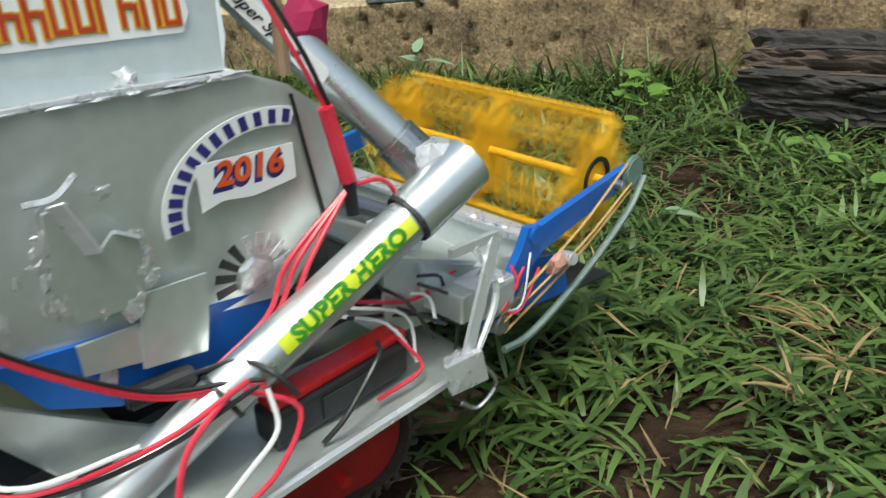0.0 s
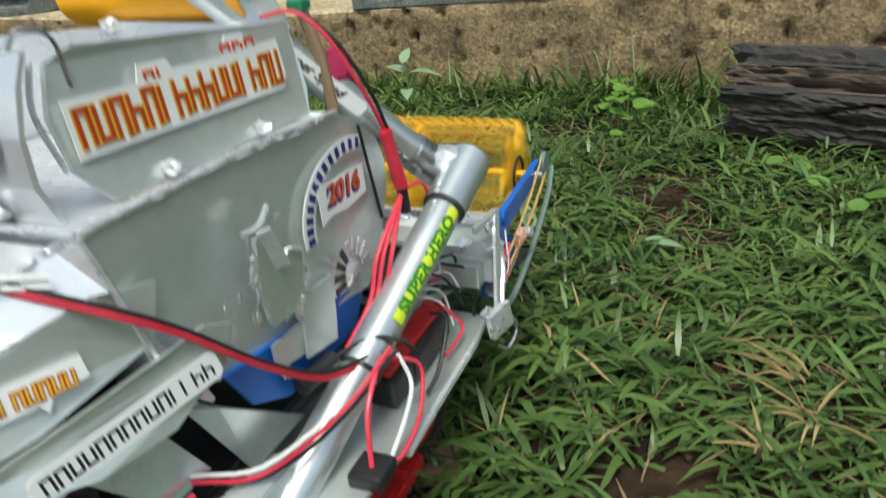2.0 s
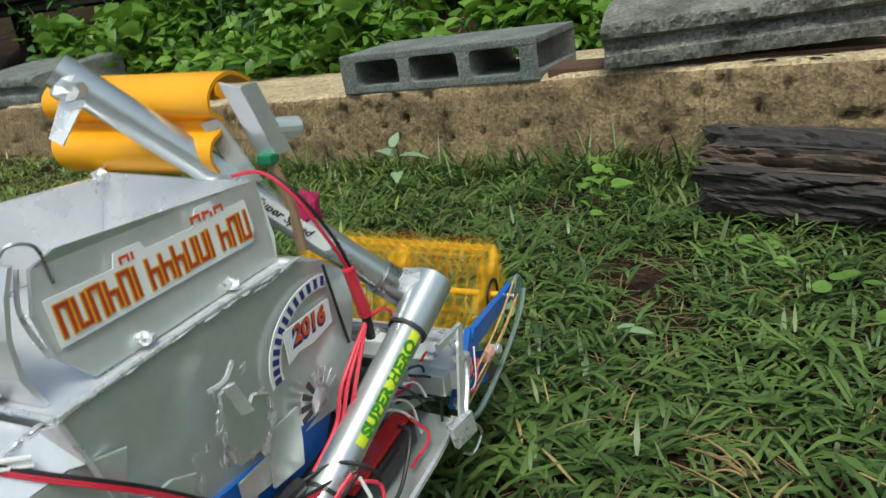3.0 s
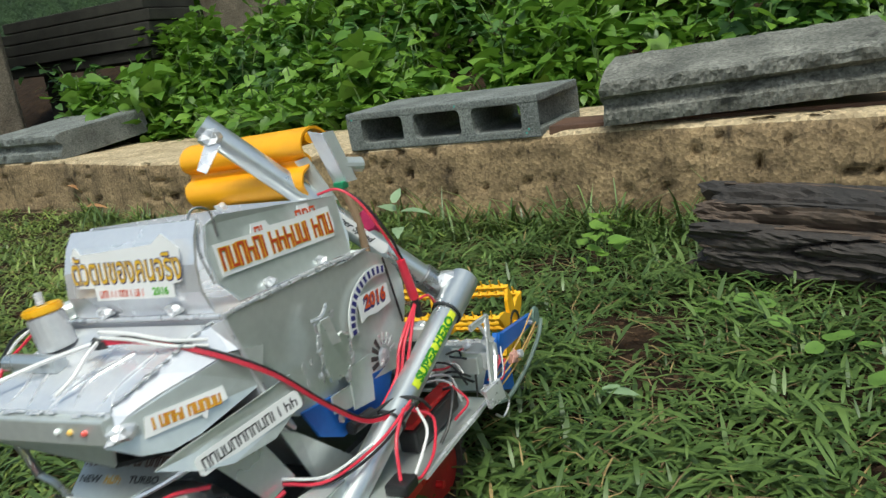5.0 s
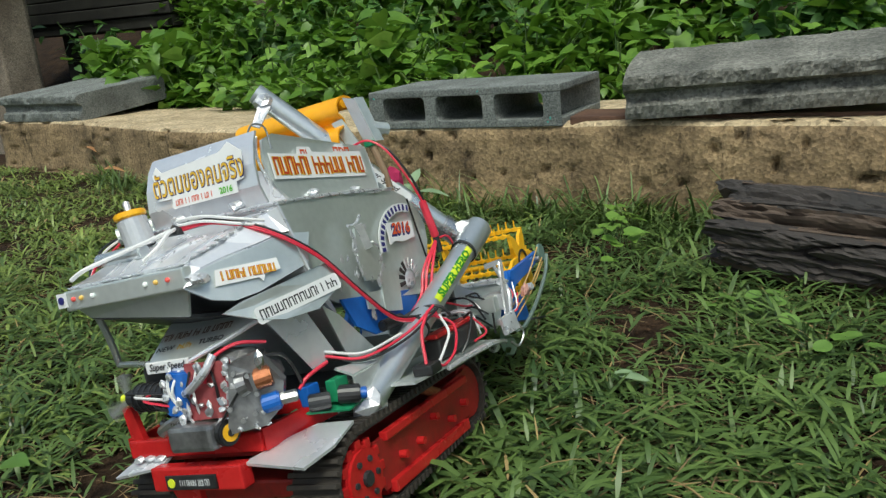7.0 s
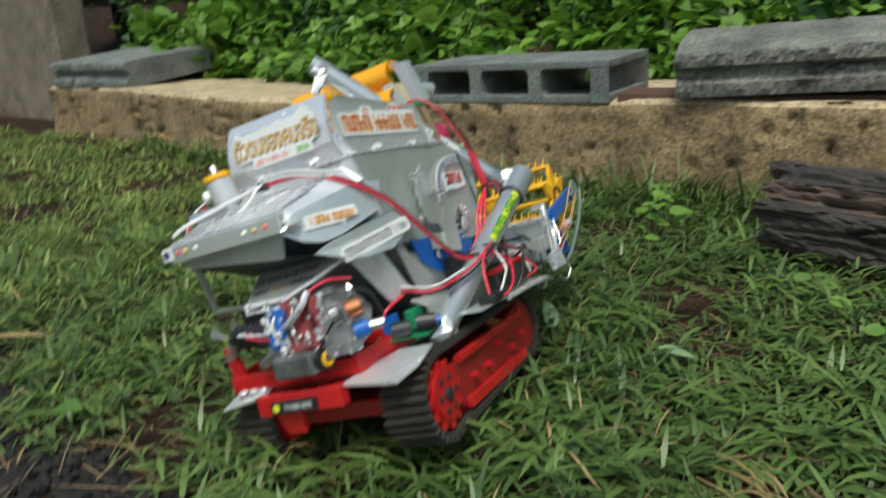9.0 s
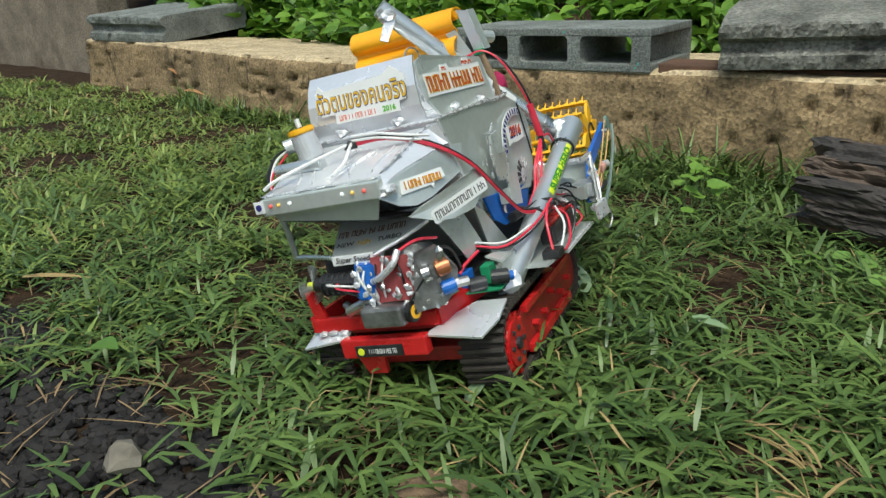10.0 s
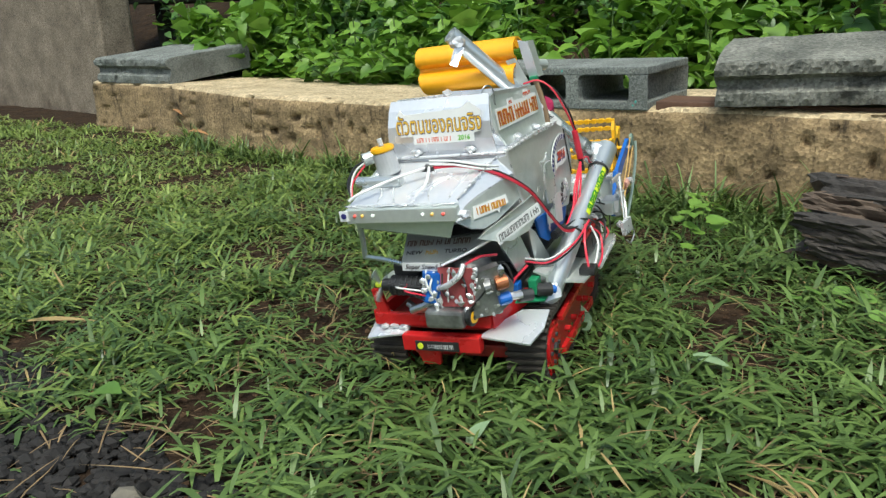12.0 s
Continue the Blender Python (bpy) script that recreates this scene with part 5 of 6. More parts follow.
def rear_hood():
    m_part("hood_top", sheet([(-0.054, -0.2, 0.1825), (0.04, -0.2, 0.1825), (0.045, -0.175, 0.1915), (0.058, -0.1425, 0.204), (-0.05, -0.1425, 0.204)], 0.002), M_SILVER, "silver rear hood")
    edge_in = [(0.04, -0.2, 0.1825), (0.0425, -0.187, 0.187), (0.045, -0.175, 0.1915), (0.051, -0.16, 0.1975), (0.058, -0.1425, 0.204), (0.066, -0.1405, 0.206)]
    edge_out = [(0.0425, -0.205, 0.171), (0.046, -0.194, 0.179), (0.0515, -0.177, 0.183), (0.059, -0.159, 0.186), (0.0665, -0.142, 0.19), (0.07, -0.1385, 0.19)]
    for k in range(5):
        m_part("hood_shoulder", sheet([edge_in[k], edge_out[k], edge_out[k + 1], edge_in[k + 1]], 0.0018), M_SILVER)
    m_part("hood_back", sheet([(-0.056, -0.198, 0.17), (0.038, -0.198, 0.17), (0.03, -0.194, 0.153), (-0.05, -0.195, 0.163)], 0.0018), M_ZINC, "grey panel under the lamp bar")
    # a near-black sheet paints the shade below the hood
    m_part("hood_underside", sheet([(-0.05, -0.195, 0.163), (0.03, -0.194, 0.153), (0.06, -0.12, 0.138), (-0.05, -0.12, 0.14)], 0.002), M_DARKMETAL_SHADE, "hood underside with shade painted dark")
    m_part("hood_side", sheet([(-0.056, -0.2, 0.182), (-0.052, -0.142, 0.204), (-0.052, -0.12, 0.14), (-0.056, -0.2, 0.17)], 0.0018), M_ZINC)
    dab = random.Random(61)
    for k in range(12):
        x = -0.05 + 0.0078 * k
        m_part("glue_dab", blob((x + dab.gauss(0, 0.002), -0.2 + dab.gauss(0, 0.001), 0.1832), dab.uniform(0.0012, 0.0026), (dab.uniform(2, 4.5), 0.8, 0.4), 0.9, k, 2), M_GLUE)
    for k in range(10):
        q = Vector(edge_in[0]).lerp(Vector(edge_in[4]), k / 9)
        m_part("glue_dab", blob(q + Vector((0, 0, 0.001)), dab.uniform(0.001, 0.002), (0.7, dab.uniform(1.6, 4.0), 0.5), 0.9, k + 30, 2), M_GLUE)
    for k in range(5):
        x = -0.03 + 0.016 * k
        m_part("hood_ridge", cable([(x, -0.198, 0.184), (x + dab.gauss(0, 0.006), -0.182, 0.1905), (x + dab.gauss(0, 0.012), -0.162, 0.1975)], dab.uniform(0.0008, 0.0016), 6, 4), M_GLUE)
    bar_ = m_part("lamp_bar", box(-0.057, 0.044, -0.206, -0.199, 0.1695, 0.182, 0.0012), M_ZINC, "silver bar with tail lamps")
    for x, k in ((-0.048, 0), (-0.041, 1), (-0.031, 2), (0.014, 2), (0.0225, 1), (0.032, 0)):
        bm = bmesh.new()
        bmesh.ops.create_uvsphere(bm, u_segments=12, v_segments=8, radius=0.0015, matrix=Matrix.Translation((x, -0.2065, 0.1765)))
        part("tail_lamp", bm, M_LED[k], bar_, ("red", "amber", "white")[k] + " tail lamp", True)
    part("end_tag", box(-0.0622, -0.0538, -0.2072, -0.2062, 0.1722, 0.1812, 0.0003), M_STICKER, bar_, "white tag with a blue dot")
    part("dot", rod((-0.058, -0.207, 0.1768), (-0.058, -0.2079, 0.1768), 0.0024, None, 14), M_INK, bar_)
    m_part("bar_flange", sheet([(-0.056, -0.2, 0.1835), (0.044, -0.2, 0.1835), (0.034, -0.186, 0.1885), (0.014, -0.19, 0.187), (-0.01, -0.184, 0.189), (-0.053, -0.19, 0.1865)], 0.0015), M_SILVER)
    f1 = [(0.0425, -0.206, 0.169), (0.0455, -0.195, 0.178), (0.0515, -0.177, 0.1825), (0.0585, -0.159, 0.185), (0.0665, -0.141, 0.189), (0.0735, -0.125, 0.187), (0.072, -0.13, 0.168), (0.061, -0.168, 0.158), (0.0555, -0.183, 0.1565), (0.0495, -0.195, 0.16)]
    fin = m_part("hood_fin", sheet(f1, 0.002), M_ZINC, "leaf-shaped grey fin with a sticker")
    m1 = plane_pose((0.0575, -0.17, 0.1715), (0.42, 1, -0.05), (-0.2, 0, 1))
    part("sticker", flat(m1 @ Matrix.Translation((0, 0, 0.0014)), [(-0.022, -0.006), (0.006, -0.005), (0.008, -0.008), (0.01, -0.004), (0.021, -0.002), (0.02, 0.005), (-0.02, 0.0035)]), M_STICKER, fin, "torn white sticker with orange strokes")
    glyphs("sticker_writing", fin, 10, 0.035, 0.0055, m1 @ Matrix.Translation((0, -0.0006, 0.0023)), M_INK_GOLD, 12, "orange strokes", M_INK_RUST)
    f2 = [(0.053, -0.193, 0.151), (0.0575, -0.181, 0.155), (0.066, -0.159, 0.159), (0.0755, -0.133, 0.164), (0.0795, -0.116, 0.1665), (0.0815, -0.106, 0.162), (0.081, -0.113, 0.15), (0.077, -0.136, 0.139), (0.07, -0.161, 0.1385), (0.063, -0.177, 0.143)]
    fin = m_part("hood_fin", sheet(f2, 0.002), M_ZINC, "lower grey fin with a white lettered sticker")
    m2 = plane_pose((0.0718, -0.1465, 0.1487), (0.32, 1, 0.15), (-0.12, 0, 1)) @ Matrix.Scale(0.83, 4)
    part("sticker", flat(m2 @ Matrix.Translation((0, 0, 0.0016)), card(0.078, 0.0125, 0.002)), M_STICKER, fin, "white sticker")
    glyphs("sticker_writing", fin, 14, 0.072, 0.0075, m2 @ Matrix.Translation((0, 0, 0.0021)), M_INK_BLACK, 15, "black strokes")
    m_part("fin_edge", cable(curve_points(f1[:5], 3), 0.0012, 5, 2), M_GLUE)
    m_part("fin_bracket", blob((0.046, -0.199, 0.173), 0.006, (1, 1.3, 0.7), 0.7, 4, 2), M_GLUE)
    # the plate over the engine
    tp = m_part("engine_cover", sheet([(-0.024, -0.184, 0.126), (0.018, -0.187, 0.128), (0.052, -0.165, 0.141), (0.05, -0.152, 0.149), (-0.028, -0.155, 0.146)], 0.002), M_ZINC, "lettered silver plate over the engine")
    m3 = plane_pose((0.004, -0.1735, 0.1357), (1, 0, 0.05), (0, 0.55, 0.4))
    glyphs("cover_writing", tp, 15, 0.06, 0.006, m3 @ Matrix.Translation((0.003, 0.006, 0.0015)), mat("brown_ink", (0.14, 0.06, 0.03), None, 0.5, 0, 80, 400, 0), 17, "dark brown strokes")
    lettering("cover_writing", writing("NEW", 0.0055, m3 @ Matrix.Translation((-0.018, -0.004, 0.0015)), "CENTER", 0, 0.0001, 1.2), M_INK_BLACK, tp, "dark letters")
    lettering("cover_writing", writing("TURBO", 0.0055, m3 @ Matrix.Translation((0.021, -0.004, 0.0015)), "CENTER", 0, 0.0001, 1.15), M_INK_BLACK, tp, "dark letters")
    glyphs("cover_writing", tp, 3, 0.012, 0.005, m3 @ Matrix.Translation((-0.001, -0.004, 0.0015)), M_INK_GOLD, 18, "gold strokes")
    tag = m_part("name_strip", box(-0.022, 0.014, -0.1885, -0.1865, 0.121, 0.1285, 0.0008), M_STICKER, "white strip with black script")
    lettering("strip_writing", writing("Super Speed", 0.0062, plane_pose((-0.004, -0.189, 0.125), (1, 0, 0), (0, 0, 1)), "CENTER", 0.35, 0.0001, 0.95), M_INK_BLACK, tag)
    m_part("cover_edge", cable([(0.015, -0.188, 0.126), (0.035, -0.178, 0.133), (0.053, -0.165, 0.141)], 0.0014, 6), M_SILVER)
    m_part("support_rod", cable([(-0.057, -0.19, 0.175), (-0.062, -0.178, 0.15), (-0.069, -0.168, 0.1265)], 0.0024, 8), M_TUBE)
    m_part("support_rod", cable([(-0.069, -0.168, 0.1265), (-0.045, -0.175, 0.1265), (-0.022, -0.186, 0.127)], 0.0022, 8), M_TUBE)
    m_part("engine_side", sheet([(0.058, -0.165, 0.14), (0.066, -0.14, 0.145), (0.07, -0.12, 0.108), (0.062, -0.135, 0.1)], 0.002), M_SILVER)


def engine():
    m_part("engine_block", blob((0.028, -0.165, 0.106), 0.022, (1.25, 0.9, 0.95), 0.35, 5, 3), M_CAST, "rough silver engine block")
    m_part("engine_cheek", sheet([(0.012, -0.189, 0.125), (0.046, -0.189, 0.124), (0.044, -0.193, 0.092), (0.012, -0.192, 0.091)], 0.003), mat("faded_red_plastic", (0.3, 0.05, 0.06), (0.45, 0.12, 0.12), 0.35, 0.2, 60), "faded red engine panel")
    rnd = random.Random(9)
    for k in range(13):
        m_part("glue_blob", blob((0.047 - 0.0007 * k + rnd.uniform(-0.002, 0.002), -0.192, 0.124 - 0.0034 * k), 0.0026, (1, 1, 1), 0.6, k, 1), M_GLUE)
    m_part("gear_case", sheet([(0.047, -0.189, 0.122), (0.062, -0.182, 0.126), (0.071, -0.174, 0.106), (0.068, -0.176, 0.092), (0.058, -0.182, 0.083), (0.038, -0.192, 0.082)], 0.01), M_CAST, "dull cast gear case")
    m_part("starter_motor", box(-0.001, 0.034, -0.203, -0.187, 0.0745, 0.0905, 0.003), M_CAST, "dull silver box motor")
    m_part("drive_pulley", rod((0.036, -0.194, 0.083), (0.041, -0.195, 0.083), 0.0078, None, 20, 0.0008), M_BLACK, "black pulley with a yellow face")
    m_part("pulley_face", rod((0.041, -0.195, 0.083), (0.0417, -0.1952, 0.083), 0.0052, None, 18), M_YELLOW)
    m_part("pulley_hub", rod((0.0417, -0.1952, 0.083), (0.0424, -0.1953, 0.083), 0.0022, None, 12), M_BLACK)
    m_part("drive_belt", cable([(0.039, -0.1975, 0.09), (0.048, -0.196, 0.1), (0.057, -0.193, 0.11)], 0.0009, 5), M_BLACK)
    m_part("coil", rod((0.061, -0.188, 0.11), (0.069, -0.182, 0.111), 0.0062, None, 18, 0.001), M_COPPER, "copper-coloured coil")
    m_part("coil_cap", rod((0.053, -0.192, 0.109), (0.058, -0.19, 0.11), 0.0072, 0.006, 16), M_CAST)
    m_part("valve_body", rod((0.061, -0.186, 0.095), (0.07, -0.18, 0.096), 0.0056, None, 16, 0.001), M_BLUE, "blue round fitting")
    m_part("valve_nut", rod((0.07, -0.18, 0.096), (0.078, -0.1745, 0.096), 0.0038, None, 8, 0.0006), M_CHROME)
    m_part("blue_motor", rod((0.003, -0.19, 0.095), (0.006, -0.187, 0.121), 0.0092, None, 16, 0.001), M_BLUE, "small blue motor with silver glue")
    for k in range(6):
        m_part("glue_blob", blob((0.006 + rnd.uniform(-0.008, 0.008), -0.198, 0.1 + 0.004 * k), 0.003, (1, 0.6, 1), 0.7, k + 40, 1), M_GLUE)
    m_part("fan_motor", rod((-0.004, -0.185, 0.106), (-0.036, -0.185, 0.107), 0.0085, None, 18, 0.0015), M_BLACK, "black fan motor")
    m_part("motor_collar", rod((-0.036, -0.185, 0.107), (-0.045, -0.185, 0.107), 0.0055, None, 14, 0.001), M_BLACK)
    m_part("motor_block", box(-0.036, -0.01, -0.18, -0.16, 0.112, 0.125, 0.003), M_BLACK)
    m_part("bent_pipe", cable([(-0.018, -0.19, 0.085), (-0.006, -0.192, 0.09), (0.008, -0.19, 0.095)], 0.0038, 9), M_CHROME)
    m_part("breather_hose", cable([(0.012, -0.194, 0.108), (0.022, -0.197, 0.112), (0.033, -0.196, 0.12), (0.036, -0.19, 0.128)], 0.0026, 8), M_GLUE)
    for k in range(34):
        u = rnd.random()
        p = (0.01 + 0.056 * u + rnd.gauss(0, 0.004), -0.196 + 0.014 * max(0, u - 0.5) * 2 + rnd.gauss(0, 0.002), 0.094 + rnd.uniform(-0.014, 0.03))
        m_part("glue_blob", blob(p, rnd.uniform(0.0012, 0.0032), (1, 0.8, rnd.uniform(0.6, 1.8)), 0.8, k + 80, 1), M_GLUE if rnd.random() < 0.7 else M_CHROME)
    for k in range(9):
        x = 0.002 + 0.007 * k
        m_part("engine_wire", cable([(x, -0.192 + 0.0002 * k * k, 0.122 + rnd.gauss(0, 0.003)), (x + rnd.gauss(0, 0.006), -0.199 + 0.0003 * k * k, 0.11 + rnd.gauss(0, 0.004)), (x + rnd.gauss(0, 0.009), -0.192 + 0.0002 * k * k, 0.092 + rnd.gauss(0, 0.006))], rnd.uniform(0.0006, 0.001), 5, 4), rnd.choice((M_WIRE_BLACK, M_WIRE_RED, M_WIRE_BLACK, M_WIRE_WHITE)))
    for k in range(7):
        a = math.tau * k / 7
        m_part("case_screw", rod((0.0545 + 0.0085 * math.cos(a), -0.1935 + 0.0035 * math.cos(a), 0.103 + 0.014 * math.sin(a)), (0.0555 + 0.0085 * math.cos(a), -0.1955 + 0.0035 * math.cos(a), 0.103 + 0.014 * math.sin(a)), 0.0015, None, 8), M_CHROME)
    for k in range(6):
        x = -0.009 - 0.005 * k
        m_part("motor_ring", pipe((x, -0.185, 0.1065), (x - 0.0012, -0.185, 0.1065), 0.0092, 0.001, 18), M_DARKMETAL_SHADE)
    for k in range(4):
        m_part("motor_lead", cable([(-0.012 - 0.006 * k, -0.192, 0.11), (-0.01 - 0.007 * k, -0.199, 0.104 + 0.003 * k), (0.002, -0.197, 0.098 + 0.004 * k)], 0.0009, 5, 4), (M_WIRE_BLACK, M_WIRE_RED, M_WIRE_WHITE, M_WIRE_BLACK)[k])
    m_part("carburettor", box(-0.034, -0.016, -0.178, -0.16, 0.094, 0.112, 0.0025), M_DARKMETAL_SHADE, "dark metal housing behind the fan motor")
    m_part("intake_pipe", cable([(0.0, -0.176, 0.085), (-0.014, -0.183, 0.083), (-0.026, -0.181, 0.088)], 0.0032, 10), M_CAST)
    # power board with its parts
    board = m_part("power_board", sheet([(0.052, -0.158, 0.079), (0.085, -0.138, 0.074), (0.088, -0.122, 0.077), (0.056, -0.14, 0.082)], 0.0014), M_PCB, "small green circuit board")
    part("blue_terminal", box(0.058, 0.066, -0.15, -0.138, 0.081, 0.094, 0.001), M_BLUE, board)
    part("capacitor", rod((0.066, -0.152, 0.084), (0.077, -0.144, 0.083), 0.0055, None, 16, 0.0008), M_DARKMETAL_SHADE, board)
    part("green_terminal", box(0.072, 0.08, -0.14, -0.126, 0.08, 0.094, 0.001), M_PCB, board)
    part("control_knob", rod((0.078, -0.137, 0.084), (0.09, -0.13, 0.082), 0.006, None, 16, 0.0008), M_BLACK, board, "black knob")
    part("knob_tip", rod((0.09, -0.13, 0.082), (0.0935, -0.128, 0.0815), 0.0038, None, 14, 0.0006), M_BLUE, board, "blue knob tip")
    # oil pot and hose on the hood
    m_part("oil_pot", rod((-0.034, -0.159, 0.2), (-0.037, -0.16, 0.22), 0.0098, None, 20, 0.001), M_CLEAR, "cloudy grey pot with a yellow cap")
    m_part("pot_cap", rod((-0.037, -0.16, 0.22), (-0.0375, -0.1602, 0.2245), 0.0105, None, 20, 0.001), M_YELLOW, "yellow cap")
    m_part("pot_spout", rod((-0.0375, -0.1602, 0.2245), (-0.0395, -0.159, 0.231), 0.0022, None, 10), M_CLEAR)
    m_part("hood_tube", rod((-0.06, -0.172, 0.1965), (-0.016, -0.174, 0.1965), 0.005, None, 16, 0.001), M_TUBE, "short silver tube")
    m_part("hood_tube", pipe((-0.064, -0.15, 0.211), (-0.046, -0.134, 0.214), 0.0058, 0.0012, 16), M_ZINC, "short grey pipe end")
    for k, (mtl, dx) in enumerate(((M_WIRE_BLACK, 0), (M_WIRE_WHITE, 0.002), (M_WIRE_BLACK, -0.002), (M_WIRE_RED, 0.003))):
        m_part("cable", cable([(-0.058, -0.145, 0.212), (-0.07 + dx, -0.158, 0.206 - 0.002 * k), (-0.07 + dx, -0.17, 0.194), (-0.064, -0.18, 0.184)], 0.0009, 5), mtl)
    m_part("cable_tie", blob((0.006, -0.168, 0.204), 0.004, (1.4, 1, 1), 0.8, 3, 1), M_BLACK)
    m_part("cable", cable([(0.008, -0.168, 0.206), (-0.02, -0.178, 0.2), (-0.045, -0.195, 0.193), (-0.055, -0.2, 0.188)], 0.0014, 6), M_WIRE_WHITE)
    m_part("cable", cable([(0.008, -0.168, 0.206), (0.012, -0.18, 0.203), (0.012, -0.19, 0.196), (0.006, -0.197, 0.19)], 0.0012, 6), M_WIRE_WHITE)


def augers():
    a, b = Vector((0.084, -0.115, 0.0705)), Vector((0.1055, 0.064, 0.1605))
    d = (b - a).normalized()
    tube = m_part("grain_tube", pipe(a, b, 0.0092, 0.0012, 24), M_TUBE, "silver grain tube with a lime lettered sticker", None, True)
    part("tube_cap", pipe(b - d * 0.03, b + d * 0.004, 0.0112, 0.0016, 24), M_TUBE, tube, "silver end cap", True)
    part("cap_lid", rod(b + d * 0.001, b + d * 0.002, 0.0098, None, 24), M_TUBE, tube)
    part("cap_tie", pipe(b - d * 0.0318, b - d * 0.0294, 0.0108, 0.001, 20), M_DARKMETAL_SHADE, tube, "dark tie round the tube")
    part("tube_tie", pipe(a + d * 0.0755, a + d * 0.0775, 0.0102, 0.001, 20), M_BLACK, tube)
    part("tube_foot", blob(a, 0.011, (0.9, 1.2, 0.9), 0.5, 3, 2), M_GLUE, tube)
    out = Vector((0.93, -0.25, 0.25)).normalized()
    out = (out - d * out.dot(d)).normalized()
    side = d.cross(out)
    lab = bmesh.new()
    n, m = 8, 12
    c0, L = a + d * 0.1015, 0.067
    tilt = -0.12
    grid = [[lab.verts.new(c0 + d * (L * i / m) + (out * math.cos(tilt + 0.33 * (2 * k / n - 1)) + side * math.sin(tilt + 0.33 * (2 * k / n - 1))) * 0.0095) for k in range(n + 1)] for i in range(m + 1)]
    for u, v in zip(grid, grid[1:]):
        for k in range(n):
            lab.faces.new((u[k], u[k + 1], v[k + 1], v[k]))
    bmesh.ops.recalc_face_normals(lab, faces=lab.faces[:])
    part("tube_sticker", lab, M_LIME, tube, "lime sticker", True)
    nrm = out * math.cos(tilt) + side * math.sin(tilt)
    me = writing("SUPER HERO", 0.0086, Matrix.Identity(4), "CENTER", 0, 0.0004, 1.14)
    up = nrm.cross(d)
    mid = c0 + d * L / 2
    axis = a + d * ((mid - a).dot(d))
    for v in me.vertices:
        x, y = v.co.x, v.co.y
        ang = y / 0.0096
        v.co = axis + d * x + (nrm * math.cos(ang) + up * math.sin(ang)) * 0.0099
    lettering("tube_writing", me, mat("dark_green_ink", (0.03, 0.2, 0.015), (0.05, 0.28, 0.02), 0.5, 0, 80, 400, 0), tube, "dark green letters")
    # the second tube, from the elbow up over the hopper
    e, f = Vector((0.092, 0.06, 0.157)), Vector((-0.0115, -0.037, 0.3035))
    g = (f - e).normalized()
    top = m_part("unloading_tube", pipe(e, f, 0.0082, 0.0012, 22), M_TUBE, "silver unloading tube over the hopper", None, True)
    part("tube_elbow", rod(e - g * 0.012, e + g * 0.022, 0.0098, None, 20, 0.0015), M_CHROME, top, "silver elbow")
    part("elbow_glue", blob(e + Vector((0.004, 0.0, 0.006)), 0.011, (1.1, 1, 0.9), 0.45, 9, 2), M_GLUE, top)
    part("tip_flap", sheet([f + Vector((0.006, -0.004, -0.008)), f + Vector((0.012, 0, -0.014)), f + Vector((0.008, -0.014, -0.03)), f + Vector((0.001, -0.014, -0.027))], 0.0015), M_SILVER, top, "bent silver flap")
    part("tip_glue", blob(f + Vector((0.006, 0.0, -0.009)), 0.008, (1, 1, 0.8), 0.6, 5, 2), M_GLUE, top)
    sg = (e + f) / 2 - g * 0.018
    tm = plane_pose(sg + Vector((0.55, -0.75, 0.2)).normalized() * 0.0086, -g, (0, 0, 1))
    part("tube_label", flat(tm, card(0.06, 0.0075, 0.002)), M_STICKER, top, "white label")
    lettering("label_writing", writing("Super Speed", 0.006, tm @ Matrix.Translation((0, 0, 0.0005)), "CENTER", 0.35, 0.0001, 1.1), M_INK_BLACK, top)
    # orange folded sheet
    prof = [(0.03, 0.284), (0.018, 0.29), (0.006, 0.2895), (-0.002, 0.284), (-0.003, 0.276), (0.004, 0.271), (0.002, 0.266), (-0.006, 0.262), (-0.008, 0.254), (-0.003, 0.247), (0.006, 0.244)]
    bm = bmesh.new()
    line = curve_points([(0, y, z) for y, z in prof], 3)
    rows = []
    for i, p in enumerate(line):
        q0, q1 = line[max(i - 1, 0)], line[min(i + 1, len(line) - 1)]
        t = (q1 - q0).normalized()
        nn = Vector((0, -t.z, t.y)) * 0.0009
        inset = 0.012 * max(0, (0.27 - p.z) / 0.025)
        rows.append([bm.verts.new((x, p.y + s * nn.y, p.z + s * nn.z)) for s in (1, -1) for x in (-0.068 + 0.5 * inset, 0.038 - 0.2 * inset)])
    for u, v in zip(rows, rows[1:]):
        bm.faces.new((u[0], u[1], v[1], v[0]))
        bm.faces.new((u[3], u[2], v[2], v[3]))
        bm.faces.new((u[2], u[0], v[0], v[2]))
        bm.faces.new((u[1], u[3], v[3], v[1]))
    m_part("cover_sheet", bm, M_ORANGE, "folded orange plastic sheet", None, True)
    m_part("sheet_bar", cable([(0.03, 0.008, 0.283), (0.0395, 0.006, 0.284)], 0.004, 10), M_ORANGE)
    m_part("angle_bracket", sheet([(0.041, 0.003, 0.288), (0.05, 0.006, 0.285), (0.054, 0.018, 0.25), (0.045, 0.016, 0.25)], 0.0015), M_SILVER, "silver angle bracket")
    m_part("angle_bracket", sheet([(0.05, 0.006, 0.286), (0.053, 0.014, 0.286), (0.057, 0.026, 0.25), (0.054, 0.018, 0.25)], 0.0015), M_ZINC, "silver angle bracket")
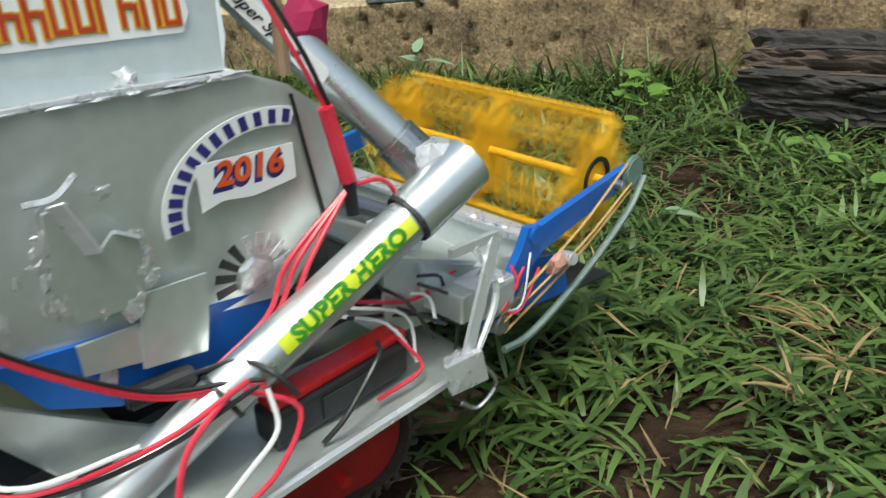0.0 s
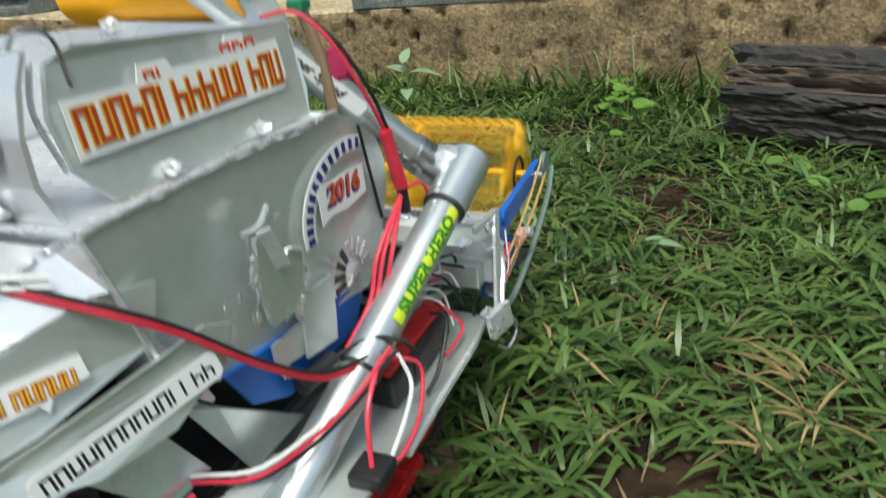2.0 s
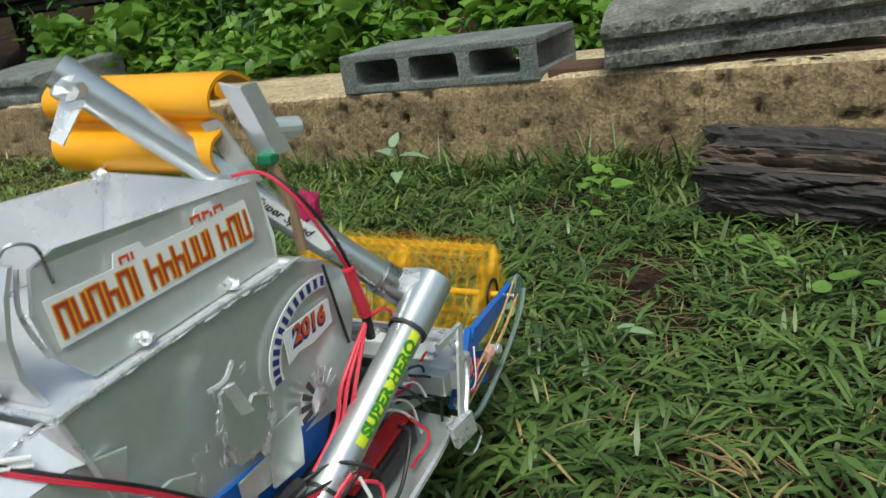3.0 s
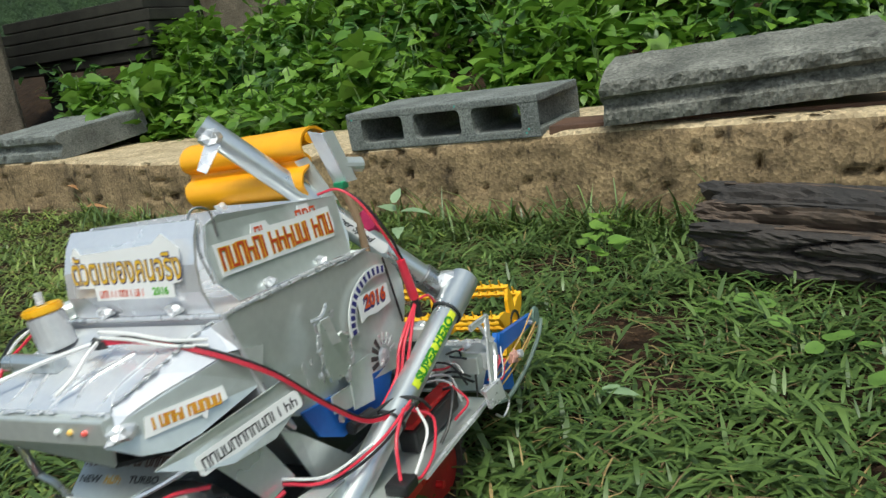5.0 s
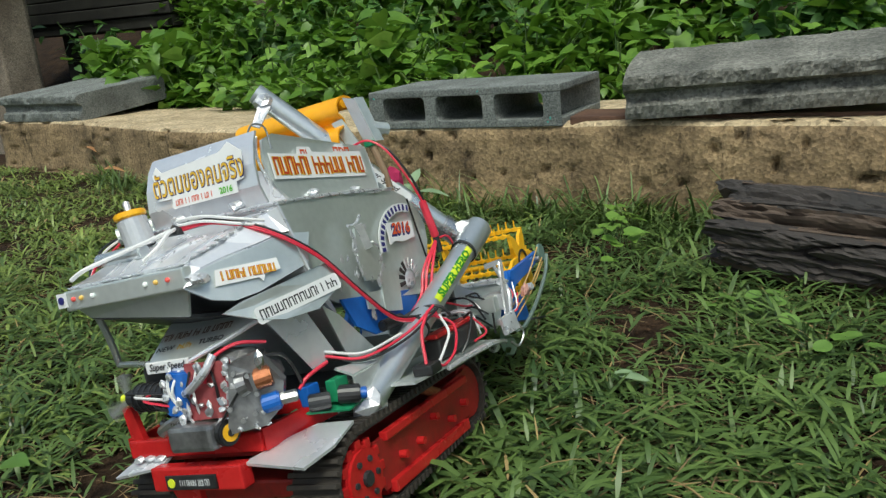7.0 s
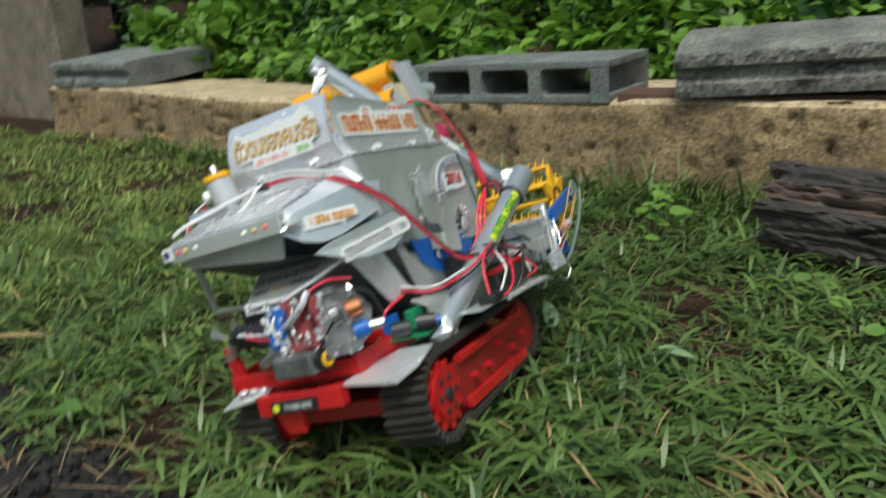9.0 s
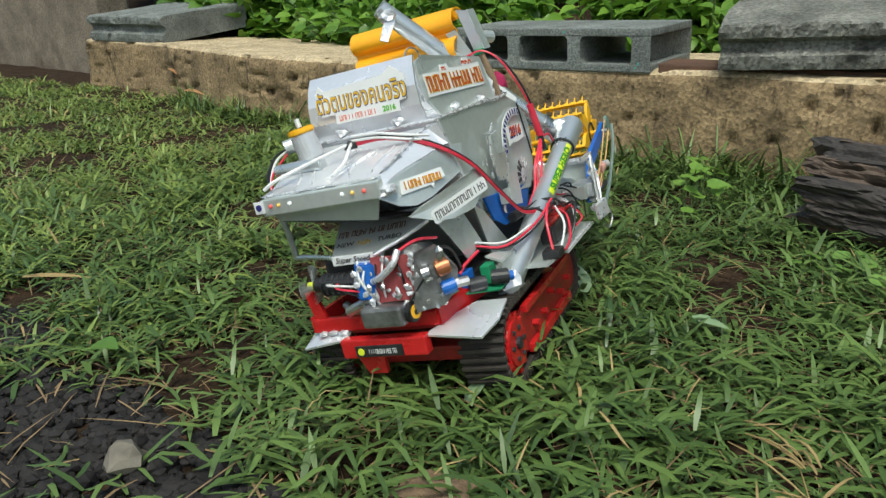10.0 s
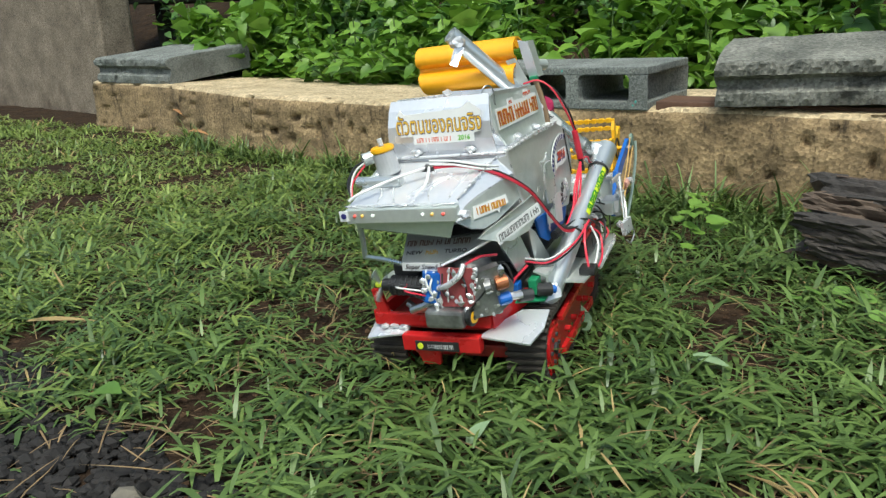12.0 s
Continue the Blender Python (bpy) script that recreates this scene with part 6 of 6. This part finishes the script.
    m_part("angle_bracket", sheet([(0.028, 0.0, 0.27), (0.037, 0.002, 0.272), (0.05, 0.008, 0.24), (0.04, 0.006, 0.238)], 0.0015), M_ZINC, "silver angle bracket")
    m_part("lift_motor", rod((0.05, 0.02, 0.262), (0.057, 0.036, 0.259), 0.0055, None, 14, 0.001), M_ZINC, "small grey motor")
    m_part("bracket_wedge", box(0.046, 0.054, 0.012, 0.02, 0.246, 0.251, 0.001), M_PCB, "green plastic wedge")
    m_part("bracket_post", cable([(0.05, 0.016, 0.25), (0.056, 0.018, 0.225), (0.06, 0.016, 0.2)], 0.0028, 8), mat("tan_plastic", (0.3, 0.2, 0.12), None, 0.5), "tan post")
    m_part("red_rag", blob((0.056, 0.03, 0.215), 0.012, (0.6, 0.9, 1.1), 0.5, 7, 2), mat("magenta_cloth", (0.3, 0.01, 0.06), (0.45, 0.02, 0.1), 0.8), "dark magenta cover behind the tube")


# the header is drawn at a larger gauge and brought to the size of the model about one point
HEAD = Matrix.Translation((0.295, -0.174, 0.247)) @ Matrix.Scale(0.854, 4) @ Matrix.Translation((-0.295, 0.185, -0.25))
HEAD_PIVOT = Vector((0, 0.045, 0.1))
REEL_AT = HEAD @ Vector((0, 0.236, 0.104))


def gauge(bm):
    bmesh.ops.transform(bm, matrix=HEAD, verts=bm.verts[:])
    return bm


def make_header():
    """The cutting header with its reel arms and belt drive; it swings up and down on the machine."""
    bm = sheet([(0.05, 0.06, 0.104), (0.05, 0.15, 0.07), (0.05, 0.15, 0.048), (0.05, 0.06, 0.062)], 0.002)
    sheet([(-0.03, 0.06, 0.104), (-0.03, 0.15, 0.07), (-0.03, 0.15, 0.048), (-0.03, 0.06, 0.062)], 0.002, bm)
    sheet([(-0.03, 0.06, 0.105), (0.05, 0.06, 0.105), (0.05, 0.15, 0.071), (-0.03, 0.15, 0.071)], 0.002, bm)
    hd = m_part("header", gauge(bm), M_ZINC, "grey sheet-metal cutting header with a blue reel frame")

    def h(name, bm, material, label="", smooth=False):
        return part(name, gauge(bm), material, hd, label, smooth)

    h("feeder_floor", sheet([(-0.03, 0.06, 0.062), (0.05, 0.06, 0.062), (0.05, 0.15, 0.048), (-0.03, 0.15, 0.048)], 0.002), M_ZINC)
    h("header_back", sheet([(-0.122, 0.148, 0.045), (0.07, 0.148, 0.045), (0.07, 0.152, 0.092), (-0.122, 0.152, 0.092)], 0.002), M_ZINC, "grey header back plate")
    h("header_rim", box(-0.122, 0.07, 0.148, 0.163, 0.09, 0.0945, 0.001), M_GLUE)
    h("header_floor", sheet([(-0.122, 0.148, 0.046), (0.07, 0.148, 0.046), (0.07, 0.25, 0.034), (-0.122, 0.25, 0.034)], 0.002), M_DARKMETAL_SHADE)
    h("header_side", sheet([(-0.122, 0.148, 0.092), (-0.122, 0.148, 0.046), (-0.122, 0.255, 0.034), (-0.122, 0.2, 0.07)], 0.002), M_BLUE)
    h("header_side", sheet([(0.0685, 0.15, 0.08), (0.0685, 0.15, 0.046), (0.0685, 0.2, 0.04), (0.0685, 0.19, 0.07)], 0.002), M_BLUE)
    for x, s in ((0.0725, 1), (-0.128, -1)):
        h("reel_arm", sheet([(x, 0.112, 0.052), (x, 0.124, 0.05), (x, 0.15, 0.077), (x, 0.162, 0.084), (x, 0.254, 0.102), (x, 0.25, 0.113), (x, 0.158, 0.1), (x, 0.146, 0.102), (x, 0.14, 0.09)], 0.005), M_BLUE, "blue reel arm")
        h("arm_pivot", rod((x, 0.118, 0.054), (x + s * 0.008, 0.118, 0.054), 0.005, None, 12, 0.0008), M_CHROME)
        h("arm_joint", rod((x, 0.152, 0.096), (x + s * 0.004, 0.152, 0.096), 0.006, None, 12, 0.0008), M_BLUE)
        h("arm_bolt", rod((x, 0.236, 0.104), (x + s * 0.008, 0.236, 0.104), 0.003, None, 10, 0.0005), M_CHROME)
    h("reel_pulley", rod((0.077, 0.248, 0.11), (0.081, 0.248, 0.11), 0.0105, None, 22, 0.001), mat("grey_green_pulley", (0.12, 0.2, 0.17), (0.2, 0.28, 0.24), 0.4), "grey-green pulley")
    h("drive_wheel", rod((0.079, 0.118, 0.056), (0.082, 0.118, 0.056), 0.006, None, 16, 0.0008), M_CHROME)
    h("cord_belt", cable([(0.079, 0.24, 0.117), (0.08, 0.19, 0.09), (0.081, 0.116, 0.062)], 0.0009, 5), M_CORD, "tan cord belt")
    h("cord_belt", cable([(0.079, 0.252, 0.1), (0.08, 0.19, 0.072), (0.081, 0.12, 0.05)], 0.0009, 5), M_CORD, "tan cord belt")
    h("cord_belt", cable([(0.081, 0.244, 0.104), (0.082, 0.19, 0.08), (0.082, 0.118, 0.058)], 0.0008, 5), M_CORD, "tan cord belt")
    h("belt_guard", cable([(0.083, 0.256, 0.106), (0.085, 0.236, 0.088), (0.086, 0.19, 0.063), (0.086, 0.14, 0.044), (0.085, 0.115, 0.043)], 0.0022, 6), mat("grey_green_guard", (0.16, 0.22, 0.19), (0.26, 0.32, 0.29), 0.4, 0.3), "curved grey-green guard")
    h("tension_wheel", rod((0.08, 0.172, 0.078), (0.09, 0.17, 0.08), 0.004, None, 12, 0.0006), M_GLUE)
    h("cord_knot", blob((0.083, 0.165, 0.077), 0.0075, (0.5, 1, 1), 0.9, 2, 2), mat("pink_cord", (0.5, 0.25, 0.2), (0.65, 0.35, 0.28), 0.6), "tangle of pinkish cord")
    rnd = random.Random(31)
    for k in range(10):
        x = -0.03 + 0.01 * k
        h("glue_blob", blob((x + rnd.gauss(0, 0.003), 0.153, 0.0945), rnd.uniform(0.002, 0.004), (1.6, 1, 0.5), 0.8, k, 1), M_GLUE)
    for k in range(5):
        h("link_wire", cable([(0.075, 0.118 + rnd.gauss(0, 0.006), 0.062), (0.084, 0.12 + rnd.gauss(0, 0.01), 0.07 + rnd.gauss(0, 0.005)), (0.078, 0.142 + rnd.gauss(0, 0.006), 0.075 + rnd.gauss(0, 0.008))], 0.0009, 5), M_CHROME if k % 2 else M_WIRE_RED)
    return hd


def front_end():
    # linkage between deck and header
    def g_part(name, bm, material, label=""):
        m_part(name, gauge(bm), material, label)

    g_part("lift_strut", sheet([(0.086, 0.1, 0.115), (0.086, 0.108, 0.114), (0.097, 0.07, 0.055), (0.097, 0.062, 0.055)], 0.002), M_SILVER)
    g_part("lift_strut", sheet([(0.082, 0.075, 0.116), (0.086, 0.105, 0.1165), (0.086, 0.105, 0.112), (0.082, 0.075, 0.111)], 0.003), M_SILVER)
    g_part("lift_strut", cable([(0.084, 0.09, 0.112), (0.09, 0.1, 0.085), (0.096, 0.075, 0.058)], 0.002, 7), M_SILVER)
    g_part("lift_foot", sheet([(0.093, 0.058, 0.064), (0.1, 0.076, 0.068), (0.101, 0.08, 0.05), (0.095, 0.06, 0.048)], 0.004), M_GLUE)
    g_part("hook_wire", cable([(0.099, 0.075, 0.062), (0.103, 0.085, 0.045), (0.1, 0.075, 0.034), (0.097, 0.066, 0.04)], 0.0011, 6), M_CHROME)
    g_part("cross_beam", box(-0.05, 0.078, 0.088, 0.104, 0.066, 0.082, 0.0015), M_ZINC, "silver square beam")
    g_part("gear_motor", box(0.062, 0.084, 0.098, 0.124, 0.066, 0.083, 0.002), M_CLEAR, "grey gear motor")
    for q in ((0.0855, 0.1, 0.094), (0.09, 0.07, 0.06), (0.079, 0.115, 0.084)):
        g_part("glue_blob", blob(q, 0.005, (1, 1.3, 0.8), 0.8, q[0] * 99, 2), M_GLUE)
    rnd = random.Random(17)
    for k in range(8):
        p = Vector((0.085 + rnd.gauss(0, 0.006), 0.02 + 0.005 * k, 0.1 + rnd.gauss(0, 0.006)))
        q = Vector((0.1 + rnd.gauss(0, 0.006), 0.035 + 0.004 * k, 0.085 + rnd.gauss(0, 0.006)))
        m_part("deck_wire", cable([p, (p + q) / 2 + Vector((0.005, rnd.gauss(0, 0.008), 0.008)), q], 0.0009, 5, 4), rnd.choice((M_WIRE_BLACK, M_WIRE_RED, M_WIRE_WHITE, M_CHROME, M_WIRE_BLACK)))
    for k, p in enumerate(((0.098, 0.068, 0.06), (0.085, 0.1, 0.095), (0.082, 0.06, 0.1), (0.07, 0.055, 0.13), (0.075, 0.062, 0.118), (0.06, 0.07, 0.12), (0.08, 0.115, 0.07))):
        m_part("glue_blob", blob(p, 0.0055, (1, 1.2, 0.8), 0.7, k, 2), M_GLUE)
    m_part("axle_motor", rod((0.03, 0.062, 0.125), (0.075, 0.066, 0.125), 0.006, None, 14, 0.001), M_CHROME)
    m_part("connector_block", box(0.066, 0.08, 0.045, 0.056, 0.122, 0.132, 0.001), M_STICKER, "white connector")
    # battery and switch on the deck
    bat = m_part("battery_pack", box(0.087, 0.101, -0.034, 0.034, 0.0755, 0.0905, 0.002), M_BLACK, "black battery pack with a red top")
    part("battery_top", box(0.0875, 0.0985, -0.032, 0.036, 0.0907, 0.0945, 0.0012), M_RED, bat, "red top")
    part("battery_label", box(0.1012, 0.1018, -0.012, 0.012, 0.078, 0.088, 0.0003), M_DARKMETAL_SHADE, bat)
    m_part("clip", box(0.104, 0.119, -0.087, -0.071, 0.0772, 0.0845, 0.0018), M_BLACK, "black wire clip")
    m_part("inline_fuse", rod((0.081, -0.075, 0.113), (0.084, -0.052, 0.113), 0.0042, None, 14, 0.001), M_BLACK, "black tubular fuse holder")


def wires():
    def run(pts, mtl, r=0.0014):
        m_part("cable", cable(pts, r * 0.78, 7, 5), mtl, "", None, True)

    # the bundle over the hood and along the side
    for k, (mtl, o) in enumerate(((M_WIRE_RED, 0), (M_WIRE_BLACK, 0.0014), (M_WIRE_RED, -0.0014))):
        run([(0.008, -0.166, 0.2055 + o), (0.035, -0.165, 0.2055 + o), (0.062, -0.152, 0.194 + o), (0.079, -0.128, 0.172 + o), (0.086, -0.1, 0.142 + o), (0.09, -0.07, 0.117 + o), (0.098, -0.045, 0.111 + o), (0.106, -0.038, 0.112 + o)], mtl, 0.0011)
    for o in (0, 0.003):
        run([(0.008, -0.166, 0.2075 + o), (0.03, -0.167, 0.2065 + o), (0.05, -0.162, 0.201 + o), (0.062, -0.15, 0.1965 + o)], M_WIRE_WHITE, 0.0013)
    # loops round the tube
    run([(0.068, -0.128, 0.107), (0.085, -0.11, 0.1), (0.1, -0.075, 0.106), (0.108, -0.045, 0.118)], M_WIRE_RED, 0.0013)
    run([(0.068, -0.128, 0.11), (0.085, -0.11, 0.103), (0.098, -0.08, 0.107)], M_WIRE_WHITE, 0.0012)
    run([(0.068, -0.126, 0.105), (0.086, -0.108, 0.098), (0.1, -0.075, 0.103), (0.109, -0.042, 0.115)], M_WIRE_BLACK, 0.0012)
    run([(0.105, -0.05, 0.115), (0.108, -0.07, 0.104), (0.112, -0.08, 0.084)], M_WIRE_RED, 0.0015)
    run([(0.104, -0.045, 0.112), (0.113, -0.03, 0.1), (0.118, -0.045, 0.085), (0.118, -0.064, 0.079), (0.117, -0.072, 0.081)], M_WIRE_RED, 0.0013)
    run([(0.107, -0.038, 0.11), (0.113, -0.04, 0.097), (0.116, -0.055, 0.09), (0.115, -0.07, 0.08)], M_WIRE_WHITE, 0.0013)
    run([(0.084, -0.052, 0.113), (0.095, -0.04, 0.117), (0.108, -0.035, 0.115), (0.113, -0.03, 0.106)], M_WIRE_BLACK, 0.0014)
    # uprights beside the tank front
    for o, mtl in ((0, M_WIRE_RED), (0.004, M_WIRE_RED), (-0.003, M_WIRE_RED)):
        run([(0.088 + o, -0.04 + o, 0.112), (0.089 + o * 0.5, -0.019 + o, 0.124), (0.09 + o * 0.6, -0.008 + o, 0.142), (0.089, 0.019, 0.162)], mtl, 0.0014)
    m_part("plug", rod((0.089, 0.019, 0.164), (0.087, 0.0125, 0.194), 0.0034, 0.003, 10, 0.0006), M_WIRE_RED, "red battery plug")
    m_part("plug_sleeve", rod((0.09, 0.019, 0.151), (0.089, 0.019, 0.164), 0.0026, None, 10), M_BLACK)
    run([(0.087, 0.0125, 0.194), (0.083, 0.005, 0.213), (0.074, -0.003, 0.237), (0.061, -0.006, 0.2485), (0.046, -0.008, 0.247)], M_WIRE_RED, 0.0012)
    run([(0.088, 0.0135, 0.194), (0.085, 0.007, 0.213), (0.076, -0.001, 0.236), (0.063, -0.003, 0.2475)], M_WIRE_BLACK, 0.0012)
    run([(0.089, 0.019, 0.162), (0.093, 0.032, 0.162), (0.093, 0.04, 0.15), (0.09, 0.036, 0.137)], M_WIRE_RED, 0.0012)
    # header wiring
    run([(0.085, 0.02, 0.11), (0.09, 0.05, 0.1), (0.085, 0.085, 0.1), (0.078, 0.11, 0.088)], M_WIRE_RED, 0.0012)
    run([(0.08, 0.02, 0.1), (0.09, 0.055, 0.09), (0.094, 0.08, 0.075)], M_WIRE_BLACK, 0.0013)
    run([(0.1, 0.03, 0.094), (0.108, 0.035, 0.08), (0.108, 0.01, 0.078)], M_WIRE_RED, 0.0012)
    run([(0.098, 0.02, 0.096), (0.11, 0.01, 0.1), (0.113, -0.01, 0.085), (0.11, -0.02, 0.076)], M_WIRE_BLACK, 0.0014)
    # engine wiring
    run([(0.028, -0.193, 0.113), (0.034, -0.192, 0.125), (0.047, -0.182, 0.1315), (0.057, -0.167, 0.128)], M_WIRE_RED, 0.0015)
    run([(0.07, -0.13, 0.104), (0.064, -0.145, 0.099), (0.06, -0.15, 0.093)], M_WIRE_RED, 0.0017)
    run([(0.05, -0.18, 0.12), (0.06, -0.16, 0.118), (0.062, -0.15, 0.1), (0.06, -0.148, 0.094)], M_WIRE_BLACK, 0.0016)


crawler(0.058, 0.092, 1)
crawler(mirror(0.092), mirror(0.058), -1)
chassis()
tank()
hopper()
rear_hood()
engine()
augers()
front_end()
wires()


def make_reel():
    """The yellow reel: an axle, two star discs and six toothed bars; it turns about its own x axis."""
    axle = rod((-0.122, 0, 0), (0.07, 0, 0), 0.003, None, 12, 0.0005)
    size = Matrix.Scale(0.854, 4) @ Matrix.Translation((HEAD.to_translation().x / 0.854, 0, 0))

    def small(bm):
        bmesh.ops.transform(bm, matrix=size, verts=bm.verts[:])
        return bm

    r = m_part("reel", small(axle), M_YELLOW, "yellow plastic reel with six toothed bars")
    for x in (-0.114, -0.028, 0.058):
        disc = bmesh.new()
        pts = []
        for k in range(24):
            a = math.tau * k / 24
            q = 0.043 if k % 4 == 0 else (0.03 if k % 4 in (1, 3) else 0.017)
            pts.append((x, q * math.cos(a), q * math.sin(a)))
        sheet(pts, 0.004, disc)
        part("star_disc", small(disc), M_YELLOW, r)
    for s in (0.0605,):
        part("black_ring", small(pipe((s, 0, 0), (s + 0.001, 0, 0), 0.0145, 0.003, 24)), M_BLACK, r, "black ring")
    for k in range(6):
        a = math.tau * k / 6
        bar_ = bmesh.new()
        box(-0.116, 0.06, -0.0022, 0.0022, -0.0016, 0.0016, 0.0004, bar_)
        for i in range(17):
            x = -0.11 + 0.0101 * i
            rod((x, 0, 0), (x + 0.001, 0, -0.011), 0.0012, 0.0008, 6, 0, bar_)
            box(x - 0.0028, x + 0.0028, -0.0032, 0.0032, -0.0024, 0.0024, 0.0006, bar_)
        ob = part("tooth_bar", small(bar_), M_YELLOW, r)
        ob.matrix_basis = Matrix.Rotation(a, 4, "X") @ Matrix.Translation((0, 0.035, 0)) @ Matrix.Rotation(-a, 4, "X")
    return r


def make_fan():
    hub = m_part("cooling_fan", rod((0.003, 0, 0), (-0.004, 0, 0), 0.003, None, 12, 0.0006), M_LIME, "small grey-bladed cooling fan")
    for k in range(3):
        bm = sheet([(0.001, 0.002, -0.001), (-0.001, 0.015, -0.005), (-0.001, 0.016, 0.003), (0.001, 0.003, 0.002)], 0.0008)
        ob = part("blade", bm, M_ZINC, hub)
        ob.matrix_basis = Matrix.Rotation(math.tau * k / 3, 4, "X")
    return hub


header = make_header()
reel = make_reel()
fan = make_fan()

MACHINE = [
    (0, 0.5311, -0.9456, 0.0065, 0.64, 5.33, -14.44),
    (0.5, 0.5332, -0.9385, 0.0058, 1.15, 4.44, -7.90),
    (1, 0.5329, -0.9281, 0.0042, 1.61, 3.93, -4.49),
    (1.5, 0.5319, -0.9148, 0.0043, 1.91, 2.60, 1.63),
    (2, 0.5346, -0.9015, 0.0084, 1.18, 0.81, 5.95),
    (2.5, 0.5344, -0.8953, 0.0078, 2.25, 1.60, 6.11),
    (3, 0.5323, -0.8943, 0.0110, 2.42, 2.23, 5.15),
    (3.2, 0.5334, -0.8965, 0.0095, 2.64, 2.00, 5.51),
    (4.8, 0.5237, -0.7773, -0.0071, -1.07, -2.86, 6.65),
    (5, 0.5213, -0.7646, -0.0084, -2.28, -3.52, 6.58),
    (5.5, 0.5175, -0.7386, -0.0086, -3.16, -6.68, 6.79),
    (6, 0.5161, -0.7238, -0.0096, -2.15, -7.19, 7.06),
    (6.5, 0.5131, -0.7217, -0.0098, -7.53, -11.80, 7.63),
    (7, 0.5126, -0.7293, -0.0051, -9.17, -12.90, 7.93),
    (8.8, 0.5044, -0.6822, -0.0064, -7.52, -18.47, 8.82),
    (9, 0.4975, -0.6712, -0.0093, -6.53, -17.55, 10.22),
    (9.5, 0.4851, -0.6435, -0.0094, -4.49, -16.53, 13.26),
    (10, 0.4776, -0.6175, -0.0103, -0.38, -13.74, 13.34),
    (10.5, 0.4687, -0.5920, -0.0079, 4.89, -14.51, 12.79),
    (11, 0.4618, -0.5690, -0.0043, 6.65, -13.56, 13.39),
    (11.5, 0.4556, -0.5462, -0.0034, 4.26, -8.21, 14.37),
    (12, 0.4483, -0.5207, -0.0010, 3.50, -5.79, 13.44),
]


def motions():
    walk(machine, [(t, pose(x, y, z, rx, ry, rz)) for t, x, y, z, rx, ry, rz in MACHINE])
    # the header hangs low in the middle of the clip and is lifted again afterwards
    lift = [(0, -2), (1.6, -3), (3.0, -12), (4.8, -15), (6.0, -15), (6.5, -11), (7.0, -2), (8.8, 2), (9.5, 4), (10.5, 7), (12, 6)]

    def swing(t):
        for (t0, a0), (t1, a1) in zip(lift, lift[1:]):
            if t <= t1:
                k = (t - t0) / (t1 - t0)
                a = a0 + (a1 - a0) * k * k * (3 - 2 * k)
                break
        return Matrix.Translation(HEAD_PIVOT) @ Matrix.Rotation(radians(a), 4, "X") @ Matrix.Translation(-HEAD_PIVOT)

    walk(header, [(0.25 * k, swing(0.25 * k)) for k in range(49)])
    # the reel spins fast until the machine slows, then creeps
    rows, angle, step = [], 0.0, 1 / 30
    for k in range(361):
        t = k * step
        speed = 2580 if t < 3.4 else max(20, 2580 - (t - 3.4) * 2400)
        rows.append((t, swing(min(t, 12)) @ Matrix.Translation((0, REEL_AT.y, REEL_AT.z)) @ Matrix.Rotation(radians(-angle), 4, "X")))
        angle += speed * step
    walk(reel, rows)
    # the fan never stops
    walk(fan, [(k * step, Matrix.Translation((-0.048, -0.185, 0.107)) @ Matrix.Rotation(radians(73 * k), 4, "X")) for k in range(361)])


motions()
